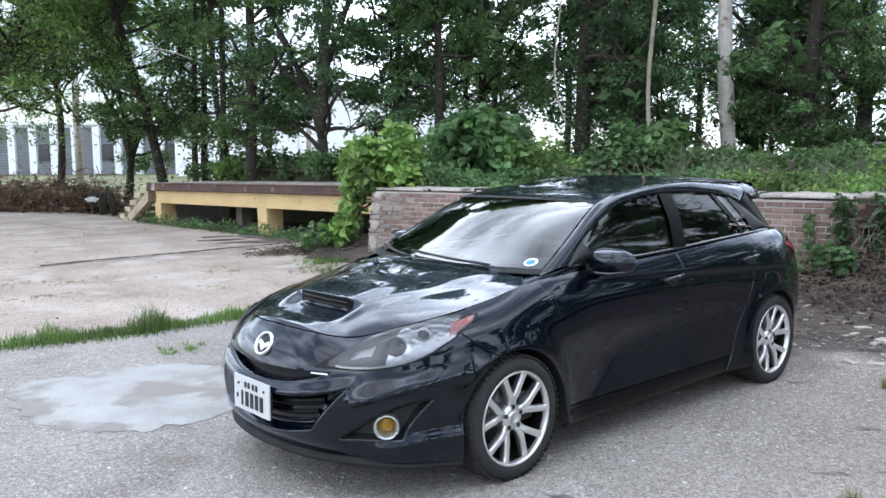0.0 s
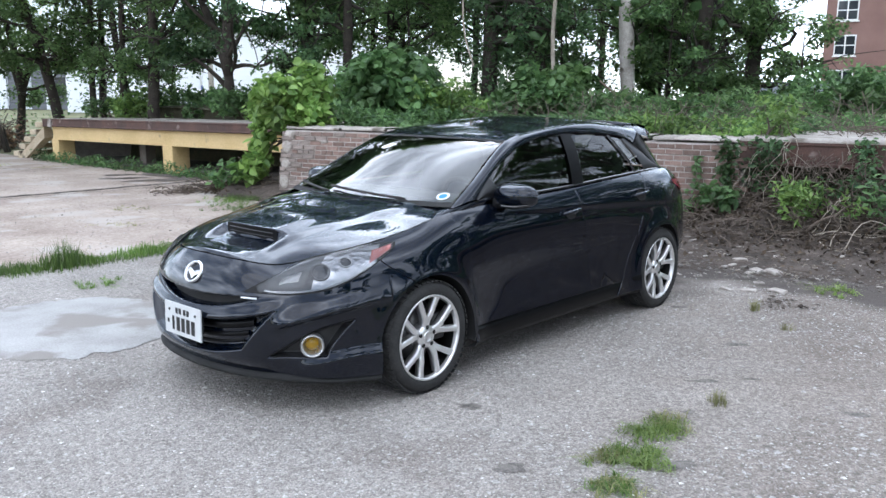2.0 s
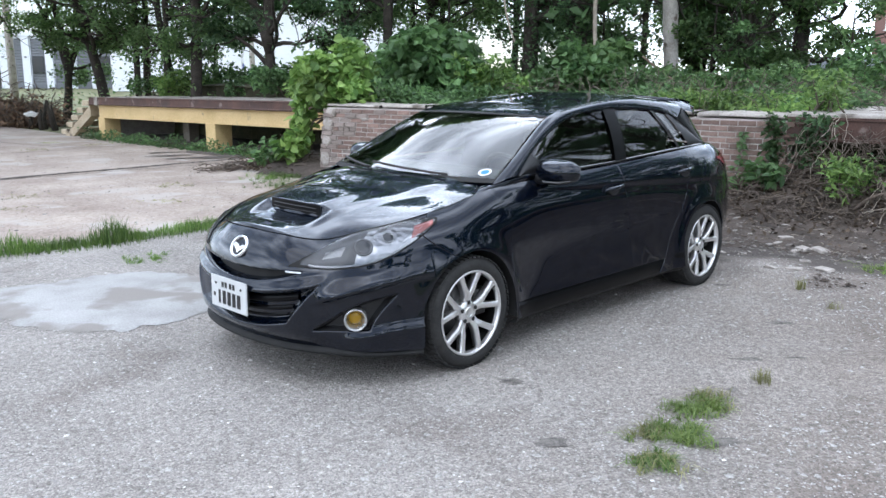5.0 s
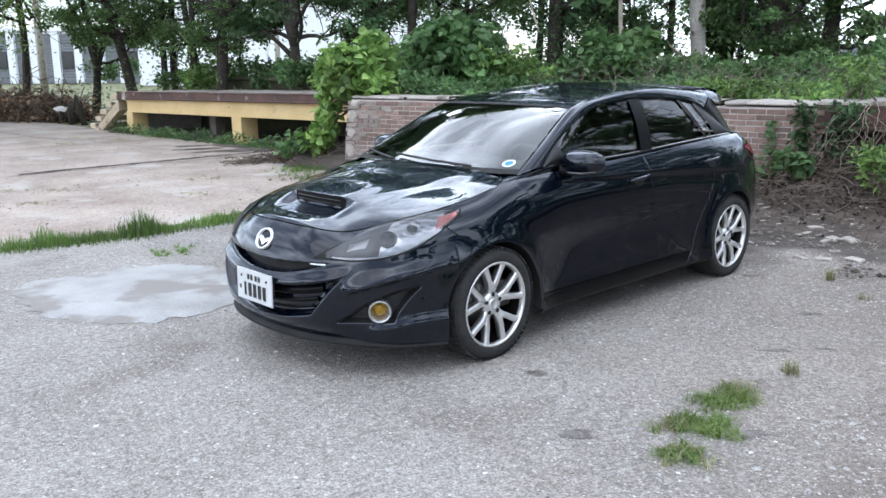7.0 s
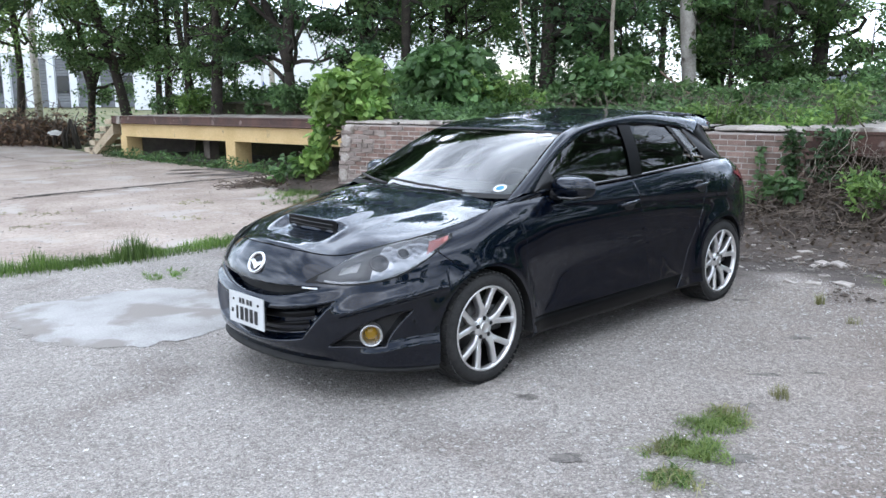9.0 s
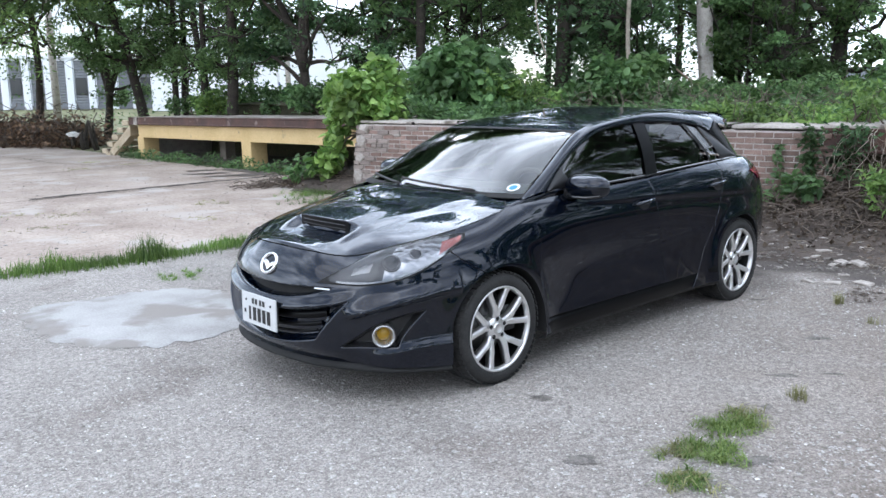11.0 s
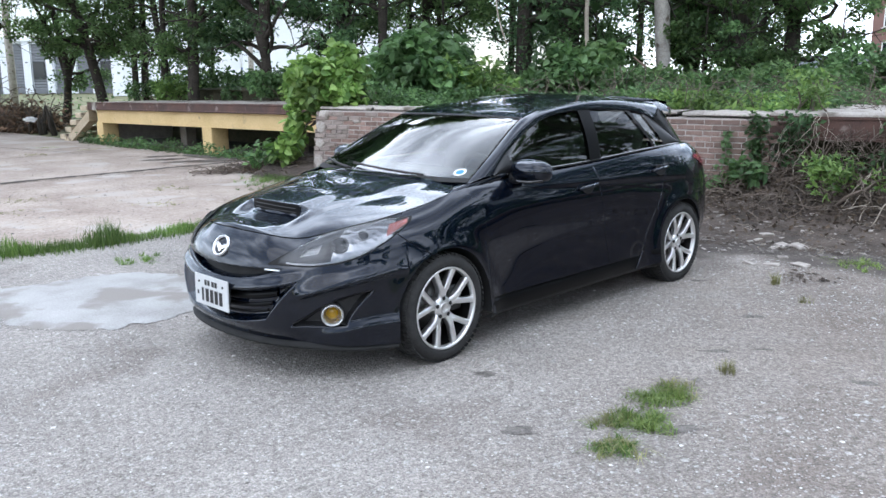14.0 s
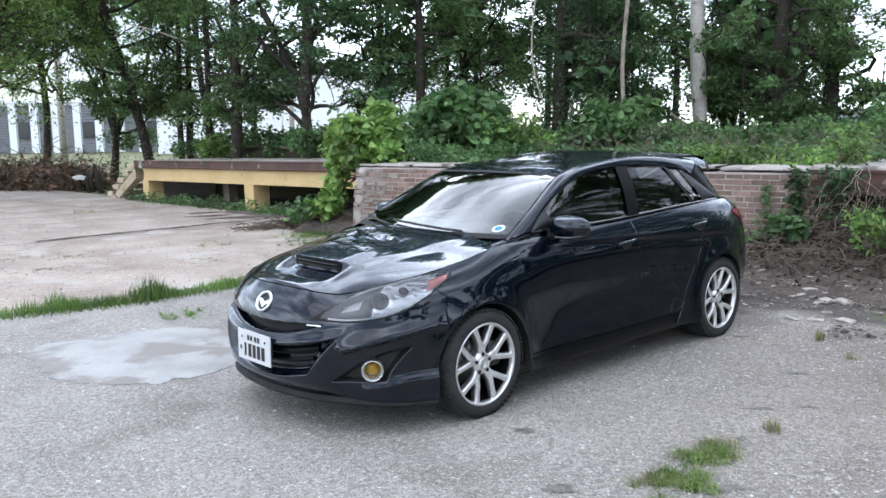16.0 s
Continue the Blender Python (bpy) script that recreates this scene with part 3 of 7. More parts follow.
for X in (3.15, 4.3, 7.3):
    part("timber_prop", box(0.26, 0.26, 0.95, 0.01, 1, (X, 0.80, 0.42)), M_WOOD, dock)
# sheets closing the void under the deck, its shade put into their colour
part("void_back", box(9.8, 0.2, 1.0, 0, 1, (4.7, 3.85, 0.45)), M_DIRT_VOID, dock)
part("void_floor", box(9.8, 3.6, 0.05, 0, 1, (4.7, 2.1, -0.005)), M_DIRT_VOID, dock)
part("end_wall", box(0.22, 3.4, 0.9, 0.01, 1, (0.20, 2.2, 0.44)), M_MORTAR, dock)

stair = empty("concrete_stair", (-4.22, -17.25, 0.0), math.radians(103))
tagged(stair, "broken concrete steps at the end of the dock", "stairs", kind="structure")
for k in range(5):
    top = 0.92 - 0.185 * k
    bm = box(0.25, 1.15, 0.13, 0.02, 2, (-0.10 - 0.235 * k, 0.56, top - 0.065))
    part("step", bm, M_STAIR, stair)
bm = bmesh.new()
vs = [bm.verts.new(p) for p in ((0.05, 0.02, 0.80), (0.05, 0.24, 0.80), (-1.15, 0.24, -0.06), (-1.15, 0.02, -0.06), (0.05, 0.02, 0.54), (0.05, 0.24, 0.54), (-0.82, 0.24, -0.06), (-0.82, 0.02, -0.06))]
for q in ((0, 1, 2, 3), (7, 6, 5, 4), (0, 4, 5, 1), (3, 2, 6, 7), (0, 3, 7, 4), (1, 5, 6, 2)):
    bm.faces.new([vs[i] for i in q])
part("stringer", bm, M_STAIR, stair)

# ==== far buildings ====
M_WHITE = material("white_cladding", (0.76, 0.78, 0.82), (0.84, 0.86, 0.89), 0.6, 0.3, 8, 0.1)
M_GREYDOOR = material("grey_ribbed_steel", (0.125, 0.132, 0.145), (0.18, 0.19, 0.205), 0.5, 0.6, 10, 0.1)
M_PANE = plain("dark_window_pane", (0.02, 0.025, 0.03), 0.08)
M_FRAME = plain("white_window_frame", (0.78, 0.78, 0.77), 0.5)
M_FARBRICK = material("far_red_brick", (0.19, 0.105, 0.090), (0.27, 0.160, 0.138), 0.9, 0.4, 18, 0.2)
M_ROOF = material("grey_roof", (0.14, 0.14, 0.15), (0.24, 0.24, 0.25), 0.8, 0.6, 12, 0.2)


def storage_building():
    b = empty("storage_building", (-12.0, -99.6, 0.0), math.atan2(0.66, -0.75))
    tagged(b, "low white storage building with grey ribbed shutters", "building")
    part("wall", box(62, 14, 5.2, 0.02, 1, (22, -7.6 + 15, 2.6)), M_WHITE, b)
    part("cornice", box(62.4, 0.5, 0.35, 0.02, 1, (22, 0.25, 5.35)), M_WHITE, b)
    part("base_band", box(62.2, 0.14, 0.4, 0.01, 1, (22, 0.34, 0.2)), M_GREYDOOR, b)
    k = 0
    X = -6.0
    while X < 50:
        ridge = np.arange(0, 4.9, 0.14)
        P = np.array([[(x, -0.02 if i % 2 else -0.07, z) for i, z in enumerate(ridge)] for x in (X, X + 1.3)])
        sh = part("shutter", grid(P), M_GREYDOOR, b)
        sh.location = (0, 0.36, 0.15)
        part("column", box(0.75, 0.35, 5.3, 0.02, 1, (X + 1.75, 0.28, 2.65)), M_WHITE, b)
        if k % 3 == 0:
            w = part("window", box(1.1, 0.1, 1.7, 0.01, 1, (X + 0.65, 0.22, 2.35)), M_PANE, b)
        else:
            part("wall_lamp", box(0.18, 0.2, 0.14, 0.02, 1, (X + 1.75, 0.02, 3.1)), M_GREYDOOR, b)
        X += 2.22
        k += 1


def white_building():
    b = empty("white_building", (-22.5, -72.9, 0.0), math.atan2(0.66, -0.75))
    tagged(b, "tall plain white building behind the trees", "building")
    part("wall", box(27, 12, 6.8, 0.03, 1, (20.5, 6.0, 3.4)), M_WHITE, b)
    part("parapet", box(27.3, 12.3, 0.3, 0.02, 1, (20.5, 6.0, 6.9)), M_WHITE, b)
    w = part("window", box(1.0, 0.12, 1.2, 0.01, 1, (15.2, -0.02, 3.6)), M_FRAME, b)
    for dx in (-0.24, 0.24):
        for dz in (-0.29, 0.29):
            part("pane", box(0.42, 0.04, 0.52, 0, 1, (15.2 + dx, -0.09, 3.6 + dz)), M_PANE, w)


def brick_building():
    b = empty("brick_apartment_building", (-76.3, -22.5, 0.5), math.radians(104))
    tagged(b, "red brick apartment building with white sash windows", "building")
    part("wall", box(37, 17, 15.0, 0.03, 1, (18.5, 8.5, 7.5)), M_FARBRICK, b)
    bm = bmesh.new()
    vs = [bm.verts.new(p) for p in ((-0.6, -0.6, 15.0), (37.6, -0.6, 15.0), (37.6, 17.6, 15.0), (-0.6, 17.6, 15.0), (6.5, 8.5, 18.5), (30.5, 8.5, 18.5))]
    for q in ((0, 1, 5, 4), (1, 2, 5), (2, 3, 4, 5), (3, 0, 4), (3, 2, 1, 0)):
        bm.faces.new([vs[i] for i in q])
    part("roof", bm, M_ROOF, b)
    part("eaves", box(38.0, 0.25, 0.22, 0.02, 1, (18.5, -0.35, 14.95)), M_FRAME, b)
    for z in (2.9, 5.95, 9.0, 12.05):
        for i in range(7):
            X = 1.75 + 4.65 * i
            w = part("window", box(1.78, 0.14, 1.82, 0.02, 1, (X, -0.02, z)), M_FRAME, b)
            for dx in (-0.42, 0.42):
                for dz in (-0.42, 0.42):
                    part("pane", box(0.72, 0.05, 0.74, 0, 1, (X + dx, -0.085, z + dz)), M_PANE, w)
            part("sill", box(2.0, 0.2, 0.10, 0.01, 1, (X, -0.06, z - 0.97)), M_FRAME, w)


storage_building()
white_building()
brick_building()

fence = empty("corrugated_fence", (-38.6, -14.0, 1.0), math.radians(104))
tagged(fence, "weathered grey corrugated metal fence", "fence", kind="structure")
n_rib = np.arange(0, 26, 0.11)
P = np.array([[(x, 0.03 * (i % 2), z) for z in (0.0, 0.7, 1.5)] for i, x in enumerate(n_rib)])
part("sheet", grid(P), material("galvanised_sheet", (0.26, 0.29, 0.32), (0.40, 0.43, 0.46), 0.6, 0.6, 12, 0.1), fence)
for i in range(11):
    part("post", box(0.09, 0.09, 1.7, 0.01, 1, (2.5 * i, 0.1, 0.8)), M_WOOD, fence)


# railway crossing sign and lamp posts, far off between the trees
def crossing_sign():
    s = empty("crossing_sign", (-18.27, -32.5, 0.0), math.radians(48))
    tagged(s, "white crossbuck railway sign on a thin post", "sign")
    M_SIGN = plain("white_sign_enamel", (0.75, 0.76, 0.76), 0.5)
    part("post", tube([(0, 0, 0), (0, 0, 2.85)], 0.04, 8), M_SIGN, s)
    for a in (45, -45):
        o = part("board", box(0.95, 0.03, 0.18, 0.01, 1), M_SIGN, s)
        o.location, o.rotation_euler = (0, 0.06 + 0.0005 * a, 2.42), (0, math.radians(a), 0)
    part("plate", box(0.22, 0.03, 0.22, 0.01, 1, (0, 0.07, 1.95)), plain("blue_enamel", (0.03, 0.09, 0.42), 0.4), s)


crossing_sign()
for p, h in (((-20.3, -34.7, 0), 5.6), ((-7.5, -32.0, 0), 6.5)):
    o = empty("utility_pole", p)
    tagged(o, "plain grey wooden utility pole among the trees", "pole")
    part("shaft", tube([(0, 0, 0), (0.02, 0, h * 0.5), (0, 0, h)], [0.16, 0.14, 0.12], 10), M_PALE_BARK, o, smooth=True)

# ==== the car: x forward, y to its left, wheels on the ground ====
M_PAINT = plain("black_pearl_paint", (0.0012, 0.0036, 0.0100), 0.26, 0.5, 1.0)
M_PAINT.node_tree.nodes["Principled BSDF"].inputs["Specular IOR Level"].default_value = 0.06
M_PAINT.node_tree.nodes["Principled BSDF"].inputs["Coat IOR"].default_value = 1.50
M_PAINT.node_tree.nodes["Principled BSDF"].inputs["Coat Tint"].default_value = (0.78, 0.90, 1.0, 1)
M_BLACK = plain("black_plastic", (0.012, 0.012, 0.013), 0.45)
M_GLOSS = plain("gloss_black_trim", (0.006, 0.006, 0.007), 0.12, 0.0, 0.6)
M_BAR = plain("satin_black_bar", (0.003, 0.003, 0.0035), 0.32)
M_BAR.node_tree.nodes["Principled BSDF"].inputs["Specular IOR Level"].default_value = 0.12
M_SEAL = plain("rubber_seal", (0.006, 0.006, 0.006), 0.75)
M_CHROME = plain("chrome", (0.78, 0.78, 0.79), 0.08, 1.0)
M_ALLOY = plain("silver_alloy", (0.77, 0.765, 0.76), 0.30, 0.85, 0.3)
M_SATIN = plain("satin_silver", (0.50, 0.50, 0.50), 0.28, 0.9)
M_ALLOY_DARK = plain("dark_alloy_barrel", (0.06, 0.06, 0.06), 0.40, 1.0)
M_TYRE = material("tyre_rubber", (0.012, 0.012, 0.012), (0.034, 0.033, 0.032), 0.85, 14, 90, 0.3, depth=0.003)
M_DISC = plain("brake_disc_steel", (0.16, 0.155, 0.15), 0.35, 1.0)
M_GLASS = glass("windscreen_glass", (0.72, 0.84, 0.80), 0.9, 2.15)
M_TINT = glass("tinted_glass", (0.78, 0.86, 0.83), 0.55, 1.90)
M_DARKGLASS = glass("privacy_glass", (0.46, 0.50, 0.50), 0.85, 1.90)
M_LENS = glass("lamp_lens", (0.93, 0.94, 0.95), 1.0, 1.45)
M_REFLECTOR = plain("lamp_reflector", (0.36, 0.36, 0.37), 0.22, 0.85)
facets(M_REFLECTOR, 34, 0.30)
M_BEZEL = plain("lamp_bezel_grey", (0.10, 0.102, 0.108), 0.35, 0.5)
M_FLUTE = plain("fluted_lamp_chrome", (0.22, 0.224, 0.232), 0.25, 0.8)
facets(M_FLUTE, 60, 0.15)
M_HOUSING = plain("lamp_housing_grey", (0.055, 0.057, 0.062), 0.30, 0.4)
M_AMBER = plain("amber_marker", (0.42, 0.13, 0.12), 0.25, 0.0, 0.7)
M_YELLOWLENS = plain("yellow_fog_lens", (0.36, 0.20, 0.008), 0.10, 0.0, 1.0)
M_RED = plain("red_tail_lens", (0.30, 0.004, 0.040), 0.12, 0.0, 1.0)
M_CABIN = plain("charcoal_cabin_cloth", (0.060, 0.058, 0.055), 0.9)
M_LINING = plain("pale_headliner_cloth", (0.34, 0.32, 0.29), 0.9)
M_TRIM = plain("grey_cabin_plastic", (0.14, 0.138, 0.13), 0.7)
M_PLATE = plain("white_plate", (0.60, 0.61, 0.61), 0.45)
M_INK = plain("black_plate_ink", (0.012, 0.012, 0.014), 0.5)
M_BLUE = plain("blue_sticker", (0.02, 0.22, 0.60), 0.5)
M_STICKER = plain("white_sticker", (0.75, 0.78, 0.80), 0.5)

# plan of the widest line, from the nose round the left side to the tail, and of the crest above it
PLAN_X = [2.27, 2.262, 2.235, 2.17, 2.05, 1.88, 1.65, 1.32, 0.80, 0.0, -0.80, -1.32, -1.65, -1.92, -2.08, -2.17, -2.20, -2.21]
PLAN_Y = [0, 0.15, 0.32, 0.50, 0.655, 0.765, 0.838, 0.872, 0.856, 0.850, 0.857, 0.872, 0.838, 0.755, 0.62, 0.42, 0.20, 0]
CREST_X = [2.140, 2.135, 2.105, 2.01, 1.86, 1.68, 1.49, 1.27, 0.90, 0.0, -0.80, -1.32, -1.62, -1.83, -1.95, -2.02, -2.05, -2.06]
CREST_Y = [0, 0.14, 0.30, 0.465, 0.590, 0.668, 0.708, 0.726, 0.742, 0.762, 0.765, 0.742, 0.70, 0.62, 0.52, 0.36, 0.18, 0]
CREST_Z = [0.784, 0.782, 0.776, 0.766, 0.806, 0.840, 0.872, 0.912, 0.972, 1.005, 1.045, 1.066, 1.068, 1.05, 1.035, 1.03, 1.03, 1.03]
INSET = [0.05, 0.05, 0.05, 0.045, 0.03, 0.012, 0.005, -0.015, -0.052, -0.06, -0.052, -0.015, 0.05, 0.08, 0.09, 0.09, 0.09, 0.09]
WIDE_Z = [0.42, 0.42, 0.43, 0.45, 0.48, 0.50, 0.52, 0.55, 0.60, 0.62, 0.63, 0.62, 0.58, 0.52, 0.50, 0.48, 0.48, 0.48]
UU = np.arange(18.0)
MIRROR_U = np.concatenate([-UU[:0:-1], UU])


def both(vals, odd=False):
    v = np.asarray(vals, float)
    return spline(MIRROR_U, np.concatenate([(-v if odd else v)[:0:-1], v]))


f_px, f_py = both(PLAN_X), both(PLAN_Y, True)
f_cx, f_cy, f_cz = both(CREST_X), both(CREST_Y, True), both(CREST_Z)
f_in, f_wz = both(INSET), both(WIDE_Z)
HUB_Z, ARCH_R = 0.312, 0.352
AXLE_F, AXLE_R = 1.32, -1.32


def u_at(x):
    """The plan parameter on the left side at a given x."""
    us = np.linspace(0, 17, 3000)
    return np.interp(-np.asarray(x, float), -f_px(us), us)


def fog_top(ay):
    """Upper edge of the fog lamp pocket, a drop lying on its side."""
    return np.interp(ay, [0.53, 0.60, 0.66, 0.71, 0.755, 0.80], [0.325, 0.374, 0.428, 0.462, 0.484, 0.500])


def fog_foot(ay):
    """Lower edge of the pocket, rising to a point at its outer end."""
    return 0.314 + np.clip(ay - 0.735, 0, 1) ** 0.8 * 1.62


def grille_masks(u, z):
    """How far the mouth, the slot and the lamp pockets sink at a place of the nose: metres."""
    x, y = f_px(u), f_py(u)
    ay = np.abs(y)
    sink = np.zeros_like(z)
    # slot under the nose panel
    mid, half = 0.566 + 0.22 * ay ** 2, np.maximum(0.034 * (1 - (ay / 0.50) ** 2.5), 0)
    sink += 0.075 * smooth_step(0, 0.012, half - np.abs(z - mid)) * (ay < 0.5) * (x > 0)
    # lower mouth
    lo, hi = 0.290 + 0.32 * ay ** 2, 0.478 + 0.26 * ay ** 2
    gap = np.minimum(np.minimum(z - lo, hi - z), (0.41 + 0.75 * (z - 0.345) - ay) * 0.8)
    sink += 0.060 * smooth_step(0, 0.035, gap) * (x > 0)
    # fog lamp pockets
    lo, hi = fog_foot(ay), fog_top(ay)
    gap = np.minimum(np.minimum(z - lo, hi - z), np.minimum(ay - 0.53, 0.80 - ay))
    sink += 0.05 * smooth_step(0, 0.022, gap) * (x > 1.5)
    # the bar over the mouth juts out under the slot
    sink -= 0.024 * smooth_step(0.545 + 0.22 * ay ** 2, 0.482 + 0.24 * ay ** 2, z) * smooth_step(0.22, 0.30, z) * smooth_step(0.62, 0.50, ay) * (x > 1.7)
    # flowing crease above the pocket, sharp below and soft above, and the chin under it
    line = 0.492 + 0.40 * (ay - 0.6)
    sink -= 0.034 * np.exp(-((z - line) / np.where(z > line, 0.055, 0.016)) ** 2) * smooth_step(0.52, 0.64, ay) * (x > 1.60) * (1 - 0.5 * smooth_step(0.78, 0.84, ay))
    chin = 0.262 + 0.05 * smooth_step(0.60, 0.85, ay)
    sink -= 0.024 * smooth_step(chin + 0.055, chin - 0.006, z) * smooth_step(0.58, 0.74, ay) * (x > 1.60)
    return sink


def skin(u, z, off=0.0, detail=True):
    """A point of the body's skin: u round the plan, z up; off: metres outward."""
    u, z = np.broadcast_arrays(np.asarray(u, float), np.asarray(z, float))

    def raw(u, z):
        px, py, cx, cy, cz = f_px(u), f_py(u), f_cx(u), f_cy(u), f_cz(u)
        wz = f_wz(u)
        q = np.clip((z - wz) / (cz - wz), 0, 1.2)
        side = smooth_step(6.0, 8.5, np.abs(u)) * (1 - smooth_step(12, 14, np.abs(u)))
        front = 0.12 * q ** 1.5 + 0.88 * q ** 3.8
        flank = 0.42 * q ** 1.8 + 0.58 * q ** 7.0
        f = front * (1 - side) + flank * side
        x, y = px + (cx - px) * f, py + (cy - py) * f
        r = np.clip((wz - z) / (wz - 0.18), 0, 1.3)
        ins = f_in(u) * r ** 2.0
        dx, dy = f_px(u + 0.01) - f_px(u - 0.01), f_py(u + 0.01) - f_py(u - 0.01)
        ln = np.hypot(dx, dy) + 1e-9
        nx, ny = dy / ln, -dx / ln
        # flared arches and the hollow of the doors
        flare = 0.0
        for ax in (AXLE_F, AXLE_R):
            rr = np.hypot(px - ax, z - HUB_Z)
            flare = flare + 0.020 * np.exp(-((rr - ARCH_R) / 0.075) ** 2)
        hollow = 0.007 * np.exp(-((z - 0.64) / 0.17) ** 2) * smooth_step(0.95, 0.6, px) * smooth_step(-0.95, -0.6, px)
        line = 0.05 * (px + 0.2) + 0.885
        crease = 0.006 * np.tanh((z - line) / 0.012) * np.exp(-((z - line) / 0.06) ** 2) * smooth_step(1.1, 0.5, px) * smooth_step(-1.9, -1.4, px)
        o = flare * (np.abs(py) > 0.7) - ins - hollow + crease
        if detail:
            o = o - grille_masks(u, z)
        return np.stack([x + nx * o, y + ny * o, z], -1)

    P = raw(u, z)
    if np.any(off):
        e = 0.004
        a, b = raw(u + e * 4, z) - raw(u - e * 4, z), raw(u, z + e) - raw(u, z - e)
        n = np.cross(a, b)
        n /= np.linalg.norm(n, axis=-1, keepdims=True) + 1e-9
        P = P + n * np.asarray(off)[..., None] if np.ndim(off) else P + n * off
    return P


def patch(u0, u1, z0, z1, nu, nz, off=0.0, flip=False, detail=True, lips=0.0):
    """A piece of skin between two edges u0(t), u1(t) and two edges z0(u), z1(u); lips: depth of the turned-in rim."""
    s, t = np.linspace(0, 1, nu), np.linspace(0, 1, nz)
    S, T = np.meshgrid(s, t, indexing="ij")
    a, b = u0(T) if callable(u0) else u0 + 0 * T, u1(T) if callable(u1) else u1 + 0 * T
    U = a + (b - a) * S
    lo, hi = z0(U) if callable(z0) else z0 + 0 * U, z1(U) if callable(z1) else z1 + 0 * U
    Z = lo + (hi - lo) * T
    P = skin(U, Z, off, detail)
    if lips:
        Q = skin(U, Z, off - lips if np.ndim(off) == 0 else np.asarray(off) - lips, detail)
        P = np.pad(P, ((1, 1), (1, 1), (0, 0)), mode="edge")
        Q = np.pad(Q, ((1, 1), (1, 1), (0, 0)), mode="edge")
        P[0], P[-1], P[:, 0], P[:, -1] = Q[0], Q[-1], Q[:, 0], Q[:, -1]
    v, f = grid(P)
    return (v, f[:, ::-1]) if flip else (v, f)


def mirrored(geo):
    v, f = geo
    v = np.array(v)
    v[:, 1] *= -1
    return v, f[:, ::-1]


car = empty("hatchback_car")
tagged(car, "glossy black five-door hatchback with silver split-spoke wheels parked on gravel", "car")


def pair(name, geo, mat, label="", smooth=True, parent=None):
    """The same part on the left and, mirrored, on the right."""
    a = part(name, geo, mat, parent or car, label, smooth)
    b = part(name, mirrored(geo), mat, parent or car, label, smooth)
    return a, b


GAP = 0.0035
# seams as x over height
def seam(xs, zs):
    f = spline(zs, xs)
    return lambda z: f(z)


def side_panel(xf, xr, z0, z1, nu, nz, off=0.0, lips=0.012, edge=GAP):
    """A panel of the left flank from x = xf(z) back to x = xr(z)."""
    s, t = [np.concatenate([[0, 0.0025], np.linspace(0, 1, n)[1:-1], [0.9975, 1]]) for n in (nu, nz)]
    S, T = np.meshgrid(s, t, indexing="ij")
    # two passes: heights depend on u, seams on height
    Z = 0.3 + 0.6 * T
    for _ in range(4):
        a, b = u_at(xf(Z) - edge), u_at(xr(Z) + edge)
        U = a + (b - a) * S
        lo, hi = z0(U), z1(U)
        Z = lo + (hi - lo) * T
    P = skin(U, Z, off)
    Q = skin(U, Z, off - lips)
    P, Q = [np.pad(k, ((1, 1), (1, 1), (0, 0)), mode="edge") for k in (P, Q)]
    P[0], P[-1], P[:, 0], P[:, -1] = Q[0], Q[-1], Q[:, 0], Q[:, -1]
    return grid(P)


crest_z = lambda u: f_cz(u)
const = lambda c: (lambda z: c + 0 * z)
seam_a = seam([0.93, 0.955, 0.955, 0.945, 0.90], [0.2, 0.35, 0.6, 0.9, 1.05])
seam_b = seam([-0.34, -0.31, -0.285, -0.215, -0.19], [0.2, 0.4, 0.65, 0.95, 1.06])
seam_c = seam([-0.62, -0.70, -0.80, -0.985, -1.05, -1.115, -1.13], [0.2, 0.27, 0.42, 0.68, 0.82, 1.02, 1.08])
door_low = lambda u: 0.305 + 0.0 * u

# ---- flanks ----
def fender_low(u):
    x = f_px(u)
    d = np.clip(np.abs(x - AXLE_F), 0, ARCH_R)
    arch = HUB_Z + np.sqrt(np.maximum(ARCH_R ** 2 - d ** 2, 0))
    return np.maximum(np.where(np.abs(x - AXLE_F) < ARCH_R - 1e-4, arch, 0.215), np.where(x > 1.43, 0.778 - 0.56 * (1.672 - x), 0))


def corner_low(u):
    d = np.clip(f_px(u) - AXLE_F, 0, ARCH_R - 1e-4)
    return HUB_Z + np.sqrt(ARCH_R ** 2 - d ** 2)


def quarter_low(u):
    x = f_px(u)
    d = np.clip(np.abs(x - AXLE_R), 0, ARCH_R)
    arch = HUB_Z + np.sqrt(np.maximum(ARCH_R ** 2 - d ** 2, 0))
    return np.where(np.abs(x - AXLE_R) < ARCH_R - 1e-4, arch, 0.24)


pair("front_fender", side_panel(const(AXLE_F + ARCH_R - 0.006), const(AXLE_F - ARCH_R + 0.006), fender_low, crest_z, 90, 44, lips=0.0, edge=0.0), M_PAINT)
pair("bumper_corner", side_panel(const(AXLE_F + ARCH_R), const(1.44), corner_low, lambda u: np.maximum(0.772 - 0.56 * (1.672 - f_px(u)), corner_low(u) + 0.002), 30, 30, edge=0.0), M_PAINT)
pair("fender_tail", side_panel(const(AXLE_F - ARCH_R + 0.006), seam_a, const(0.215), crest_z, 10, 60, lips=0.0, edge=0.0), M_PAINT)
pair("front_door", side_panel(seam_a, seam_b, door_low, crest_z, 70, 60), M_PAINT)
pair("rear_door", side_panel(seam_b, seam_c, door_low, crest_z, 60, 60), M_PAINT)
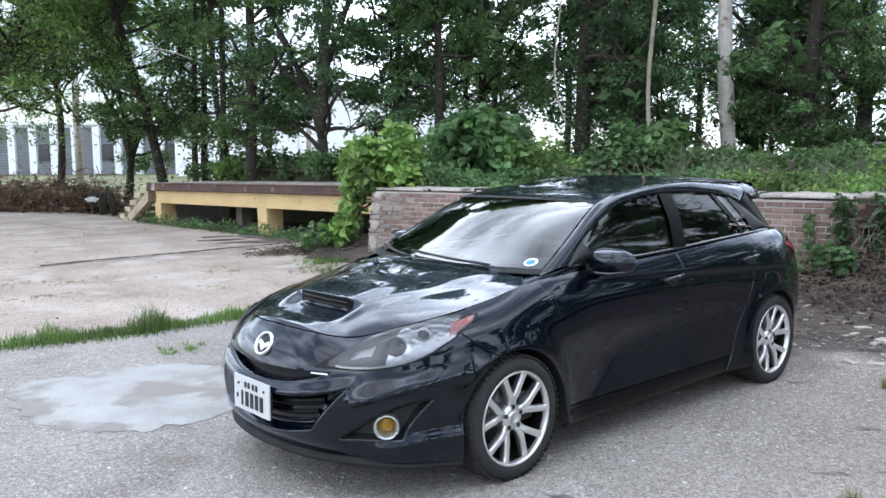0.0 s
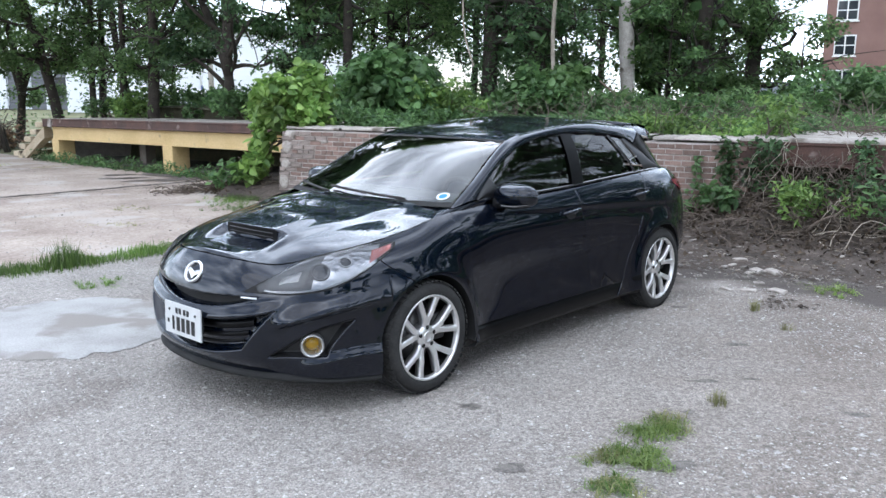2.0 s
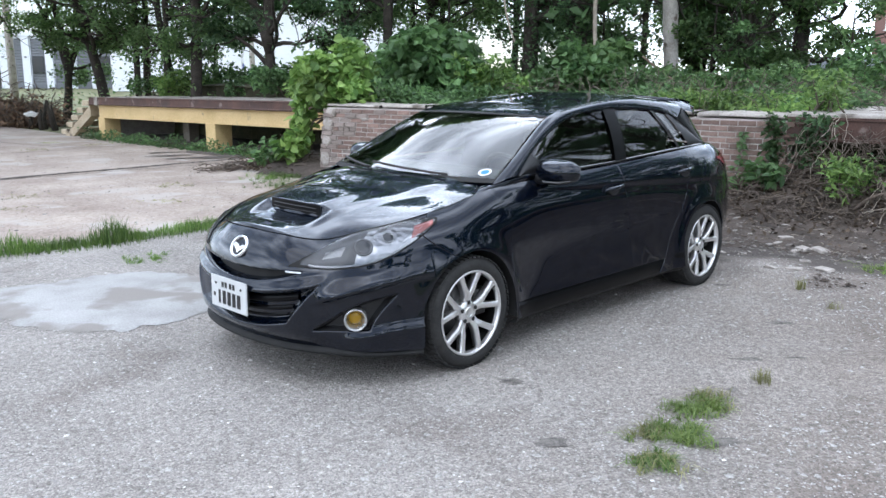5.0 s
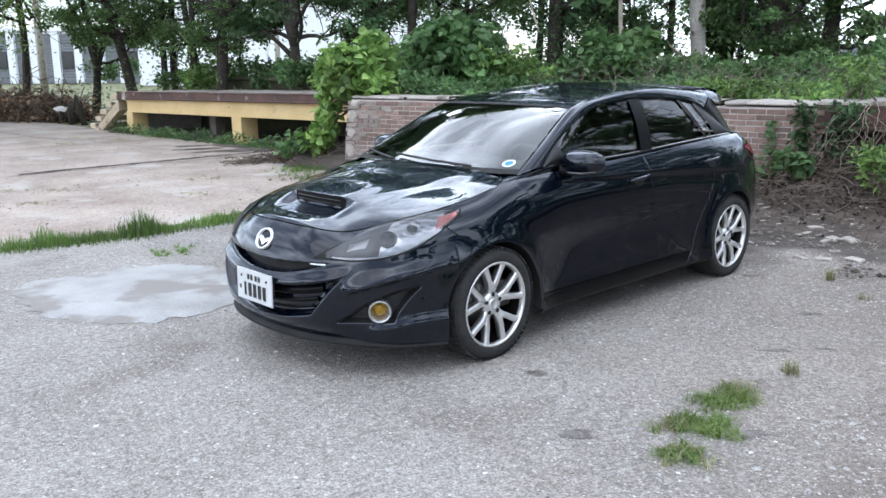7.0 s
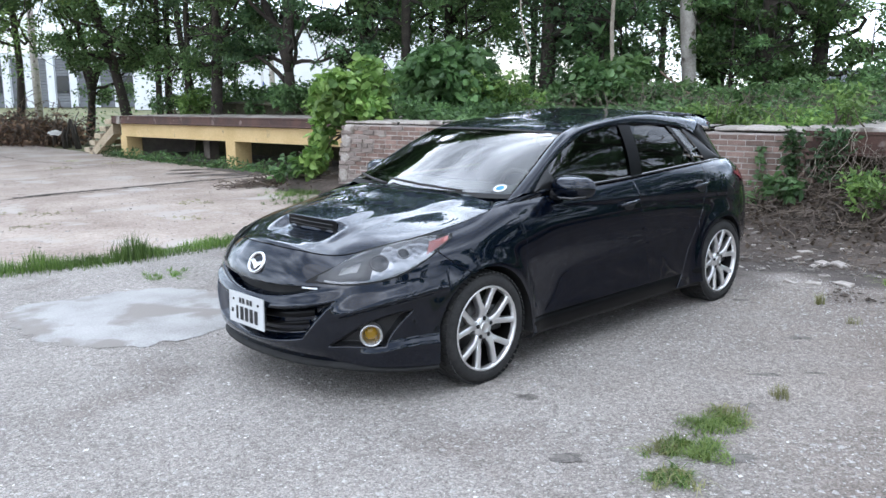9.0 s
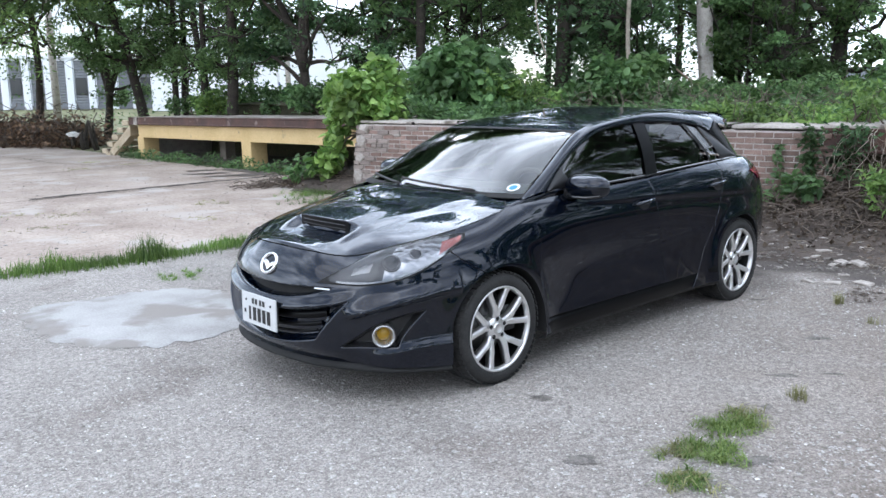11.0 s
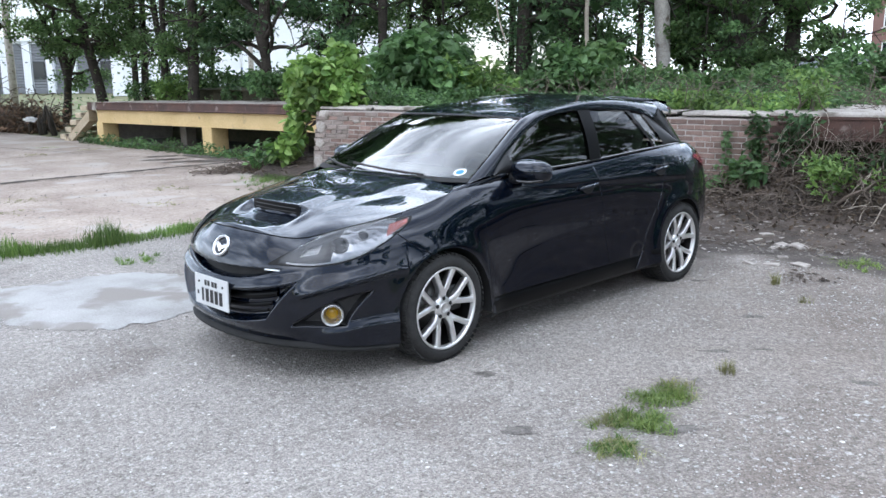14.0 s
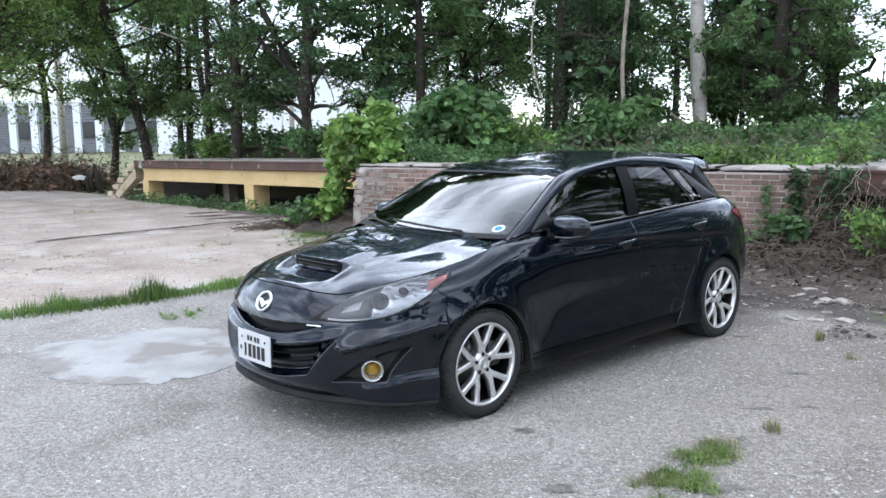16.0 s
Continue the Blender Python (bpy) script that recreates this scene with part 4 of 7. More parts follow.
pair("rear_quarter", side_panel(lambda z: np.minimum(AXLE_R + ARCH_R + 0.004, seam_c(z)), const(AXLE_R - ARCH_R + 0.02), quarter_low, crest_z, 90, 40), M_PAINT)
pair("quarter_front", side_panel(lambda z: np.maximum(seam_c(z), AXLE_R + ARCH_R + 0.012), const(AXLE_R + ARCH_R), const(0.215), const(0.66), 8, 24, off=-0.0005, edge=0.0), M_PAINT)
rear = patch(float(u_at(AXLE_R - ARCH_R + 0.018)), 17.0, lambda u: 0.24 + 0 * u, crest_z, 60, 40, detail=False)
pair("rear_bumper", rear, M_PAINT)

# dark sheet added behind the panels, so that no light comes through their gaps
inner = patch(float(u_at(AXLE_F - ARCH_R - 0.02)), 16.9, lambda u: np.maximum(0.30, np.where(np.abs(f_px(u) - AXLE_R) < 0.42, 0.70, 0.30)), lambda u: f_cz(u) - 0.02, 90, 12, off=-0.035, detail=False)
pair("inner_shell", inner, M_SEAL)
# sills
def sill_geo():
    xs = np.linspace(0.955, -0.955, 60)
    prof = [(-0.06, 0.316), (-0.030, 0.299), (-0.014, 0.292), (-0.005, 0.274), (-0.003, 0.250), (-0.007, 0.215), (-0.026, 0.182), (-0.09, 0.170)]
    P = []
    for x in xs:
        u = float(u_at(x))
        base = skin(u, 0.31, detail=False)
        kick = 0.008 * float(smooth_step(-0.70, -0.95, x)) + 0.012 * float(smooth_step(0.75, 0.95, x))
        lift = 0.040 * float(smooth_step(-0.62, -0.92, x))
        P.append([(x, base[1] + o + kick, z + (lift if z > 0.24 else 0)) for o, z in prof])
    return grid(np.array(P))


pair("side_sill", sill_geo(), M_BAR, "black side skirt")

# ---- nose ----
UF = float(u_at(AXLE_F + ARCH_R))
nose = patch(-UF, UF, lambda u: 0.226 - 0.034 * smooth_step(3, 6, np.abs(u)), lambda u: f_cz(u) - 0.004, 440, 130)
part("front_bumper", nose, M_PAINT, car, "glossy black bumper with a wide smiling mouth", True)


def skin_band(ys, zf, off, width, mat, name, label=""):
    """A bar across the nose at half width ys, height zf(y), standing off the skin by off."""
    U = np.interp(np.linspace(-ys, ys, 90), f_py(np.linspace(-8, 8, 2000)), np.linspace(-8, 8, 2000))
    yy = f_py(U)
    rows = []
    for dz, do in ((-0.5, -0.03), (-0.5, 0.0), (-0.3, 0.012), (0.3, 0.012), (0.5, 0.0), (0.5, -0.03)):
        rows.append(skin(U, zf(yy) + dz * width, off + do, False))
    P = np.stack(rows, 1)
    return part(name, grid(P), mat, car, label, True)


# dark mesh behind the openings, then the bars across the mouth
pan = patch(-3.4, 3.4, 0.27, 0.62, 60, 20, off=-0.056, detail=False)
part("radiator_mesh", pan, M_SEAL, car, "black plastic radiator mesh", True)
skin_band(0.455, lambda y: 0.432 + 0.26 * y * y, -0.034, 0.042, M_BAR, "grille_bar")
skin_band(0.42, lambda y: 0.377 + 0.28 * y * y, -0.038, 0.030, M_BAR, "grille_bar")
skin_band(0.385, lambda y: 0.334 + 0.31 * y * y, -0.042, 0.022, M_BAR, "grille_bar")

# splitter lip under the bumper
U = np.linspace(-UF, UF, 160)
up = 0.226 - 0.034 * smooth_step(3, 6, np.abs(U))
rows = [skin(U, up + dz, off, False) for dz, off in ((0.010, -0.03), (0.003, 0.002), (-0.004, 0.014), (-0.012, 0.024), (-0.022, 0.026), (-0.027, 0.020), (-0.027, -0.30))]
part("splitter_lip", grid(np.stack(rows, 1)), M_SEAL, car, "matt black splitter lip", True)

# ---- headlamps ----
HL_U = [2.72, 3.1, 3.6, 4.2, 4.8, 5.3, 5.8, 6.22]
hl_lo = spline(HL_U, [0.650, 0.642, 0.640, 0.648, 0.668, 0.705, 0.762, 0.826])
hl_hi = spline(HL_U, [0.662, 0.716, 0.776, 0.812, 0.832, 0.842, 0.847, 0.850])


def lamp_sheet(off, a, b, nu=60, nz=24, shrink=0.0, edge=None):
    s, t = np.linspace(0, 1, nu), np.linspace(0, 1, nz)
    S, T = np.meshgrid(s, t, indexing="ij")
    U = a + (b - a) * S
    lo, hi = hl_lo(U), np.minimum(hl_hi(U), f_cz(U) - 0.006)
    Z = lo + (hi - lo) * (shrink + (1 - 2 * shrink) * T)
    dome = np.sin(math.pi * np.clip(S, 0.0, 1)) ** 0.5 * np.sin(math.pi * T) ** 0.5
    o = off + (edge if edge is not None else 0.0) * dome
    P = skin(U, Z, 0.0, False)
    N = skin(U, Z, 0.01, False) - P
    N /= np.linalg.norm(N, axis=-1, keepdims=True)
    return grid(P + N * o[..., None])


lens_l, lens_r = pair("headlamp", lamp_sheet(0.004, 2.75, 6.2, edge=0.006), M_LENS, "clear headlamp lens over a grey housing")
for lens, mir in ((lens_l, False), (lens_r, True)):
    fx = mirrored if mir else (lambda g: g)
    part("lamp_recess", fx(patch(2.42, 3.62, lambda u: 0.637 + 0 * u, lambda u: np.interp(u, [2.42, 3.62], [0.642, 0.782]), 24, 10, off=0.0015, detail=False)), M_SEAL, lens, smooth=True)
    part("rim_seal", fx(lamp_sheet(0.0025, 2.70, 6.26, shrink=-0.035, edge=0.0)), M_SEAL, lens, smooth=True)
    part("housing", fx(lamp_sheet(0.0035, 2.80, 5.5, shrink=0.04, edge=0.0)), M_HOUSING, lens, smooth=True)
    part("reflector", fx(lamp_sheet(0.0050, 4.25, 5.80, shrink=0.05, edge=0.0012)), M_REFLECTOR, lens, "bright inner reflector", True)
    part("bezel", fx(lamp_sheet(0.0052, 3.05, 4.05, shrink=0.18, edge=0.001)), M_BEZEL, lens, smooth=True)
    part("turn_lamp", fx(lamp_sheet(0.0060, 3.35, 3.85, nu=14, shrink=0.36, edge=0.002)), M_FLUTE, lens, smooth=True)
    part("lower_strip", fx(patch(3.0, 5.4, lambda u: hl_lo(u) + 0.003, lambda u: hl_lo(u) + 0.012, 30, 4, off=0.0058, detail=False)), M_FLUTE, lens, smooth=True)
    part("marker", fx(lamp_sheet(0.0056, 5.62, 6.14, shrink=0.24, edge=0.001)), M_AMBER, lens, "red side marker", True)
    for uc, zc, r, mt, nm in ((4.36, 0.737, 0.050, M_BEZEL, "projector_ring"), (4.95, 0.775, 0.034, M_FLUTE, "inner_lamp")):
        c = skin(uc, zc, 0.0075, False)
        n = skin(uc, zc, 0.02, False) - c
        n /= np.linalg.norm(n)
        prof = [(r, 0.0), (r, 0.002), (r * 0.86, 0.002), (r * 0.80, -0.002)]
        o = part(nm, fx((lambda g: (np.asarray(g[0]) @ np.array(Vector((0, 1, 0)).rotation_difference(Vector(n)).to_matrix()).T + c, g[1]))(lathe(prof, 30))), mt, lens, smooth=True)
        o2 = part("bulb_lens", fx((lambda g: (np.asarray(g[0]) @ np.array(Vector((0, 1, 0)).rotation_difference(Vector(n)).to_matrix()).T + c, g[1]))(lathe([(r * 0.78, -0.001), (r * 0.6, 0.0012), (r * 0.3, 0.0022), (0.0005, 0.0026)], 24))), M_HOUSING, lens, smooth=True)


def on_skin(geo, u, z, off=0.0, detail=False):
    """Turns a part that faces +y so that it faces out of the skin at a place."""
    c = skin(u, z, off, detail)
    n = skin(u, z, off + 0.01, detail) - c
    n /= np.linalg.norm(n)
    zax = Vector((0, 0, 1))
    yax = Vector(n)
    xax = yax.cross(zax).normalized()
    zax = xax.cross(yax).normalized()
    R = np.array([list(xax), list(yax), list(zax)]).T
    return np.asarray(geo[0]) @ R.T + c, geo[1]


# ---- fog lamps ----
UFOG = float(np.interp(0.695, f_py(np.linspace(2, 8, 900)), np.linspace(2, 8, 900)))
fog_l, fog_r = pair("fog_lamp", on_skin(lathe([(0.060, -0.04), (0.060, 0.006), (0.057, 0.011), (0.052, 0.008), (0.044, -0.012), (0.032, -0.042)], 36), UFOG, 0.378, 0.004), M_SATIN, "silver ringed fog lamp with a yellow lens")
for f, mir in ((fog_l, False), (fog_r, True)):
    g = on_skin(lathe([(0.034, -0.038), (0.027, -0.030), (0.014, -0.025), (0.0005, -0.024)], 30), UFOG, 0.378, 0.004)
    part("lens", mirrored(g) if mir else g, M_YELLOWLENS, f, "yellow tinted lens", True)
UPO = float(np.interp(0.797, f_py(np.linspace(2, 8, 900)), np.linspace(2, 8, 900)))
pocket = patch(3.25, UPO, lambda u: np.minimum(fog_foot(f_py(u)) + 0.004, fog_top(f_py(u))), lambda u: fog_top(f_py(u)) + 0.002, 60, 20, off=0.0025)
pair("fog_pocket", pocket, M_BLACK, "matt black fog lamp surround")

# ---- badge, plate, tag ----
ring = lathe([(0.056, 0.0), (0.057, 0.010), (0.050, 0.016), (0.043, 0.010), (0.043, 0.0)], 40)
ring = (ring[0] * np.array([1.30, 1.1, 1.12]), ring[1])
badge = part("badge", on_skin(ring, 0.0, 0.690, -0.002), M_CHROME, car, "oval chrome badge on the nose", True)
wing = []
for k in range(21):
    a = (k - 10) / 10
    w = 0.009 + 0.010 * (1 - abs(a))
    zc = 0.016 * abs(a) ** 1.5 - 0.006 + 0.012 * math.exp(-(a / 0.28) ** 2) * -1
    wing.append([(a * 0.058, 0.004, zc - w), (a * 0.050, 0.012, zc), (a * 0.050, 0.004, zc + w)])
part("badge_wing", on_skin(grid(np.array(wing)), 0.0, 0.690, -0.001), M_CHROME, badge, smooth=True)

plate = part("number_plate", on_skin((lambda b: b)(join_geo([(np.array([[sx * 0.174, sy * 0.004, sz * 0.086] for sx in (-1, 1) for sy in (-1, 1) for sz in (-1, 1)]), np.array([[0, 1, 3, 2], [4, 6, 7, 5], [0, 4, 5, 1], [2, 3, 7, 6], [0, 2, 6, 4], [1, 5, 7, 3]]))])), -0.04, 0.436, 0.030), M_PLATE, car, "white front number plate with dark lettering bars")


def plate_bar(cx, cz, w, h):
    g = (np.array([[cx + sx * w / 2, 0.0045 + (sy + 1) * 0.0008, cz + sz * h / 2] for sx in (-1, 1) for sy in (-1, 1) for sz in (-1, 1)]), np.array([[0, 1, 3, 2], [4, 6, 7, 5], [0, 4, 5, 1], [2, 3, 7, 6], [0, 2, 6, 4], [1, 5, 7, 3]]))
    part("lettering_bar", on_skin(g, -0.04, 0.436, 0.030), M_INK, plate)


for k in range(5):
    plate_bar(0.090 - 0.048 * k, -0.025, 0.033 if k else 0.020, 0.075)
for k in range(4):
    plate_bar(0.055 - 0.032 * k - (0.012 if k > 1 else 0), 0.046, 0.022, 0.030)
plate_bar(0.140, -0.02, 0.018, 0.022)
for sx in (-1, 1):
    g = lathe([(0.007, 0.004), (0.006, 0.009), (0.0005, 0.010)], 12)
    g = (g[0] + np.array([sx * 0.125, 0, 0.045]), g[1])
    part("bolt", on_skin(g, -0.04, 0.436, 0.030), M_BLACK, plate)
part("plate_bracket", on_skin((np.array([[sx * 0.15, -0.03 + (sy + 1) * 0.012, sz * 0.05] for sx in (-1, 1) for sy in (-1, 1) for sz in (-1, 1)]), np.array([[0, 1, 3, 2], [4, 6, 7, 5], [0, 4, 5, 1], [2, 3, 7, 6], [0, 2, 6, 4], [1, 5, 7, 3]])), -0.04, 0.436, 0.028), M_BLACK, plate)
UTAG = float(np.interp(0.435, f_py(np.linspace(0, 6, 900)), np.linspace(0, 6, 900)))
part("tow_tag", patch(UTAG - 0.26, UTAG + 0.22, 0.608, 0.6155, 12, 4, off=0.004, detail=False), M_STICKER, car, "small white printed tag")

# ---- bonnet ----
u_row = np.concatenate([np.linspace(0.02, 2.5, 26), np.linspace(2.6, 8.12, 110)])
v_col = np.linspace(-1, 1, 161)


def bonnet(u, v):
    """Bonnet surface: rows across at plan parameter u, v from -1 to 1."""
    x0, y0, z0 = f_cx(u), f_cy(u), f_cz(u)
    bow = 0.16 * smooth_step(3.5, 8.1, u)
    x = x0 + bow * (1 - v ** 2)
    y = y0 * v
    crown = 0.004 + 0.066 * smooth_step(0.0, 4.6, u) - 0.034 * smooth_step(5.0, 8.1, u)
    z = z0 + crown * (1 - np.abs(v) ** 2.6)
    ay = np.abs(y)
    ridge = np.interp(x, [1.1, 1.5, 2.0, 2.12], [0.54, 0.44, 0.30, 0.26])
    z = z + 0.011 * smooth_step(0.055, -0.055, ay - ridge) * smooth_step(2.13, 1.9, x)
    # intake: a raised hump whose mouth opens forward, with a dished ramp before it
    w = 0.245 + 0.02 * (1.9 - x)
    edge = smooth_step(0.075, -0.045, ay - w)
    mouth = 1.862 - 0.25 * y * y
    hump = 0.012 * smooth_step(1.15, 1.70, x) * smooth_step(mouth + 0.004, mouth - 0.004, x)
    ramp = 0.046 * smooth_step(2.05, 1.89, x) * smooth_step(mouth - 0.004, mouth + 0.004, x)
    z = z + (hump - ramp) * edge
    return np.stack([x, y, z], -1)


UG, VG = np.meshgrid(u_row, v_col, indexing="ij")
P = bonnet(UG, VG * 0.992)
v, f = grid(P)
hood = part("bonnet", (v, f[:, ::-1]), M_PAINT, car, "black bonnet with a central air intake", True)


def bonnet_z(x, y):
    us = np.linspace(0.05, 8.1, 1400)
    Q = bonnet(us, np.clip(y / f_cy(us), -0.99, 0.99))
    k = np.argsort(Q[:, 0])
    return float(np.interp(x, Q[k, 0], Q[k, 2]))


# the dark slit under the hump's lip, with two slats across it
xs = np.linspace(-0.232, 0.232, 30)
slit = [(1.867 - 0.25 * y * y, y, bonnet_z(1.885 - 0.25 * y * y, y) + 0.001, bonnet_z(1.845 - 0.25 * y * y, y) - 0.0015) for y in xs]
P = np.array([[(x, y, lo), (x, y, hi - 0.002)] for x, y, lo, hi in slit])
mouth = part("intake_mouth", grid(P), M_BAR, hood, "black intake opening")
for q in (0.34, 0.66):
    P = np.array([[(x + 0.006, y, lo + (hi - lo) * q), (x + 0.001, y, lo + (hi - lo) * q + 0.003), (x + 0.001, y, lo + (hi - lo) * q - 0.003)] for x, y, lo, hi in slit[2:-2]])
    part("intake_slat", grid(P), M_BLACK, mouth, "satin black slat")

# shut line between bonnet and wing, from the lamp back to the cowl
us = np.linspace(6.1, 7.2, 22)
line = np.stack([f_cx(us), f_cy(us) - 0.004, f_cz(us) + 0.0005], -1)
bend = np.array([[1.17, 0.722, 0.932], [1.125, 0.708, 0.948], [1.09, 0.690, 0.962], [1.065, 0.665, 0.975]])
pair("bonnet_gap", tube(np.vstack([line, bend]), 0.0034, 6), M_SEAL)

# black cowl between bonnet and windscreen
ys = np.linspace(-0.70, 0.70, 50)
P = np.array([[(1.215 - 0.32 * (y / 0.7) ** 2 - 0.0, y, 0.985 - 0.015 * (y / 0.7) ** 2), (1.12 - 0.27 * (y / 0.7) ** 2, y, 0.990 - 0.01 * (y / 0.7) ** 2), (1.04 - 0.22 * (y / 0.7) ** 2, y, 1.000)] for y in ys])
v, f = grid(P)
part("cowl", (v, f[:, ::-1]), M_BLACK, car, "black plastic cowl", True)

# ---- greenhouse: outer edges of windscreen and roof, and tops of the side windows ----
TS = np.array([0, 1, 2, 3, 4, 5, 6, 7, 8], float)
W_X = spline(TS, [1.00, 0.66, 0.30, -0.05, -0.55, -1.00, -1.35, -1.62, -1.78])
W_Y = spline(TS, [0.725, 0.655, 0.570, 0.538, 0.535, 0.53, 0.525, 0.52, 0.515])
W_Z = spline(TS, [0.985, 1.165, 1.340, 1.402, 1.437, 1.424, 1.392, 1.350, 1.315])
S_X = spline(TS, [0.795, 0.585, 0.300, 0.035, -0.38, -0.83, -1.10, -1.32, -1.55])
S_Y = spline(TS, [0.752, 0.695, 0.640, 0.606, 0.592, 0.594, 0.606, 0.632, 0.672])
S_Z = spline(TS, [1.018, 1.155, 1.275, 1.342, 1.368, 1.350, 1.318, 1.225, 1.085])

t = np.linspace(0, 6.65, 115)
q = np.linspace(0, 1, 12)
A = np.stack([W_X(t), W_Y(t), W_Z(t)], -1)
B = np.stack([S_X(t), S_Y(t), S_Z(t)], -1)
bul = (np.sin(math.pi * q) ** 0.8)[None, :, None] * np.array([0.0, 0.013, 0.010])
P = A[:, None] * (1 - q)[None, :, None] + B[:, None] * q[None, :, None] + bul
lip = P[:, -1:] + np.array([0, -0.025, 0.0])
pair("cant_rail", grid(np.concatenate([P, lip], 1)), M_PAINT, "black roof rail and windscreen pillar")

# body corner between bonnet, pillar foot and door
k = np.linspace(0, 1, 14)
top_l = np.stack([1.06 + (0.66 - 1.06) * k, 0.690 + (0.754 - 0.690) * k, 0.972 + (1.022 - 0.972) * k + 0.010 * np.sin(math.pi * k)], -1)
uk = u_at(np.linspace(1.12, 0.64, 14))
low_l = np.stack([f_cx(uk), f_cy(uk), f_cz(uk)], -1)
q = np.linspace(0, 1, 6)[None, :, None]
pair("pillar_foot", grid(low_l[:, None] * (1 - q) + top_l[:, None] * q + np.array([0, 0.004, 0.004]) * np.sin(math.pi * q)), M_PAINT)

# windscreen
yy = np.linspace(-1, 1, 61)
tt = np.linspace(0, 1, 40)


def screen(v, h):
    """Windscreen: v across from -1 to 1, h up from 0 to 1."""
    tt = 0.05 + h * 1.93
    x, y, z = W_X(tt), W_Y(tt), W_Z(tt)
    fwd = 0.16 * (1 - h) + 0.10 * h
    up = 0.0 * (1 - h) + 0.014 * h
    c = 1 - np.abs(v) ** 2.2
    return np.stack([x + fwd * c, y * v, z + up * c + 0.035 * np.sin(math.pi * h) * c * 0.4], -1)


V, H = np.meshgrid(yy * 0.985, tt, indexing="ij")
ws = part("windscreen", grid(screen(V, H)), M_GLASS, car, "sloping windscreen reflecting bright clouds", True)
V, H = np.meshgrid(np.linspace(-1, 1, 61), np.linspace(-0.02, 0.045, 3), indexing="ij")
b = grid(screen(V, H) + np.array([0.002, 0, 0.003]))
part("screen_band", b, M_SEAL, ws, smooth=True)
V, H = np.meshgrid(np.linspace(-1, 1, 61), np.linspace(0.965, 1.012, 3), indexing="ij")
part("screen_band", grid(screen(V, H) + np.array([0.002, 0, 0.003])), M_SEAL, ws, smooth=True)


def screen_disc(v, h, r, mat, name, lift, inner=0.0, rx=1.0):
    c = screen(np.array(v), np.array(h))
    a = screen(np.array(v + 0.01), np.array(h)) - c
    b2 = screen(np.array(v), np.array(h + 0.01)) - c
    a, b2 = a / np.linalg.norm(a), b2 / np.linalg.norm(b2)
    n = np.cross(a, b2)
    n /= np.linalg.norm(n)
    an = np.linspace(0, 2 * math.pi, 36, endpoint=False)
    rr = [inner * r, r]
    P = np.array([[c + n * lift + rx * k * a * math.cos(x) + k * b2 * math.sin(x) for x in an] for k in rr])
    return part(name, grid(P, True), mat, ws, smooth=True)


screen_disc(0.875, 0.125, 0.038, M_STICKER, "round_sticker", 0.003, 0.60)
screen_disc(0.875, 0.125, 0.025, M_BLUE, "round_sticker", 0.0034, 0.02)
screen_disc(0.88, 0.93, 0.024, M_STICKER, "inspection_sticker", 0.003, 0.02, 1.3)
screen_disc(0.10, 0.66, 0.060, M_STICKER, "hanging_ring", -0.06, 0.86, 0.32)

# roof
t = np.linspace(1.98, 7.6, 90)
vv = np.linspace(-1, 1, 41)
T, V = np.meshgrid(t, vv, indexing="ij")
fw = 0.10 * smooth_step(3.4, 2.0, T)
c = 1 - np.abs(V) ** 2.2
P = np.stack([W_X(T) + fw * c, W_Y(T) * V, W_Z(T) + (0.014 + 0.022 * smooth_step(2.0, 4.0, T)) * c], -1)
v, f = grid(P)
part("roof", (v, f[:, ::-1]), M_PAINT, car, "glossy black roof", True)
part("headliner", (v * np.array([0.97, 0.97, 1]) - np.array([0, 0, 0.035]), f), M_LINING, car, smooth=True)

# side windows between their top line and the belt
belt_y, belt_z = spline([-1.6, -1.2, -0.6, 0.0, 0.70, 0.82], [0.690, 0.742, 0.758, 0.756, 0.746, 0.742]), spline([-1.6, -1.2, -0.6, 0.0, 0.70, 0.82], [1.072, 1.070, 1.046, 1.020, 1.010, 1.008])
ts = np.linspace(0, 8, 800)
top_of = lambda x: (np.interp(-x, -S_X(ts), S_Y(ts)), np.interp(-x, -S_X(ts), S_Z(ts)))


def window_patch(lower, upper, inset, mat, name, label="", n=40, m=14, smooth=True, keep=(0.0, 1.0)):
    """A piece between belt and window top; lower and upper: (front x, rear x) there."""
    S, T = np.meshgrid(np.linspace(0, 1, n), np.linspace(keep[0], keep[1], m), indexing="ij")
    xf, xr = lower[0] + (upper[0] - lower[0]) * T, lower[1] + (upper[1] - lower[1]) * T
    X = xf + (xr - xf) * S
    ty, tz = top_of(X)
    by, bz = belt_y(X), belt_z(X)
    k = T
    Y = by + (ty - by) * k + 0.018 * np.sin(math.pi * k) - inset
    Z = bz + (np.maximum(tz, bz + 0.002) - bz) * k
    return pair(name, grid(np.stack([X, Y, Z], -1)), mat, label, smooth)


window_patch((0.785, -0.235), (0.785, -0.30), 0.012, M_TINT, "front_side_window", "front side window reflecting trees")
window_patch((0.79, 0.56), (0.79, 0.62), 0.006, M_BLACK, "mirror_sail", n=12)
window_patch((-0.335, -1.06), (-0.40, -0.905), 0.012, M_DARKGLASS, "rear_side_window", "dark tinted rear side window")
window_patch((-0.215, -0.345), (-0.28, -0.415), -0.002, M_BAR, "door_pillar", "matt black door pillar", n=8)
window_patch((-1.05, -1.085), (-0.89, -0.93), -0.001, M_BAR, "window_divider", n=6)
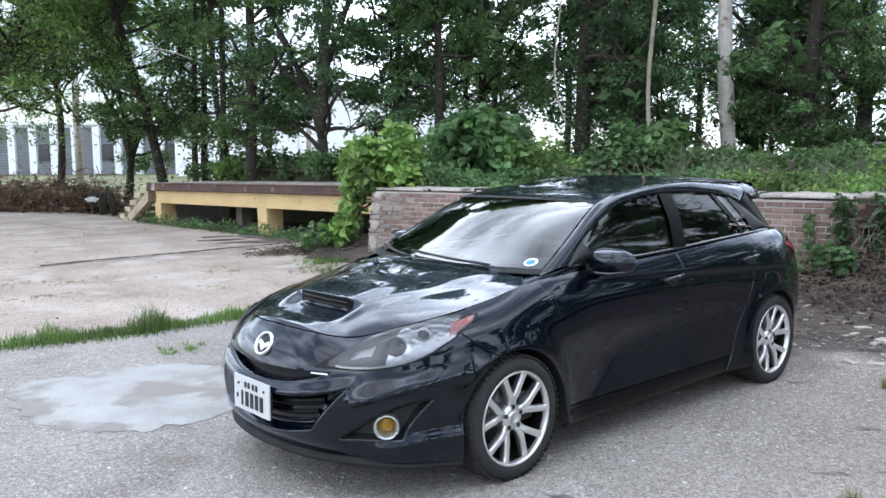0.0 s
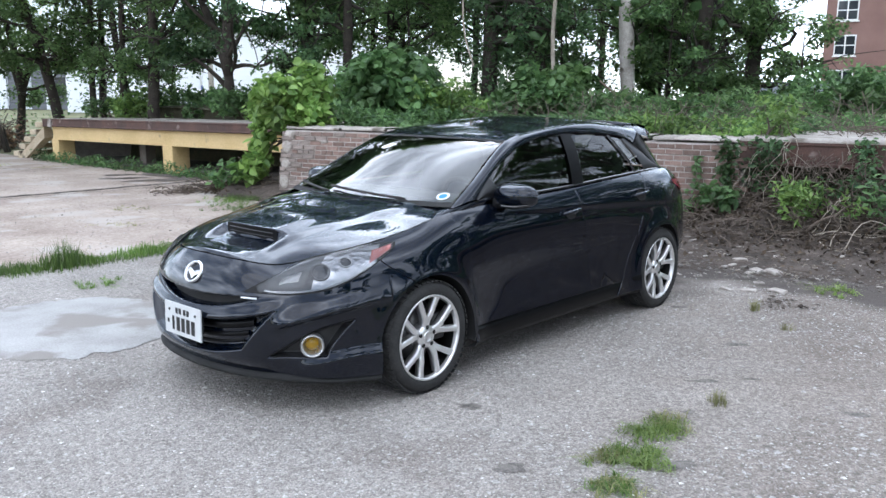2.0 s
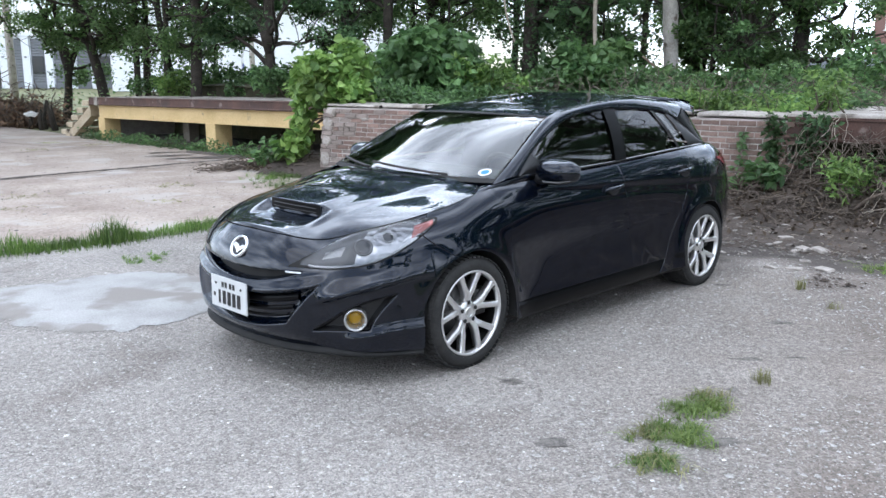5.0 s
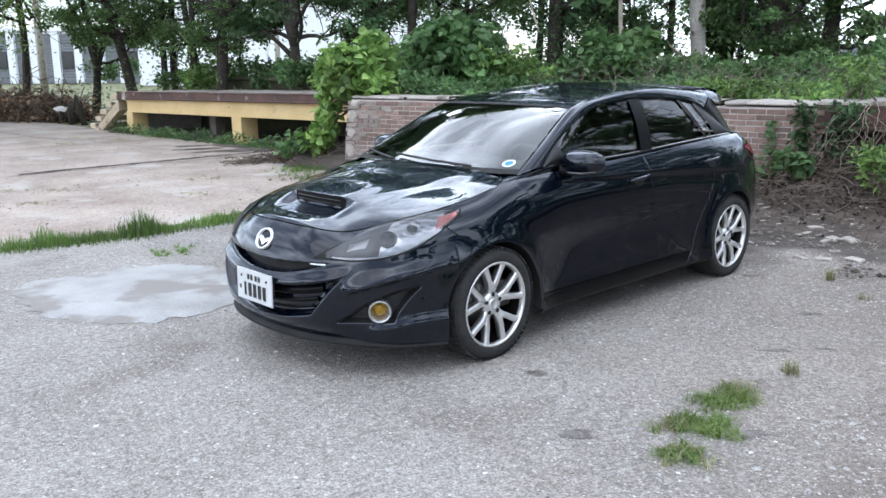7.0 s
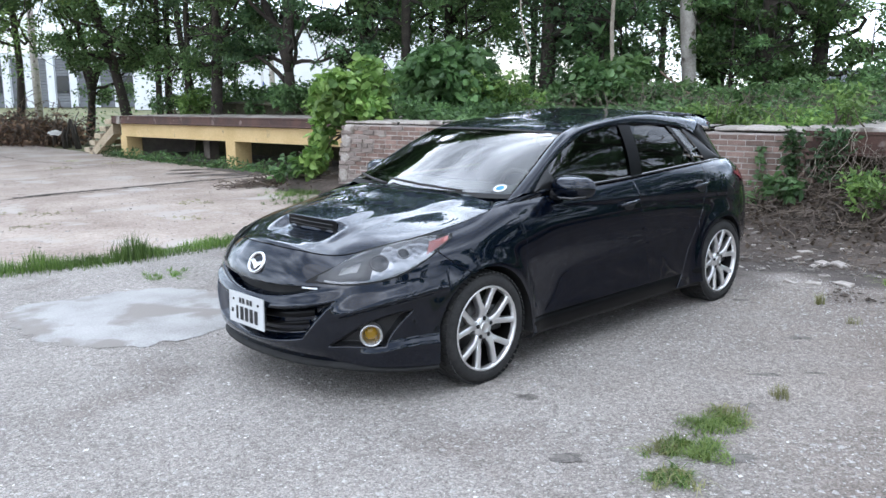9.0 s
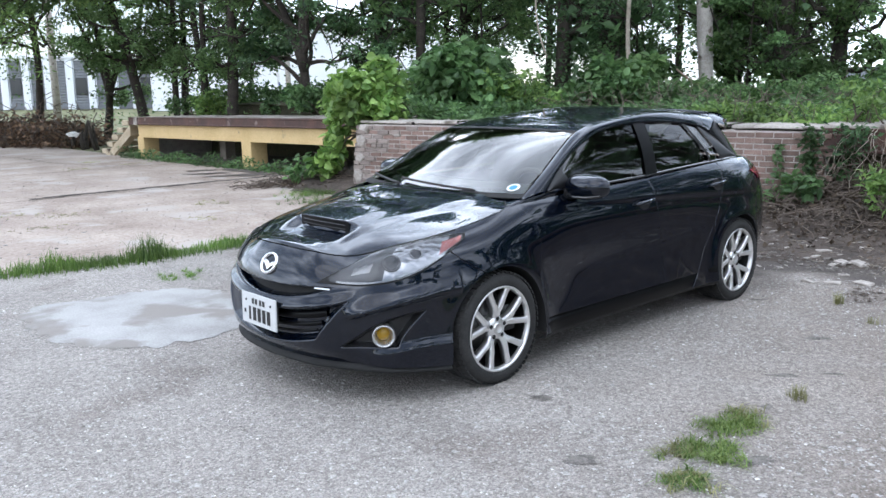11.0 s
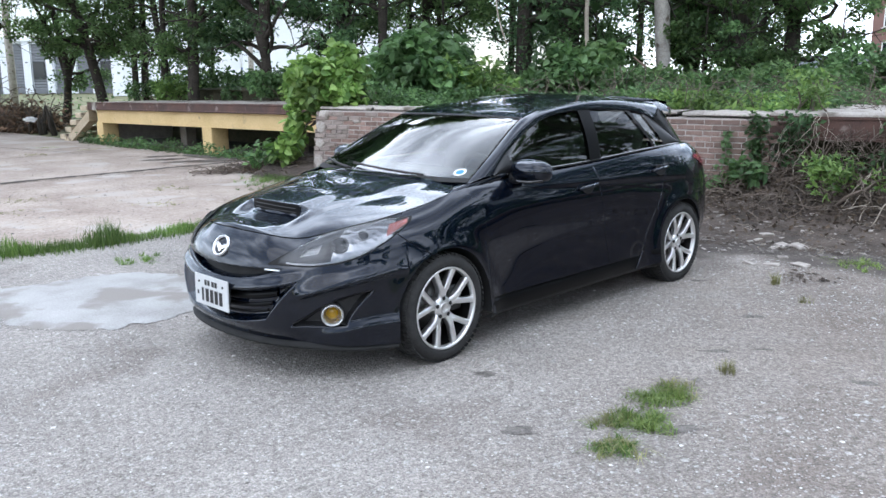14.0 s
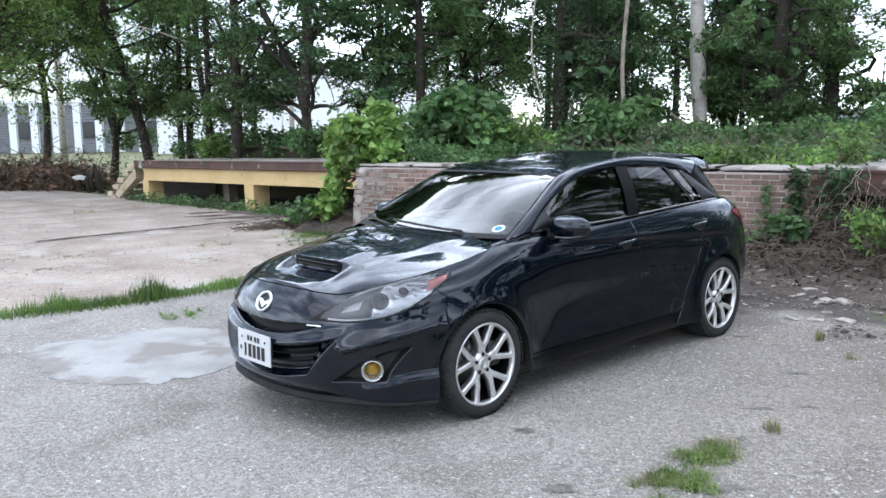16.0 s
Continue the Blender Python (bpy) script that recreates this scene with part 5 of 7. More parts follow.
window_patch((-1.08, -1.24), (-0.925, -1.10), 0.012, M_DARKGLASS, "quarter_window", "small dark quarter window", n=14)
window_patch((-1.235, -1.275), (-1.095, -1.135), -0.001, M_BAR, "window_divider", n=6)
window_patch((-1.27, -1.54), (-1.13, -1.50), 0.004, M_BAR, "rear_quarter_glass", "satin black rear quarter panel", n=20)
# belt strip
xs = np.linspace(0.80, -1.50, 70)
P = np.array([[(x, belt_y(x) - 0.014, belt_z(x) - 0.004), (x, belt_y(x) + 0.005, belt_z(x) - 0.004), (x, belt_y(x) + 0.004, belt_z(x) + 0.005), (x, belt_y(x) - 0.012, belt_z(x) + 0.010)] for x in xs])
pair("belt_strip", grid(P), M_GLOSS, "gloss black window strip")
# shoulder between belt strip and body crest
us = u_at(np.linspace(1.0, -1.95, 90))
P = np.stack([np.stack([f_cx(us), f_cy(us), f_cz(us) + 0.0], -1), np.stack([f_cx(us), f_cy(us) - 0.03, f_cz(us) + 0.008], -1), np.stack([f_cx(us), f_cy(us) - 0.12, f_cz(us) + 0.006], -1)], 1)
pair("shoulder", grid(P), M_PAINT)

# tailgate, rear glass, spoiler
vv = np.linspace(-1, 1, 41)
hh = np.linspace(0, 1, 14)
V, H = np.meshgrid(vv, hh, indexing="ij")
P = np.stack([-1.55 - 0.33 * H - 0.05 * (1 - V ** 2), V * (0.49 + 0.03 * H), 1.345 - 0.30 * H + 0.02 * (1 - V ** 2)], -1)
v, f = grid(P)
part("rear_window", (v, f), M_DARKGLASS, car, "dark rear window", True)
P = np.array([[(-1.34, y * 0.95, 1.412 + 0.022 * (1 - (y / 0.5) ** 2)), (-1.48, y, 1.416 + 0.022 * (1 - (y / 0.5) ** 2)), (-1.62, y * 1.0, 1.400 + 0.02 * (1 - (y / 0.5) ** 2)), (-1.655, y, 1.387 + 0.018 * (1 - (y / 0.5) ** 2)), (-1.62, y, 1.370 + 0.016 * (1 - (y / 0.5) ** 2)), (-1.45, y * 0.97, 1.374 + 0.02 * (1 - (y / 0.5) ** 2))] for y in np.linspace(-0.50, 0.50, 41)])
v, f = grid(P, True)
spoiler = part("roof_spoiler", (v, f), M_PAINT, car, "black roof spoiler over the tailgate", True)
endp = np.array([[(-1.33, 0.47, 1.408), (-1.48, 0.485, 1.414), (-1.62, 0.485, 1.398), (-1.66, 0.47, 1.378)], [(-1.37, 0.545, 1.375), (-1.51, 0.560, 1.372), (-1.62, 0.552, 1.350), (-1.65, 0.52, 1.330)], [(-1.40, 0.578, 1.335), (-1.53, 0.590, 1.318), (-1.60, 0.575, 1.290), (-1.63, 0.535, 1.280)]])
pair("spoiler_end", grid(endp.transpose(1, 0, 2)), M_PAINT)
# rear pillar between quarter panel and rear window
h = np.linspace(0, 1, 16)
edge_w = np.stack([-1.55 - 0.33 * h, 0.49 + 0.03 * h, 1.345 - 0.30 * h], -1)
edge_b = np.stack([-1.40 - 0.27 * h, 0.570 + 0.06 * h, 1.356 - 0.295 * h], -1)
q = np.linspace(0, 1, 8)[None, :, None]
pair("rear_pillar", grid(edge_b[:, None] * (1 - q) + edge_w[:, None] * q + np.array([-0.008, 0.012, 0.0]) * np.sin(math.pi * q)), M_PAINT)
edge_s = np.stack([S_X(np.linspace(6.6, 8, 16)), S_Y(np.linspace(6.6, 8, 16)) + 0.002, S_Z(np.linspace(6.6, 8, 16))], -1)
pair("rear_pillar", grid(edge_s[:, None] * (1 - q) + edge_b[:, None] * q + np.array([0, 0.012, 0.0]) * np.sin(math.pi * q)), M_BAR)
# tail lamps wrapping the corner
tl = patch(11.80, 15.2, lambda u: 0.955 - 0.075 * smooth_step(11.8, 12.6, u), lambda u: np.minimum(0.975 + 0.02 * smooth_step(11.8, 12.6, u), f_cz(u) - 0.02), 30, 14, off=0.006, detail=False)
pair("tail_lamp", tl, M_RED, "red tail lamp")

# wheel arches: dark liners and turned lips
for ax in (AXLE_F, AXLE_R):
    an = np.linspace(-0.25, math.pi + 0.25, 40)
    P = []
    for a in an:
        x, z = ax + (ARCH_R + 0.004) * math.cos(a), HUB_Z + (ARCH_R + 0.004) * math.sin(a)
        yb = float(skin(u_at(x), max(z, 0.22), detail=False)[1])
        P.append([(x, yb - 0.004, z), (x * 1.0, yb - 0.03, z + 0.004), (x, 0.56, z + 0.01), (x, 0.50, HUB_Z)])
    pair("wheel_liner", grid(np.array(P)), M_SEAL, "black wheel arch liner")
# underbody
part("floor_pan", box(3.9, 1.30, 0.06, 0.02, 1, (0, 0, 0.25)), M_SEAL, car)

# ---- doors: handles; mirrors; wipers ----
for x, z in ((-0.095, 0.868), (-1.005, 0.915)):
    u = float(u_at(x))
    bar = tube([(0.10, -0.008, -0.010), (0.085, 0.020, -0.006), (0.0, 0.030, 0.0), (-0.085, 0.020, 0.010), (-0.10, -0.008, 0.012)], [0.012, 0.013, 0.014, 0.013, 0.012], 10)
    h = pair("door_handle", on_skin(bar, u, z), M_PAINT, "black door handle")
    cup = lathe([(0.052, 0.002), (0.045, -0.001), (0.0005, -0.001)], 26)
    cup = (cup[0] * np.array([1.25, 1, 0.8]), cup[1])
    for o, mir in zip(h, (False, True)):
        g = on_skin(cup, u, z - 0.006, 0.002)
        part("handle_cup", mirrored(g) if mir else g, M_SEAL, o, smooth=True)


def mirror_shell():
    """A rounded pod: long across, flat at the back, keel line low."""
    a, b = np.meshgrid(np.linspace(0, 2 * math.pi, 36, endpoint=False), np.linspace(-1, 1, 22), indexing="ij")
    P = np.zeros(a.shape + (3,))
    rr = (1 - np.abs(b) ** 3.2) ** 0.5
    taper = 1 - 0.22 * (b + 1) / 2
    cx = np.cos(a)
    P[..., 0] = np.where(cx > 0, 0.105 * cx, 0.045 * cx) * rr * taper - 0.02 * (b + 1)
    P[..., 1] = b * 0.152
    P[..., 2] = 0.086 * np.sign(np.sin(a)) * np.abs(np.sin(a)) ** 0.8 * rr * taper + 0.006 * b
    return grid(P.transpose(1, 0, 2), True)


g = mirror_shell()
c, s = math.cos(0.22), math.sin(0.22)
R = np.array([[c, s, 0], [-s, c, 0], [0, 0, 1]])
g = (g[0] @ R.T + np.array([0.590, 0.884, 1.032]), g[1])
pods = pair("door_mirror", g, M_PAINT, "black door mirror")
base = tube([(0.63, 0.755, 0.985), (0.615, 0.80, 0.986), (0.595, 0.86, 0.992)], [0.035, 0.030, 0.026], 12)
for o, mir in zip(pods, (False, True)):
    part("mirror_stalk", mirrored(base) if mir else base, M_BLACK, o, smooth=True)
    keel = tube([(0.68, 0.805, 0.986), (0.68, 0.86, 0.978), (0.66, 0.93, 0.978), (0.62, 0.99, 0.988), (0.57, 1.015, 1.006)], [0.006, 0.009, 0.009, 0.009, 0.005], 8)
    part("indicator_strip", mirrored(keel) if mir else keel, M_GLOSS, o, smooth=True)
for y0, y1 in ((0.42, -0.22), (-0.18, -0.62)):
    pa = [screen(np.array(y / 0.68), np.array(0.035 + 0.012 * k)) + np.array([0.018, 0, 0.016]) for k, y in enumerate(np.linspace(y0, y1, 7))]
    wp = part("wiper", tube(pa, 0.008, 6), M_BLACK, car, "black wiper", True)

# ---- cabin ----
part("dashboard", box(0.55, 1.24, 0.20, 0.06, 3, (0.72, 0, 0.90)), M_TRIM, car, smooth=True)
part("rear_shelf", box(0.5, 1.1, 0.04, 0.01, 1, (-1.45, 0, 0.98)), M_CABIN, car)
part("cabin_tub", box(2.6, 1.26, 0.5, 0.05, 2, (-0.35, 0, 0.42)), M_CABIN, car)


def seat(x, y, w):
    st = part("seat", box(0.50, w, 0.16, 0.05, 3, (x + 0.18, y, 0.66)), M_CABIN, car, smooth=True)
    bk = part("backrest", box(0.14, w, 0.62, 0.05, 3), M_CABIN, st, smooth=True)
    bk.location, bk.rotation_euler = (x - 0.10, y, 0.93), (0, -0.28, 0)
    hr = part("headrest", box(0.10, 0.26, 0.17, 0.045, 3), M_CABIN, st, smooth=True)
    hr.location = (x - 0.22, y, 1.25)


seat(-0.10, 0.36, 0.50)
seat(-0.10, -0.36, 0.50)
seat(-0.95, 0.0, 1.20)
sw = lathe([(0.185 + 0.016 * math.cos(a), 0.016 * math.sin(a)) for a in np.linspace(0, 2 * math.pi, 10)], 32, "x")
o = part("steering_wheel", sw, M_TRIM, car, smooth=True)
o.location, o.rotation_euler = (0.42, 0.36, 0.93), (0, 0.45, 0)
part("steering_hub", box(0.06, 0.16, 0.12, 0.02, 2), M_TRIM, o)
part("spoke_bar", box(0.03, 0.34, 0.04, 0.01, 1), M_TRIM, o)
part("cabin_mirror", box(0.05, 0.24, 0.065, 0.02, 2, (0.36, 0, 1.275)), M_TRIM, car, smooth=True)


# ---- wheels ----
def wheel(x, y, sgn, spin, name="wheel"):
    """A wheel with its outer face towards sgn * y."""
    w = empty(name, (x, y, HUB_Z))
    w.parent = car
    w.rotation_euler = (0, spin, 0 if sgn > 0 else math.pi)
    tagged(w, "silver split-spoke alloy wheel with a low tyre")
    R, hw = 0.315, 0.112
    prof = [(0.232, -hw + 0.012), (0.245, -hw), (0.285, -hw - 0.004), (0.303, -hw + 0.012), (R - 0.003, -hw + 0.03), (R, -0.05), (R + 0.001, 0), (R, 0.05), (R - 0.003, hw - 0.03), (0.303, hw - 0.012), (0.285, hw + 0.004), (0.262, hw + 0.005), (0.245, hw), (0.232, hw - 0.012)]
    part("tyre", lathe(prof, 72), M_TYRE, w, "black low-profile tyre", True)
    # tread blocks round the shoulders and the middle
    blocks = []
    for row, (y0, y1, n, dr) in enumerate(((-0.105, -0.070, 58, -0.004), (-0.062, -0.028, 58, 0.002), (-0.018, 0.018, 40, 0.002), (0.028, 0.062, 58, 0.002), (0.070, 0.105, 58, -0.004))):
        for k in range(n):
            a0 = 2 * math.pi * (k + 0.5 * (row % 2)) / n
            a1 = a0 + 2 * math.pi / n * (0.68 if row != 2 else 0.94)
            sh = 0.010 * (1 if row in (0, 1) else -1) if row != 2 else 0
            ro = [R + 0.006 + (dr if abs(yy) > 0.09 else 0) for yy in (y0, y1)]
            q = []
            for r, yy in ((ro[0], y0), (ro[1], y1)):
                for a in (a0, a1):
                    q.append((r * math.cos(a), yy, r * math.sin(a)))
            for r, yy in ((R - 0.006, y0), (R - 0.006, y1)):
                for a in (a0, a1):
                    q.append((r * math.cos(a), yy, r * math.sin(a)))
            blocks.append((q, [[0, 1, 3, 2], [4, 6, 7, 5], [0, 4, 5, 1], [2, 3, 7, 6], [0, 2, 6, 4], [1, 5, 7, 3]]))
    part("tread", join_geo(blocks), M_TYRE, w)
    part("rim", lathe([(0.236, hw - 0.020), (0.242, hw - 0.004), (0.238, hw + 0.001), (0.230, hw - 0.001), (0.226, hw - 0.012), (0.222, hw - 0.03), (0.214, 0.0), (0.205, -0.09)], 72), M_ALLOY, w, "machined rim", True)
    part("barrel", lathe([(0.221, hw - 0.028), (0.213, 0.0), (0.204, -0.09), (0.225, -0.105)], 48), M_ALLOY_DARK, w, smooth=True)
    part("brake_disc", lathe([(0.148, 0.0), (0.148, 0.012), (0.07, 0.012), (0.065, 0.03), (0.0005, 0.03)], 48), M_DISC, w, smooth=True).location = (0, -0.01, 0)
    part("caliper", box(0.10, 0.09, 0.16, 0.015, 2, (-0.125, 0.01, 0.03)), M_ALLOY_DARK, w, smooth=True)
    part("back_plate", lathe([(0.20, -0.05), (0.0005, -0.05)], 32), M_SEAL, w)
    part("hub", lathe([(0.070, 0.02), (0.068, 0.072), (0.058, 0.082), (0.034, 0.086)], 40), M_ALLOY, w, smooth=True)
    part("centre_cap", lathe([(0.034, 0.080), (0.033, 0.090), (0.026, 0.094), (0.024, 0.091), (0.0005, 0.091)], 32), M_ALLOY, w, smooth=True)
    for k in range(5):
        a = 2 * math.pi * k / 5 + math.pi / 2
        # a stem that splits into two arms
        arms = []
        for sg in (-1, 1):
            rows = []
            for i in range(15):
                r = 0.030 + (0.234 - 0.030) * i / 14
                off = 0.0085 + 0.0655 * max(0.0, (r - 0.092) / 0.142)
                ang = sg * math.asin(min(0.95, off / max(r, 0.03)))
                wd = 0.0195 - 0.0020 * float(smooth_step(0.08, 0.16, r)) + 0.005 * float(smooth_step(0.205, 0.234, r))
                yo = 0.078 + 0.020 * float(smooth_step(0.05, 0.14, r)) + 0.006 * float(smooth_step(0.15, 0.23, r))
                c = np.array([r * math.sin(ang), 0, r * math.cos(ang)])
                tn = np.array([math.cos(ang), 0, -math.sin(ang)])
                inner = min(wd, off)
                drop = 0.007 * float(smooth_step(0.0, 0.006, off - wd))
                (wl, dl), (wr, dr) = ((inner, drop), (wd, 0.007)) if sg > 0 else ((wd, 0.007), (inner, drop))
                rows.append([c - tn * wl + [0, yo - 0.040, 0], c - tn * wl * 0.98 + [0, yo - dl, 0], c - tn * wl * 0.72 + [0, yo, 0], c + tn * wr * 0.72 + [0, yo, 0], c + tn * wr * 0.98 + [0, yo - dr, 0], c + tn * wr + [0, yo - 0.040, 0]])
            arms.append(grid(np.array(rows), True))
        o = part("spoke", join_geo(arms), M_ALLOY, w, smooth=True)
        o.rotation_euler = (0, 2 * math.pi * k / 5, 0)
        an = 2 * math.pi * k / 5
        lug = part("wheel_nut", lathe([(0.0085, 0.076), (0.0085, 0.093), (0.006, 0.096), (0.0005, 0.096)], 6), M_BLACK, w)
        lug.location = (0.055 * math.sin(an), -0.006, 0.055 * math.cos(an))
        # flat dark disc, standing in for the shaded hole round the nut
        pocket_ = part("nut_pocket_dark", lathe([(0.0125, 0.0835), (0.0005, 0.0836)], 18), M_SEAL, w)
        pocket_.location = (0.055 * math.sin(an), 0.003, 0.055 * math.cos(an))
    return w


wheel(AXLE_F, 0.765, 1, 0.03)
wheel(AXLE_R, 0.760, 1, 0.10)
wheel(AXLE_F, -0.765, -1, 0.2)
wheel(AXLE_R, -0.760, -1, 0.6)

# ==== plants ====


def leaf_cloud(C, length, width, rng, droop=0.3, broad=False, up=0.5, spread=0.35):
    """One small folded leaf at each centre; broad: six-cornered leaves with two halves."""
    C = np.asarray(C, float)
    n = len(C)
    L = length * rng.uniform(1 - spread, 1 + spread, n)[:, None]
    W = width * rng.uniform(1 - spread, 1 + spread, n)[:, None]
    d = rng.normal(size=(n, 3))
    d[:, 2] = d[:, 2] * 0.6 - droop
    d /= np.linalg.norm(d, axis=1, keepdims=True)
    nr = rng.normal(size=(n, 3)) * (1 - up) + np.array([0, 0, up * 1.6])
    s = np.cross(d, nr)
    s /= np.linalg.norm(s, axis=1, keepdims=True) + 1e-9
    nn = np.cross(s, d)
    if not broad:
        V = np.stack([C, C + d * L * 0.45 + s * W * 0.5 + nn * W * 0.18, C + d * L, C + d * L * 0.45 - s * W * 0.5 + nn * W * 0.18], 1)
        F = np.arange(n * 4).reshape(n, 4)
        return V.reshape(-1, 3), F
    V = np.stack([C, C + d * L * 0.20 + s * W * 0.48 + nn * W * 0.14, C + d * L * 0.62 + s * W * 0.42 + nn * W * 0.10, C + d * L - nn * W * 0.06,
                  C + d * L * 0.62 - s * W * 0.42 + nn * W * 0.10, C + d * L * 0.20 - s * W * 0.48 + nn * W * 0.14], 1)
    b = np.arange(n)[:, None] * 6
    F = np.vstack([b + [0, 1, 2, 3], b + [0, 3, 4, 5]])
    return V.reshape(-1, 3), F


def wander(a, b, n, amp, rng):
    """A bent path from a to b."""
    a, b = np.asarray(a, float), np.asarray(b, float)
    t = np.linspace(0, 1, n)[:, None]
    k = rng.normal(size=(3, 3)) * amp
    w = sum(np.sin(math.pi * (i + 1) * t) * k[i] / (i + 1) for i in range(3))
    return a + (b - a) * t + w


def puffs(ends, total, per, size, rng, flat=0.62):
    """Leaf centres gathered in dense uneven clumps round branch ends, with gaps between the clumps."""
    k = max(6, int(total / per))
    cen = ends[rng.integers(0, len(ends), k)] + rng.normal(size=(k, 3)) * np.array([0.16, 0.16, 0.12]) * size / 0.4
    rad = size * rng.uniform(0.55, 1.35, k)
    pick = rng.choice(k, total, p=rad ** 2 / np.sum(rad ** 2))
    d = rng.normal(size=(total, 3))
    d /= np.linalg.norm(d, axis=1, keepdims=True)
    d *= (rad[pick] * rng.uniform(0.25, 1.15, total) ** 0.7)[:, None]
    d[:, 2] *= flat
    return cen[pick] + d


def tree(x, y, z0, h, r, low, spread, leaves, seed, lean=(0, 0), mat=None, leaf=(0.118, 0.070), limbs=12, label="", vines=500, bark=None, fork=False, group="", clump=0.29, top=1.0, mid=6.0):
    """A tapered bent trunk, limbs with side twigs, leaves in clumps; the limbs low in the crown are finer than those high up."""
    rng = np.random.default_rng(seed)
    t = empty("tree", (x, y, z0))
    tagged(t, label or "tall slender tree with dark green leaves and open branches", "tree", group)
    trunk = wander((0, 0, -0.15), np.array([lean[0], lean[1], h]), 18, 0.018 * h, rng)
    woods = [tube(trunk, np.linspace(r, r * 0.25, 18) * (1 + 0.10 * rng.normal(size=18)), 9)]
    stems = [trunk]
    if fork:
        for sgn in (-1, 1):
            p = trunk[3]
            e = p + np.array([sgn * 1.3, -sgn * 1.0, h * 0.6])
            pa = wander(p, e, 12, 0.22, rng)
            woods.append(tube(pa, np.linspace(r * 0.75, r * 0.2, 12), 8))
            stems.append(pa)
    ends, high = [], []
    mid = min(mid, h * 0.75)
    for i in range(limbs + 6):
        stem = stems[i % len(stems)]
        upper = i >= limbs
        z = rng.uniform(mid, h * 0.97) if upper else low + (mid - low) * ((i + rng.uniform(0, 0.8)) / limbs) ** 1.5
        p = np.array([np.interp(z, stem[:, 2], stem[:, c]) for c in range(3)])
        k = z / h
        a = rng.uniform(0, 2 * math.pi)
        ln = spread * rng.uniform(0.50, 1.05) * (1.15 - 0.55 * k)
        e = p + np.array([math.cos(a) * ln, math.sin(a) * ln, ln * rng.uniform(0.10, 0.75)])
        path = wander(p, e, 9, 0.13 * ln, rng)
        woods.append(tube(path, np.linspace(r * 0.40 * (1.1 - 0.6 * k), 0.010, 9), 6))
        put = high if upper else ends
        for m in range(5):
            q = path[rng.integers(3, 9)]
            e2 = q + rng.normal(size=3) * ln * 0.33 + np.array([0, 0, 0.1])
            woods.append(tube(wander(q, e2, 5, 0.05 * ln, rng), np.linspace(0.020, 0.005, 5), 5))
            put += [e2, (q + e2) / 2]
        put += [e, path[6], path[7]]
    part("trunk", join_geo(woods), bark or M_BARK, t, smooth=True)
    C = puffs(np.array(ends), int(leaves * 1.1), 75, clump, rng)
    C = C[C[:, 2] > low * 0.55]
    if vines:
        zz = rng.uniform(0.0, min(h * 0.8, 8), vines)
        a = rng.uniform(0, 2 * math.pi, vines)
        rr = r + np.abs(rng.normal(size=vines)) * ((0.30 if vines > 2000 else 0.40) - 0.12 * zz / h)
        lx = np.interp(zz, trunk[:, 2], trunk[:, 0]) + rr * np.cos(a)
        ly = np.interp(zz, trunk[:, 2], trunk[:, 1]) + rr * np.sin(a)
        C = np.vstack([C, np.stack([lx, ly, zz], 1)])
    fine = leaf_cloud(C, leaf[0], leaf[1], rng)
    tops = leaf_cloud(puffs(np.array(high), int(2100 * top) + 20, 110, 0.85, rng), 0.34, 0.22, rng)
    part("crown", join_geo([fine, tops]), mat or M_LEAF, t)
    return t


# overhanging foliage at the edge of the lot
tree(-0.6, -21.5, 0.0, 9.6, 0.16, 3.6, 4.6, 22000, 4, lean=(-3.4, 1.6), limbs=26, mat=M_LEAF_WEED, leaf=(0.15, 0.05), vines=0, clump=0.55, label="light green feathery tree overhanging the lot")
# the row along the bank, from the apron's end to the far right
tree(-4.6, -25.4, 0.0, 12, 0.13, 3.0, 3.2, 9000, 1, mat=M_LEAF, limbs=14, vines=300, label="straight slim tree behind a brush pile")
tree(-7.2, -26.3, 0.0, 8.5, 0.15, 1.6, 1.9, 6500, 2, lean=(0.3, 0.5), mat=M_LEAF, limbs=14, label="small twin-stemmed tree beside the dock steps", fork=True, vines=300)
tree(-5.9, -19.8, 0.3, 13, 0.16, 1.7, 2.2, 9500, 3, lean=(0.9, -0.9), mat=M_LEAF, limbs=16, label="leaning tree at the end of the dock with dark leaves")
for k, (px, py, hh) in enumerate(((-6.4, -18.98, 11.0), (-7.04, -19.74, 11.5), (-6.5, -17.5, 11.0), (-7.2, -18.2, 11.5))):
    tree(px, py, 0.9, hh, 0.10, 1.2, 1.5, 2500, 10 + k, mat=M_LEAF, limbs=9, vines=500, clump=0.34, group="slim trees behind the dock", label="slim straight tree in a cluster behind the dock")
tree(-6.1, -15.3, 0.9, 9.6, 0.15, 1.6, 2.2, 5800, 20, mat=M_LEAF, label="straight brown-barked tree behind the dock")
tree(-6.9, -13.1, 0.9, 8.4, 0.15, 0.8, 2.3, 10500, 21, mat=M_LEAF_DARK, fork=True, limbs=16, vines=200, top=1.6, label="forked dark tree behind the dock")
tree(-11.9, -16.8, 0.9, 12.5, 0.15, 2.0, 3.0, 9500, 22, mat=M_LEAF_DARK, limbs=13, top=1.1)
tree(-9.3, -11.9, 1.1, 10.4, 0.13, 1.9, 2.7, 8000, 23, mat=M_LEAF, limbs=14, top=1.1)
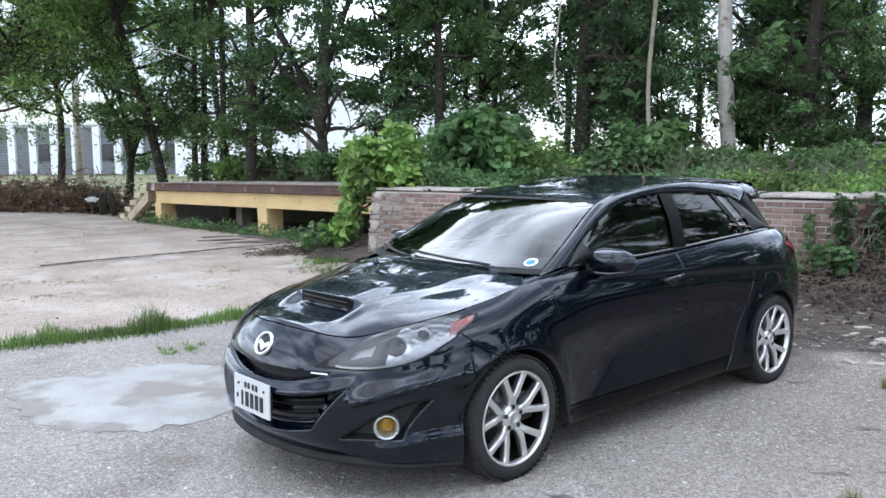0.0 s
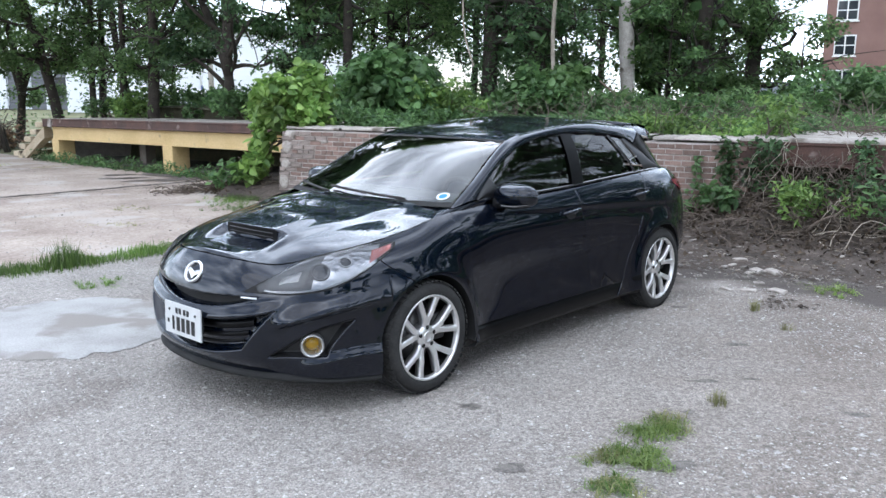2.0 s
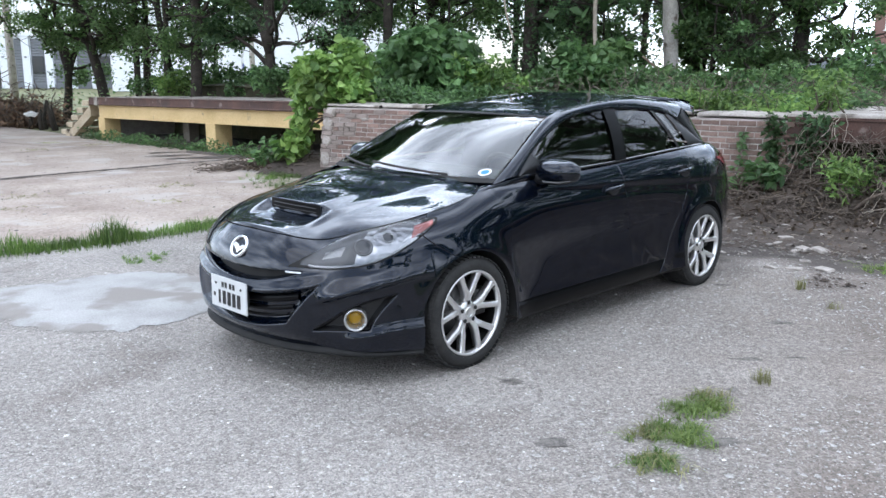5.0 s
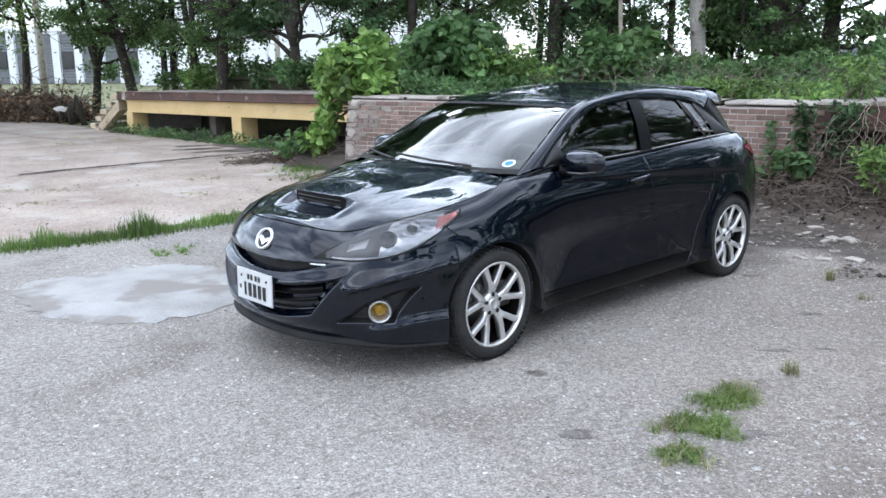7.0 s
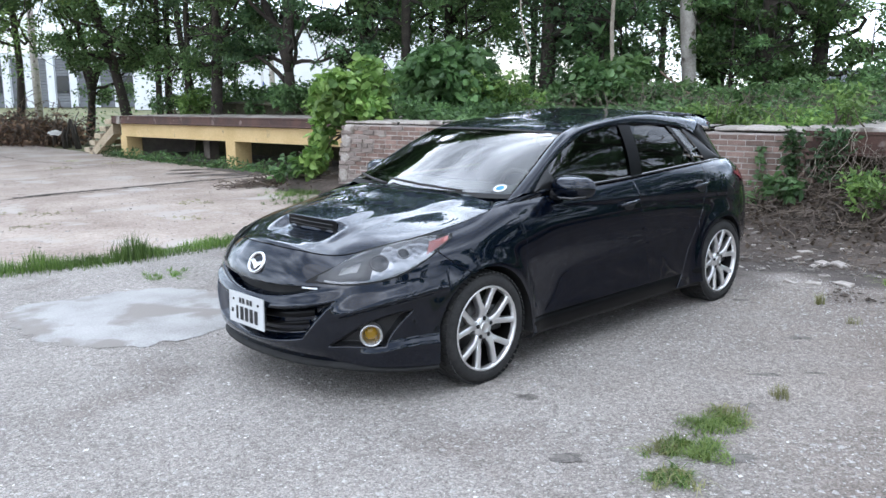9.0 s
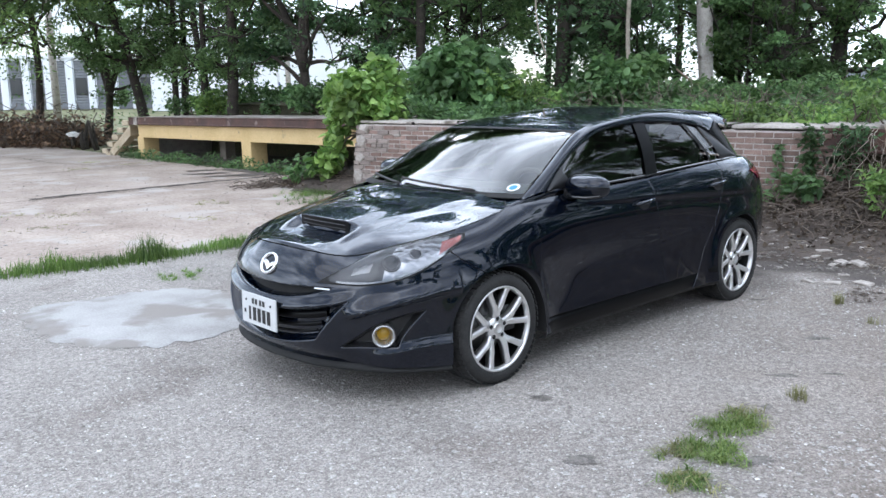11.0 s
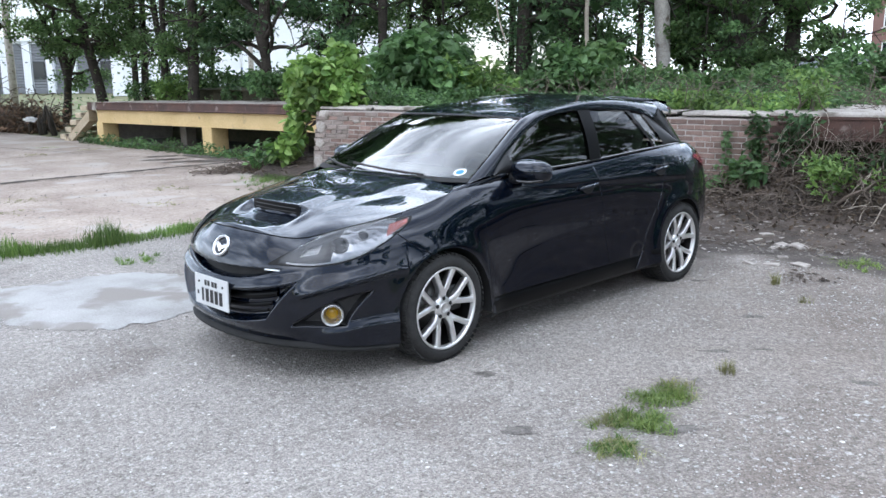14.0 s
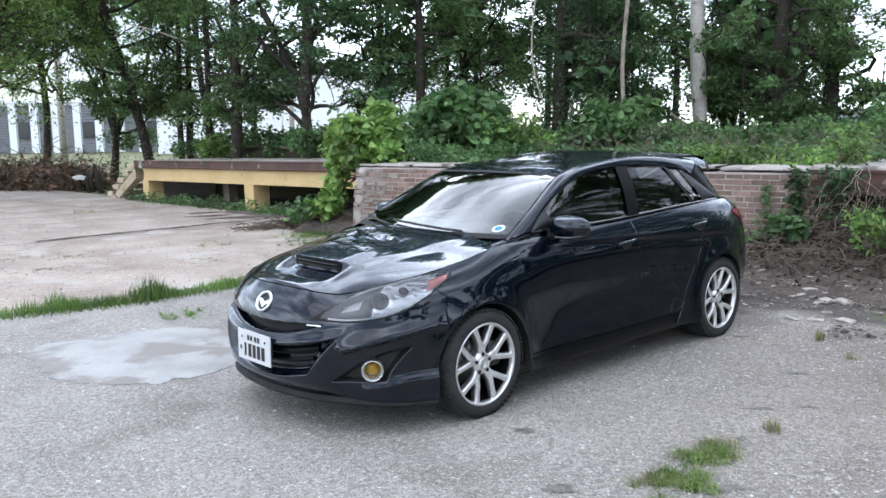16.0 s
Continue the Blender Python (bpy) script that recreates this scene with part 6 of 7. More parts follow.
tree(-12.9, -13.6, 1.1, 12.5, 0.14, 2.2, 3.0, 10000, 24, mat=M_LEAF, limbs=14, top=1.6)
tree(-10.9, -8.6, 1.2, 13.5, 0.20, 1.6, 3.0, 9500, 25, mat=M_LEAF_DARK, vines=3600, limbs=15, top=1.3, label="thick ivy-clad tree with dark foliage")
tree(-12.4, -8.3, 1.2, 14, 0.24, 1.5, 2.2, 6200, 26, mat=M_LEAF_DARK, vines=4600, limbs=13, top=1.0, label="thick ivy-clad tree with dark foliage")
tree(-16.4, -7.4, 1.2, 16.5, 0.23, 1.6, 2.8, 5600, 27, mat=M_LEAF_DARK, vines=3600, limbs=12, top=0.8, label="thick ivy-clad tree with dark foliage")
tree(-14.3, -5.0, 1.2, 14, 0.18, 0.4, 2.2, 6800, 28, mid=5.6, mat=M_LEAF, limbs=16, top=0.7, label="bushy tree leafy down to the undergrowth")
tree(-15.4, -4.3, 1.2, 9.5, 0.18, 0.2, 1.7, 8500, 31, mid=5.6, mat=M_LEAF, limbs=18, label="dense dark green tree leafy down to the ground")
tree(-17.0, -6.1, 1.2, 15, 0.20, 0.5, 2.1, 6000, 29, mid=5.6, top=0.6, mat=M_LEAF, limbs=14, label="bushy tree leafy down to the undergrowth")
tree(-19.5, -7.6, 1.2, 9.0, 0.18, 0.6, 1.3, 6000, 30, mid=4.8, mat=M_LEAF, limbs=11)
# a second rank behind
for k in range(4, 13):
    f = k / 12
    X = -9.0 - 15.5 * f + 1.2 * math.sin(k * 2.1)
    Y = -27.0 + 17.5 * f + 1.3 * math.cos(k * 1.7)
    tree(X - 3.0, Y - 1.0, 0.5, 13.5 + 2.2 * math.sin(k * 1.3), 0.14, 2.4 + 0.9 * math.sin(k * 2.7), 3.0, 3000, 40 + k, mat=M_LEAF_DARK if k % 2 else M_LEAF, limbs=12, leaf=(0.17, 0.105), clump=0.5, group="trees of the second rank", label="tall tree in the rank behind, sky showing through")

# saplings and young trees filling the gap below the crowns
for k, (px, py, hh) in enumerate(((-9.6, -13.8, 5.0), (-10.6, -11.0, 4.6), (-11.3, -6.9, 2.4), (-9.0, -19.4, 4.2), (-13.4, -5.35, 3.2), (-14.6, -6.0, 3.4))):
    tree(px, py, 0.9, hh, 0.045, 0.8, 1.2, 2200, 70 + k, mat=M_LEAF if k % 2 else M_LEAF_SHRUB, limbs=9, vines=100, clump=0.28, top=0.0, group="young trees", label="young leafy sapling below the tall trees")

# the bare standing trunk and the thin dead stems
bare = empty("bare_trunk", (-12.73, -5.95, 1.1))
tagged(bare, "tall bare pale dead trunk with peeling bark", "dead tree")
rng = np.random.default_rng(5)
pa = np.stack([np.linspace(0.02, 0.0, 16) + 0.03 * np.sin(np.linspace(0, 7, 16)), -np.linspace(0, 0.45, 16) + 0.02 * np.cos(np.linspace(0, 9, 16)), np.linspace(-0.2, 9.0, 16)], 1)
part("trunk", tube(pa, np.linspace(0.175, 0.12, 16) + 0.012 * rng.normal(size=16), 14), M_PALE_BARK, bare, smooth=True)
for (sx, sy, sz, sh, sr, sd, amp) in ((-10.28, -6.16, 1.1, 7.0, 0.045, 61, 0.16), (-8.12, -6.74, 2.2, 6.0, 0.016, 62, 0.22)):
    rng = np.random.default_rng(sd)
    o = empty("dead_stem", (sx, sy, sz))
    tagged(o, "thin bare hanging stem among the leaves", "stem")
    part("stem", tube(wander((0, 0, 0), (0.1, -0.1, sh), 18, amp, rng), sr, 7), M_VINE, o, smooth=True)


# ---- shrubs ----
def shrub(name, x, y, z0, rx, ry, h, n, mat, leaf, seed, label, broad=False, droop=0.35, lobes=9, category="shrub", dome=False, trail=()):
    """Leafy lobes on thin stems; dome: lobes set round a rounded heap; trail: further lobes (x, y, z, radius)."""
    rng = np.random.default_rng(seed)
    s = empty(name, (x, y, z0))
    tagged(s, label, category)
    cen = np.stack([rng.normal(size=lobes) * rx * 0.42, rng.normal(size=lobes) * ry * 0.42, rng.uniform(0.25, 0.85, lobes) * h], 1)
    rad = rng.uniform(0.30, 0.52, lobes) * min(rx, ry, h * 0.8)
    if dome:
        a, e = rng.uniform(0, 2 * math.pi, lobes), np.arcsin(rng.uniform(0.05, 1, lobes))
        cen = np.stack([np.cos(a) * np.cos(e) * rx, np.sin(a) * np.cos(e) * ry, (0.18 + 0.82 * np.sin(e)) * h], 1) * rng.uniform(0.5, 0.8, (lobes, 1))
        rad = rng.uniform(0.22, 0.40, lobes) * min(rx, ry)
    if trail:
        cen, rad = np.vstack([cen, [q[:3] for q in trail]]), np.concatenate([rad, [q[3] for q in trail]])
    k = rng.choice(len(rad), n, p=rad ** 2 / np.sum(rad ** 2))
    d = rng.normal(size=(n, 3))
    d /= np.linalg.norm(d, axis=1, keepdims=True)
    C = cen[k] + d * (rad[k] * rng.uniform(0.55, 1.08, n) ** 0.6)[:, None]
    C[:, 2] = np.where(C[:, 2] < -z0, -z0 + 0.03, C[:, 2]) if trail else np.abs(C[:, 2])
    part("foliage", leaf_cloud(C, leaf[0], leaf[1], rng, droop, broad, 0.55), mat, s)
    st = [tube(wander((rng.normal() * 0.08, rng.normal() * 0.08, -0.1), c, 7, 0.06, rng), np.linspace(0.02, 0.006, 7), 5) for c in cen]
    part("stem", join_geo(st), M_TWIG, s, smooth=True)
    return s


shrub("wild_vine_bush", -4.02, -7.04, 1.0, 0.84, 0.84, 1.28, 2900, M_LEAF_BRIGHT, (0.150, 0.140), 71, "big bright green bush of broad vine leaves over the wall", True, 0.55, 26, dome=True,
      trail=((0.30, -0.25, 0.42, 0.30), (0.40, -0.28, 0.15, 0.24), (0.46, -0.28, -0.10, 0.17), (0.50, -0.25, -0.30, 0.16), (0.60, -0.32, -0.46, 0.20), (0.66, -0.42, -0.54, 0.22)))
shrub("wall_shrub", -3.35, -7.75, 0.12, 0.34, 0.34, 0.42, 330, M_LEAF_SHRUB, (0.11, 0.085), 72, "leafy creeper shoots at the foot of the broken wall end", True, 0.4, 9)
shrub("broadleaf_shrub", -6.1, -6.9, 1.1, 1.05, 1.05, 1.62, 3600, M_LEAF_SHRUB, (0.19, 0.13), 73, "dense dark green broad-leaved shrub behind the wall", True, 0.7, 34, dome=True)
shrub("broadleaf_shrub", -7.6, -5.3, 1.1, 0.75, 0.75, 1.15, 1900, M_LEAF_SHRUB, (0.15, 0.10), 74, "green broad-leaved shrub behind the wall", True, 0.5, 20, dome=True)
shrub("broadleaf_shrub", -8.6, -4.9, 1.1, 0.7, 0.7, 1.35, 1500, M_LEAF, (0.17, 0.12), 96, "darker broad-leaved shrub among the undergrowth", True, 0.5, 18, dome=True)
shrub("low_shrub", -6.6, -5.9, 1.1, 0.8, 0.8, 0.7, 1100, M_LEAF_WEED, (0.12, 0.07), 75, "low fresh green shrub on the bank")
shrub("low_shrub", -8.6, -4.2, 1.1, 0.9, 0.9, 0.6, 1100, M_LEAF_SHRUB, (0.13, 0.07), 76, "low dark green shrub on the bank")
shrub("edge_shrub", -5.75, 0.05, 1.12, 0.34, 0.34, 0.55, 420, M_LEAF_WEED, (0.09, 0.045), 77, "spindly yellow-green shrub on the ledge")
shrub("hedge_shrub", -11.5, -0.9, 1.1, 1.6, 1.3, 0.95, 2800, M_LEAF_SHRUB, (0.13, 0.075), 78, "tangled green hedge shrub on the bank", lobes=14)
shrub("hedge_shrub", -12.6, 1.4, 1.1, 1.8, 1.5, 1.2, 3000, M_LEAF, (0.13, 0.075), 79, "tangled dark hedge shrub on the bank", lobes=14)
shrub("hedge_shrub", -11.2, -3.0, 1.1, 1.3, 1.2, 0.55, 1900, M_LEAF_SHRUB, (0.12, 0.07), 80, "low tangled green shrub on the bank", lobes=12)
shrub("hedge_shrub", -13.2, 3.4, 1.1, 1.8, 1.6, 1.9, 3000, M_LEAF_SHRUB, (0.13, 0.075), 81, "tangled green hedge shrub on the bank", lobes=14)
shrub("dock_shrub", -6.9, -12.2, 1.0, 1.2, 0.9, 0.75, 1500, M_LEAF_SHRUB, (0.13, 0.08), 82, "low shrub on the dock deck edge")
shrub("dock_shrub", -7.0, -14.4, 1.0, 1.0, 0.9, 0.65, 1200, M_LEAF_SHRUB, (0.13, 0.08), 83, "low shrub on the dock deck edge")
shrub("dock_shrub", -6.6, -16.4, 1.0, 1.1, 1.0, 0.7, 1500, M_LEAF_WEED, (0.11, 0.06), 89, "fresh green weeds on the dock deck", lobes=12)
shrub("dock_shrub", -6.7, -18.3, 1.0, 0.9, 1.0, 0.55, 1100, M_LEAF_SHRUB, (0.11, 0.06), 95, "low green weeds on the dock deck", lobes=12)
shrub("dock_shrub", -6.2, -10.3, 1.05, 0.9, 0.8, 0.7, 1100, M_LEAF_WEED, (0.13, 0.08), 84, "low shrub on the dock deck edge")
shrub("wall_shrub", -4.75, 0.85, 0.32, 0.45, 0.5, 0.42, 520, M_LEAF_WEED, (0.10, 0.035), 85, "fresh green leafy shrub among dead vines below the ledge")
shrub("wall_shrub", -4.78, -0.28, 0.22, 0.30, 0.30, 0.40, 150, M_LEAF_SHRUB, (0.13, 0.065), 86, "dark leafy weed against the brick wall", True)
shrub("wall_shrub", -5.15, 1.75, 0.30, 0.5, 0.5, 0.5, 300, M_LEAF_SHRUB, (0.10, 0.05), 87, "green creeper clump below the ledge")
shrub("wall_shrub", -5.6, 3.2, 0.3, 0.8, 0.9, 0.8, 600, M_LEAF_SHRUB, (0.10, 0.05), 88, "green creeper clump below the ledge")


# ---- weeds over the bank ----
def weed_cover(name, X0, X1, Y0, Y1, n, hmin, hmax, mat, leaf, seed, label):
    rng = np.random.default_rng(seed)
    X, Y = rng.uniform(X0, X1, n), Y0 + (Y1 - Y0) * rng.uniform(0, 1, n) ** 1.4
    den = np.array([noise.noise((a * 0.8, b * 0.8, seed)) for a, b in zip(X, Y)])
    keep = den + rng.uniform(-0.5, 0.5, n) > -0.25
    X, Y, den = X[keep], Y[keep], den[keep]
    hgt = (hmin + (hmax - hmin) * np.clip(den + 0.45, 0, 1)) * rng.uniform(0.05, 1, len(X))
    C = np.array([wall_point(a, b, bank_height(a, b) - 0.04 + c) for a, b, c in zip(X, Y, hgt)])
    ob = part(name, leaf_cloud(C, leaf[0], leaf[1], rng, 0.1, False, 0.35), mat)
    return tagged(ob, label, "weeds", kind="stuff")


weed_cover("weeds", 0.4, 4.6, 0.55, 7, 12000, 0.08, 0.40, M_LEAF_SHRUB, (0.11, 0.055), 90, "low green weeds covering the bank")
weed_cover("weeds", 4.4, 7.2, 0.75, 3.2, 5200, 0.08, 0.36, M_LEAF_WEED, (0.11, 0.045), 91, "fresh light green weeds along the ledge")
weed_cover("weeds", 3.2, 7.4, 1.2, 4.2, 5200, 0.08, 0.42, M_LEAF_SHRUB, (0.10, 0.05), 96, "dark green weeds on the bank behind the wall")
weed_cover("weeds", 7.2, 15, 2.6, 9, 11000, 0.06, 0.45, M_LEAF_SHRUB, (0.10, 0.05), 92, "low green weeds covering the bank")
weed_cover("weeds", -2, 12, 5, 13, 16000, 0.10, 0.65, M_LEAF, (0.14, 0.08), 93, "undergrowth below the trees")
weed_cover("weeds", -9.5, -0.5, 5.4, 10, 9000, 0.10, 0.60, M_LEAF_SHRUB, (0.14, 0.08), 94, "undergrowth behind the dock")


# ---- grass ----
def blades(name, roots, hgt, wid, seed, mat, label, category="grass", bend=0.5):
    """Bent grass blades at the given roots."""
    rng = np.random.default_rng(seed)
    R = np.asarray(roots, float)
    n = len(R)
    H = (hgt * rng.uniform(0.45, 1.15, n) if np.ndim(hgt) == 0 else np.asarray(hgt) * rng.uniform(0.5, 1.1, n))[:, None]
    a = rng.uniform(0, 2 * math.pi, n)
    d = np.stack([np.cos(a), np.sin(a), np.zeros(n)], 1)
    s = np.stack([-np.sin(a), np.cos(a), np.zeros(n)], 1) * wid
    k = rng.uniform(0.1, bend, n)[:, None]
    up = np.array([0, 0, 1.0])
    m1 = R + up * H * 0.55 + d * H * k * 0.35
    tip = R + up * H * (1 - 0.35 * k) + d * H * k
    V = np.stack([R - s, R + s, m1 + s * 0.75, m1 - s * 0.75, tip + s * 0.1, tip - s * 0.1], 1)
    b = np.arange(n)[:, None] * 6
    F = np.vstack([b + [0, 1, 2, 3], b + [3, 2, 4, 5]])
    return tagged(part(name, (V.reshape(-1, 3), F), mat), label, category, kind="stuff")


rng = np.random.default_rng(100)
n = 15000
gx = rng.uniform(-3.2, 9.0, n)
gy = -4.02 + 0.10 * np.sin(gx * 1.7) + rng.normal(size=n) * 0.11 + np.array([0.10 * noise.noise((a * 1.3, 6.6, 0)) for a in gx])
gh = 0.075 + np.array([0.075 * noise.noise((a * 2.1, 3.3, 0)) + 0.045 * noise.noise((a * 9, 1.1, 0)) for a in gx]) + 0.16 * np.exp(-((gx - 1.17) / 0.16) ** 2) + 0.08 * np.exp(-((gx - 2.0) / 0.12) ** 2)
blades("grass_strip", np.stack([gx, gy, np.zeros(n)], 1), np.maximum(gh * 1.2, 0.025), 0.0034, 101, M_GRASS, "strip of green grass between gravel and concrete")


def tuft(x, y, r, n, h, seed, mat, label, bend=2.4, wid=0.003):
    """A clump of blades fanning out from a few crowns."""
    rng = np.random.default_rng(seed)
    k = max(4, n // 12)
    cen = rng.normal(size=(k, 2)) * r
    p = np.zeros((n, 3))
    p[:, :2] = cen[rng.integers(0, k, n)] + rng.normal(size=(n, 2)) * 0.014 + (x, y)
    p[:, 2] = -0.004
    return blades("grass_tuft", p, h, wid, seed, mat, label, bend=bend)


tuft(0.88, 2.09, 0.050, 300, 0.055, 110, M_TUFT, "low green grass tuft growing in the gravel")
tuft(1.04, 2.06, 0.055, 320, 0.058, 115, M_TUFT, "low green grass tuft growing in the gravel")
tuft(1.33, 2.13, 0.075, 560, 0.062, 111, M_TUFT, "low green grass tuft growing in the gravel")
tuft(1.66, 2.21, 0.055, 150, 0.052, 112, M_DRY_GRASS, "thin yellowing grass tuft in the gravel")
tuft(1.65, 2.23, 0.048, 190, 0.050, 132, M_GRASS, "thin green grass tuft in the gravel")
tuft(0.83, 2.06, 0.040, 130, 0.060, 133, M_DRY_GRASS, "yellowing blades at the edge of a grass tuft")
tuft(1.40, 2.06, 0.050, 120, 0.055, 134, M_DRY_GRASS, "yellowing blades at the edge of a grass tuft")
tuft(0.39, 2.13, 0.018, 110, 0.085, 113, M_DRY_GRASS, "thin upright dry weed in the gravel", 0.7, 0.0016)
tuft(-1.74, 1.47, 0.02, 90, 0.12, 114, M_DRY_GRASS, "thin upright dry weed in the gravel", 0.7, 0.0018)
tuft(-1.34, 1.85, 0.02, 40, 0.07, 119, M_DRY_GRASS, "thin upright dry weed in the gravel", 0.7, 0.0016)
tuft(1.33, -2.95, 0.12, 200, 0.06, 116, M_GRASS, "sparse green weeds at the edge of the cement")
tuft(-2.9, -7.1, 0.25, 700, 0.12, 117, M_GRASS, "green grass at the foot of the wall end")
tuft(-2.4, -6.3, 0.22, 500, 0.10, 118, M_GRASS, "green grass at the foot of the wall end")
for k, (x, y) in enumerate(((-0.4, -6.0), (1.29, -6.63), (0.74, -7.65), (1.25, -8.1), (-1.2, -7.3), (2.6, -9.5), (-3.3, -14.9), (-2.8, -16.2), (-1.9, -14.6))):
    tuft(x, y, 0.16, 260, 0.045, 120 + k, M_DRY_GRASS, "sparse dry weed in a crack of the concrete")
tuft(-2.90, 1.71, 0.10, 240, 0.07, 131, M_TUFT, "small fresh green weed on the trodden earth")
# weeds along the dock's foot
rng = np.random.default_rng(130)
n = 2700
yy = rng.uniform(-17.2, -8.2, n)
p = np.stack([-4.08 + rng.normal(size=n) * 0.10 - 0.045 * (yy + 16.5), yy, rng.uniform(0, 1, n) ** 1.6 * (0.16 + 0.13 * np.sin(yy * 2.3) ** 2)], 1)
ob = part("dock_weeds", leaf_cloud(p, 0.09, 0.035, rng, 0.0), M_LEAF_SHRUB)
tagged(ob, "leafy green weeds along the foot of the dock", "weeds", kind="stuff")


# ---- vines, roots and litter against the ledge ----
rng = np.random.default_rng(140)


def vine(top, bot, r, amp=0.085, mat=M_VINE, n=22):
    path = wander(top, bot, n, amp, rng) + rng.normal(size=(n, 3)) * 0.006
    path[:, 1] = np.minimum(path[:, 1], -0.055)
    P = [wall_point(*q) for q in path]
    P = [Vector((q.x, q.y, max(q.z, mound(q.x, q.y) + 0.012))) for q in P]
    o = part("hanging_vine", tube(P, np.linspace(r, r * 0.7, n), 6), mat, smooth=True)
    tagged(o, "pale bare vine stem hanging over the ledge" if mat is M_VINE else "thin brown vine stem hanging below the ledge", "vine", "vines over the ledge")


for k in range(34):
    X = rng.uniform(6.7, 12.5)
    vine((X, rng.uniform(-0.10, -0.04), rng.uniform(1.05, 1.18) if k % 5 == 0 else rng.uniform(0.6, 0.9)), (X + rng.normal() * 0.5, rng.uniform(-0.75, -0.10), rng.uniform(0.25, 0.45)), 0.0022 + 0.0035 * rng.uniform() ** 2, 0.085, M_VINE if k % 3 == 0 else M_TWIG)
# the thick pale bundles over the channel and their loops on the earth
for top, bot, r, count in (((7.22, -0.06, 1.13), (7.06, -0.30, 0.46), 0.0085, 3), ((6.98, -0.06, 1.06), (6.62, -0.36, 0.44), 0.0075, 3), ((7.20, -0.06, 1.08), (6.92, -0.20, 0.70), 0.007, 1),
                           ((7.85, -0.50, 0.58), (7.62, -0.86, 0.22), 0.008, 3), ((7.62, -0.86, 0.20), (8.42, -0.82, 0.26), 0.009, 1), ((8.45, -0.12, 0.92), (8.36, -0.50, 0.40), 0.006, 3),
                           ((7.80, -0.06, 1.15), (7.88, -0.09, 1.02), 0.008, 1), ((6.35, -0.55, 0.28), (6.05, -0.75, 0.16), 0.008, 2), ((9.7, -0.08, 1.12), (9.5, -0.5, 0.40), 0.008, 3)):
    for k in range(count):
        vine(tuple(np.array(top) + np.array([0.05, 0.0, 0.02]) * k), tuple(np.array(bot) + np.array([0.09, -0.04, 0.0]) * k), r * (0.62 - 0.09 * k), 0.035 if count > 1 else 0.06)
for k in range(6):
    X = rng.uniform(6.2, 11.5)
    a = (X, rng.uniform(-1.0, -0.7), rng.uniform(0.10, 0.2))
    b = (X + rng.uniform(0.4, 1.0), rng.uniform(-1.0, -0.5), rng.uniform(0.12, 0.35))
    P = [wall_point(*c) for c in wander(a, b, 14, 0.12, rng)]
    P = [Vector((q.x, q.y, max(q.z, mound(q.x, q.y) + 0.010))) for q in P]
    o = part("root", tube(P, rng.uniform(0.0035, 0.0065), 6), M_VINE, smooth=True)
    tagged(o, "pale twisted root lying on the earth", "root", "roots on the earth")


def sticks(name, n, place, length, rad, seed, mat, label, category="dead branches", flat=0.25):
    rng = np.random.default_rng(seed)
    geo = []
    for i in range(n):
        c = np.array(place(rng))
        d = rng.normal(size=3)
        d[2] *= flat
        d *= length * rng.uniform(0.3, 1.0) / np.linalg.norm(d)
        geo.append(tube(wander(c - d / 2, c + d / 2, 5, 0.06 * length, rng), np.linspace(rad, rad * 0.4, 5) * rng.uniform(0.5, 1.3), 5))
    return tagged(part(name, join_geo(geo), mat, smooth=True), label, category, kind="stuff")


def litter_place(rng):
    X, Y = rng.uniform(5.9, 9.8), -rng.uniform(0.05, 1.1)
    p = wall_point(X, Y, 0)
    return p.x, p.y, mound(p.x, p.y) + rng.uniform(0, 0.16)


sticks("twig_litter", 420, litter_place, 0.55, 0.007, 150, M_TWIG, "tangle of dead twigs and creepers along the wall foot")


def band_place(rng):
    X, Y = rng.uniform(5.2, 9.6), -rng.uniform(0.6, 2.5)
    p = wall_point(X, Y, 0)
    return p.x, p.y, mound(p.x, p.y) * float(smooth_step(0.0, 0.9, Y + 2.75)) + 0.008


sticks("fine_litter", 620, band_place, 0.16, 0.0035, 159, M_TWIG, "short dead twigs scattered over the trodden earth", flat=0.08)
sticks("pale_litter", 150, band_place, 0.14, 0.004, 160, M_VINE, "short pale twigs scattered over the trodden earth", flat=0.08)


def wall_tangle(rng):
    p = wall_point(rng.uniform(6.9, 10.5), -rng.uniform(0.02, 0.35), rng.uniform(0.35, 0.95))
    return p.x, p.y, p.z


sticks("creeper_tangle", 620, wall_tangle, 0.5, 0.006, 151, M_TWIG, "tangle of thin dead creepers below the ledge", "creepers", 1.0)
rng = np.random.default_rng(152)
COLUMNS = ((6.95, 0.09, 0.60, 1.18, 200), (7.08, 0.08, 0.85, 1.2, 130), (7.40, 0.20, 0.28, 0.62, 220), (7.85, 0.20, 0.28, 0.75, 240), (8.06, 0.06, 0.75, 1.20, 170), (8.30, 0.20, 0.28, 0.80, 280), (9.3, 0.30, 0.28, 0.85, 420), (9.9, 0.10, 0.6, 1.2, 260), (10.8, 0.4, 0.28, 0.9, 400), (12.2, 0.5, 0.28, 0.9, 400))
C = [wall_point(X + rng.normal() * w, -abs(rng.normal()) * 0.13 - 0.05, rng.uniform(lo, hi)) for X, w, lo, hi, n in COLUMNS for _ in range(n)]
tagged(part("creeper_leaves", leaf_cloud(np.array(C), 0.075, 0.05, rng, 0.5), M_LEAF_DARK), "green creeper leaves over the ledge", "creeper", kind="stuff")
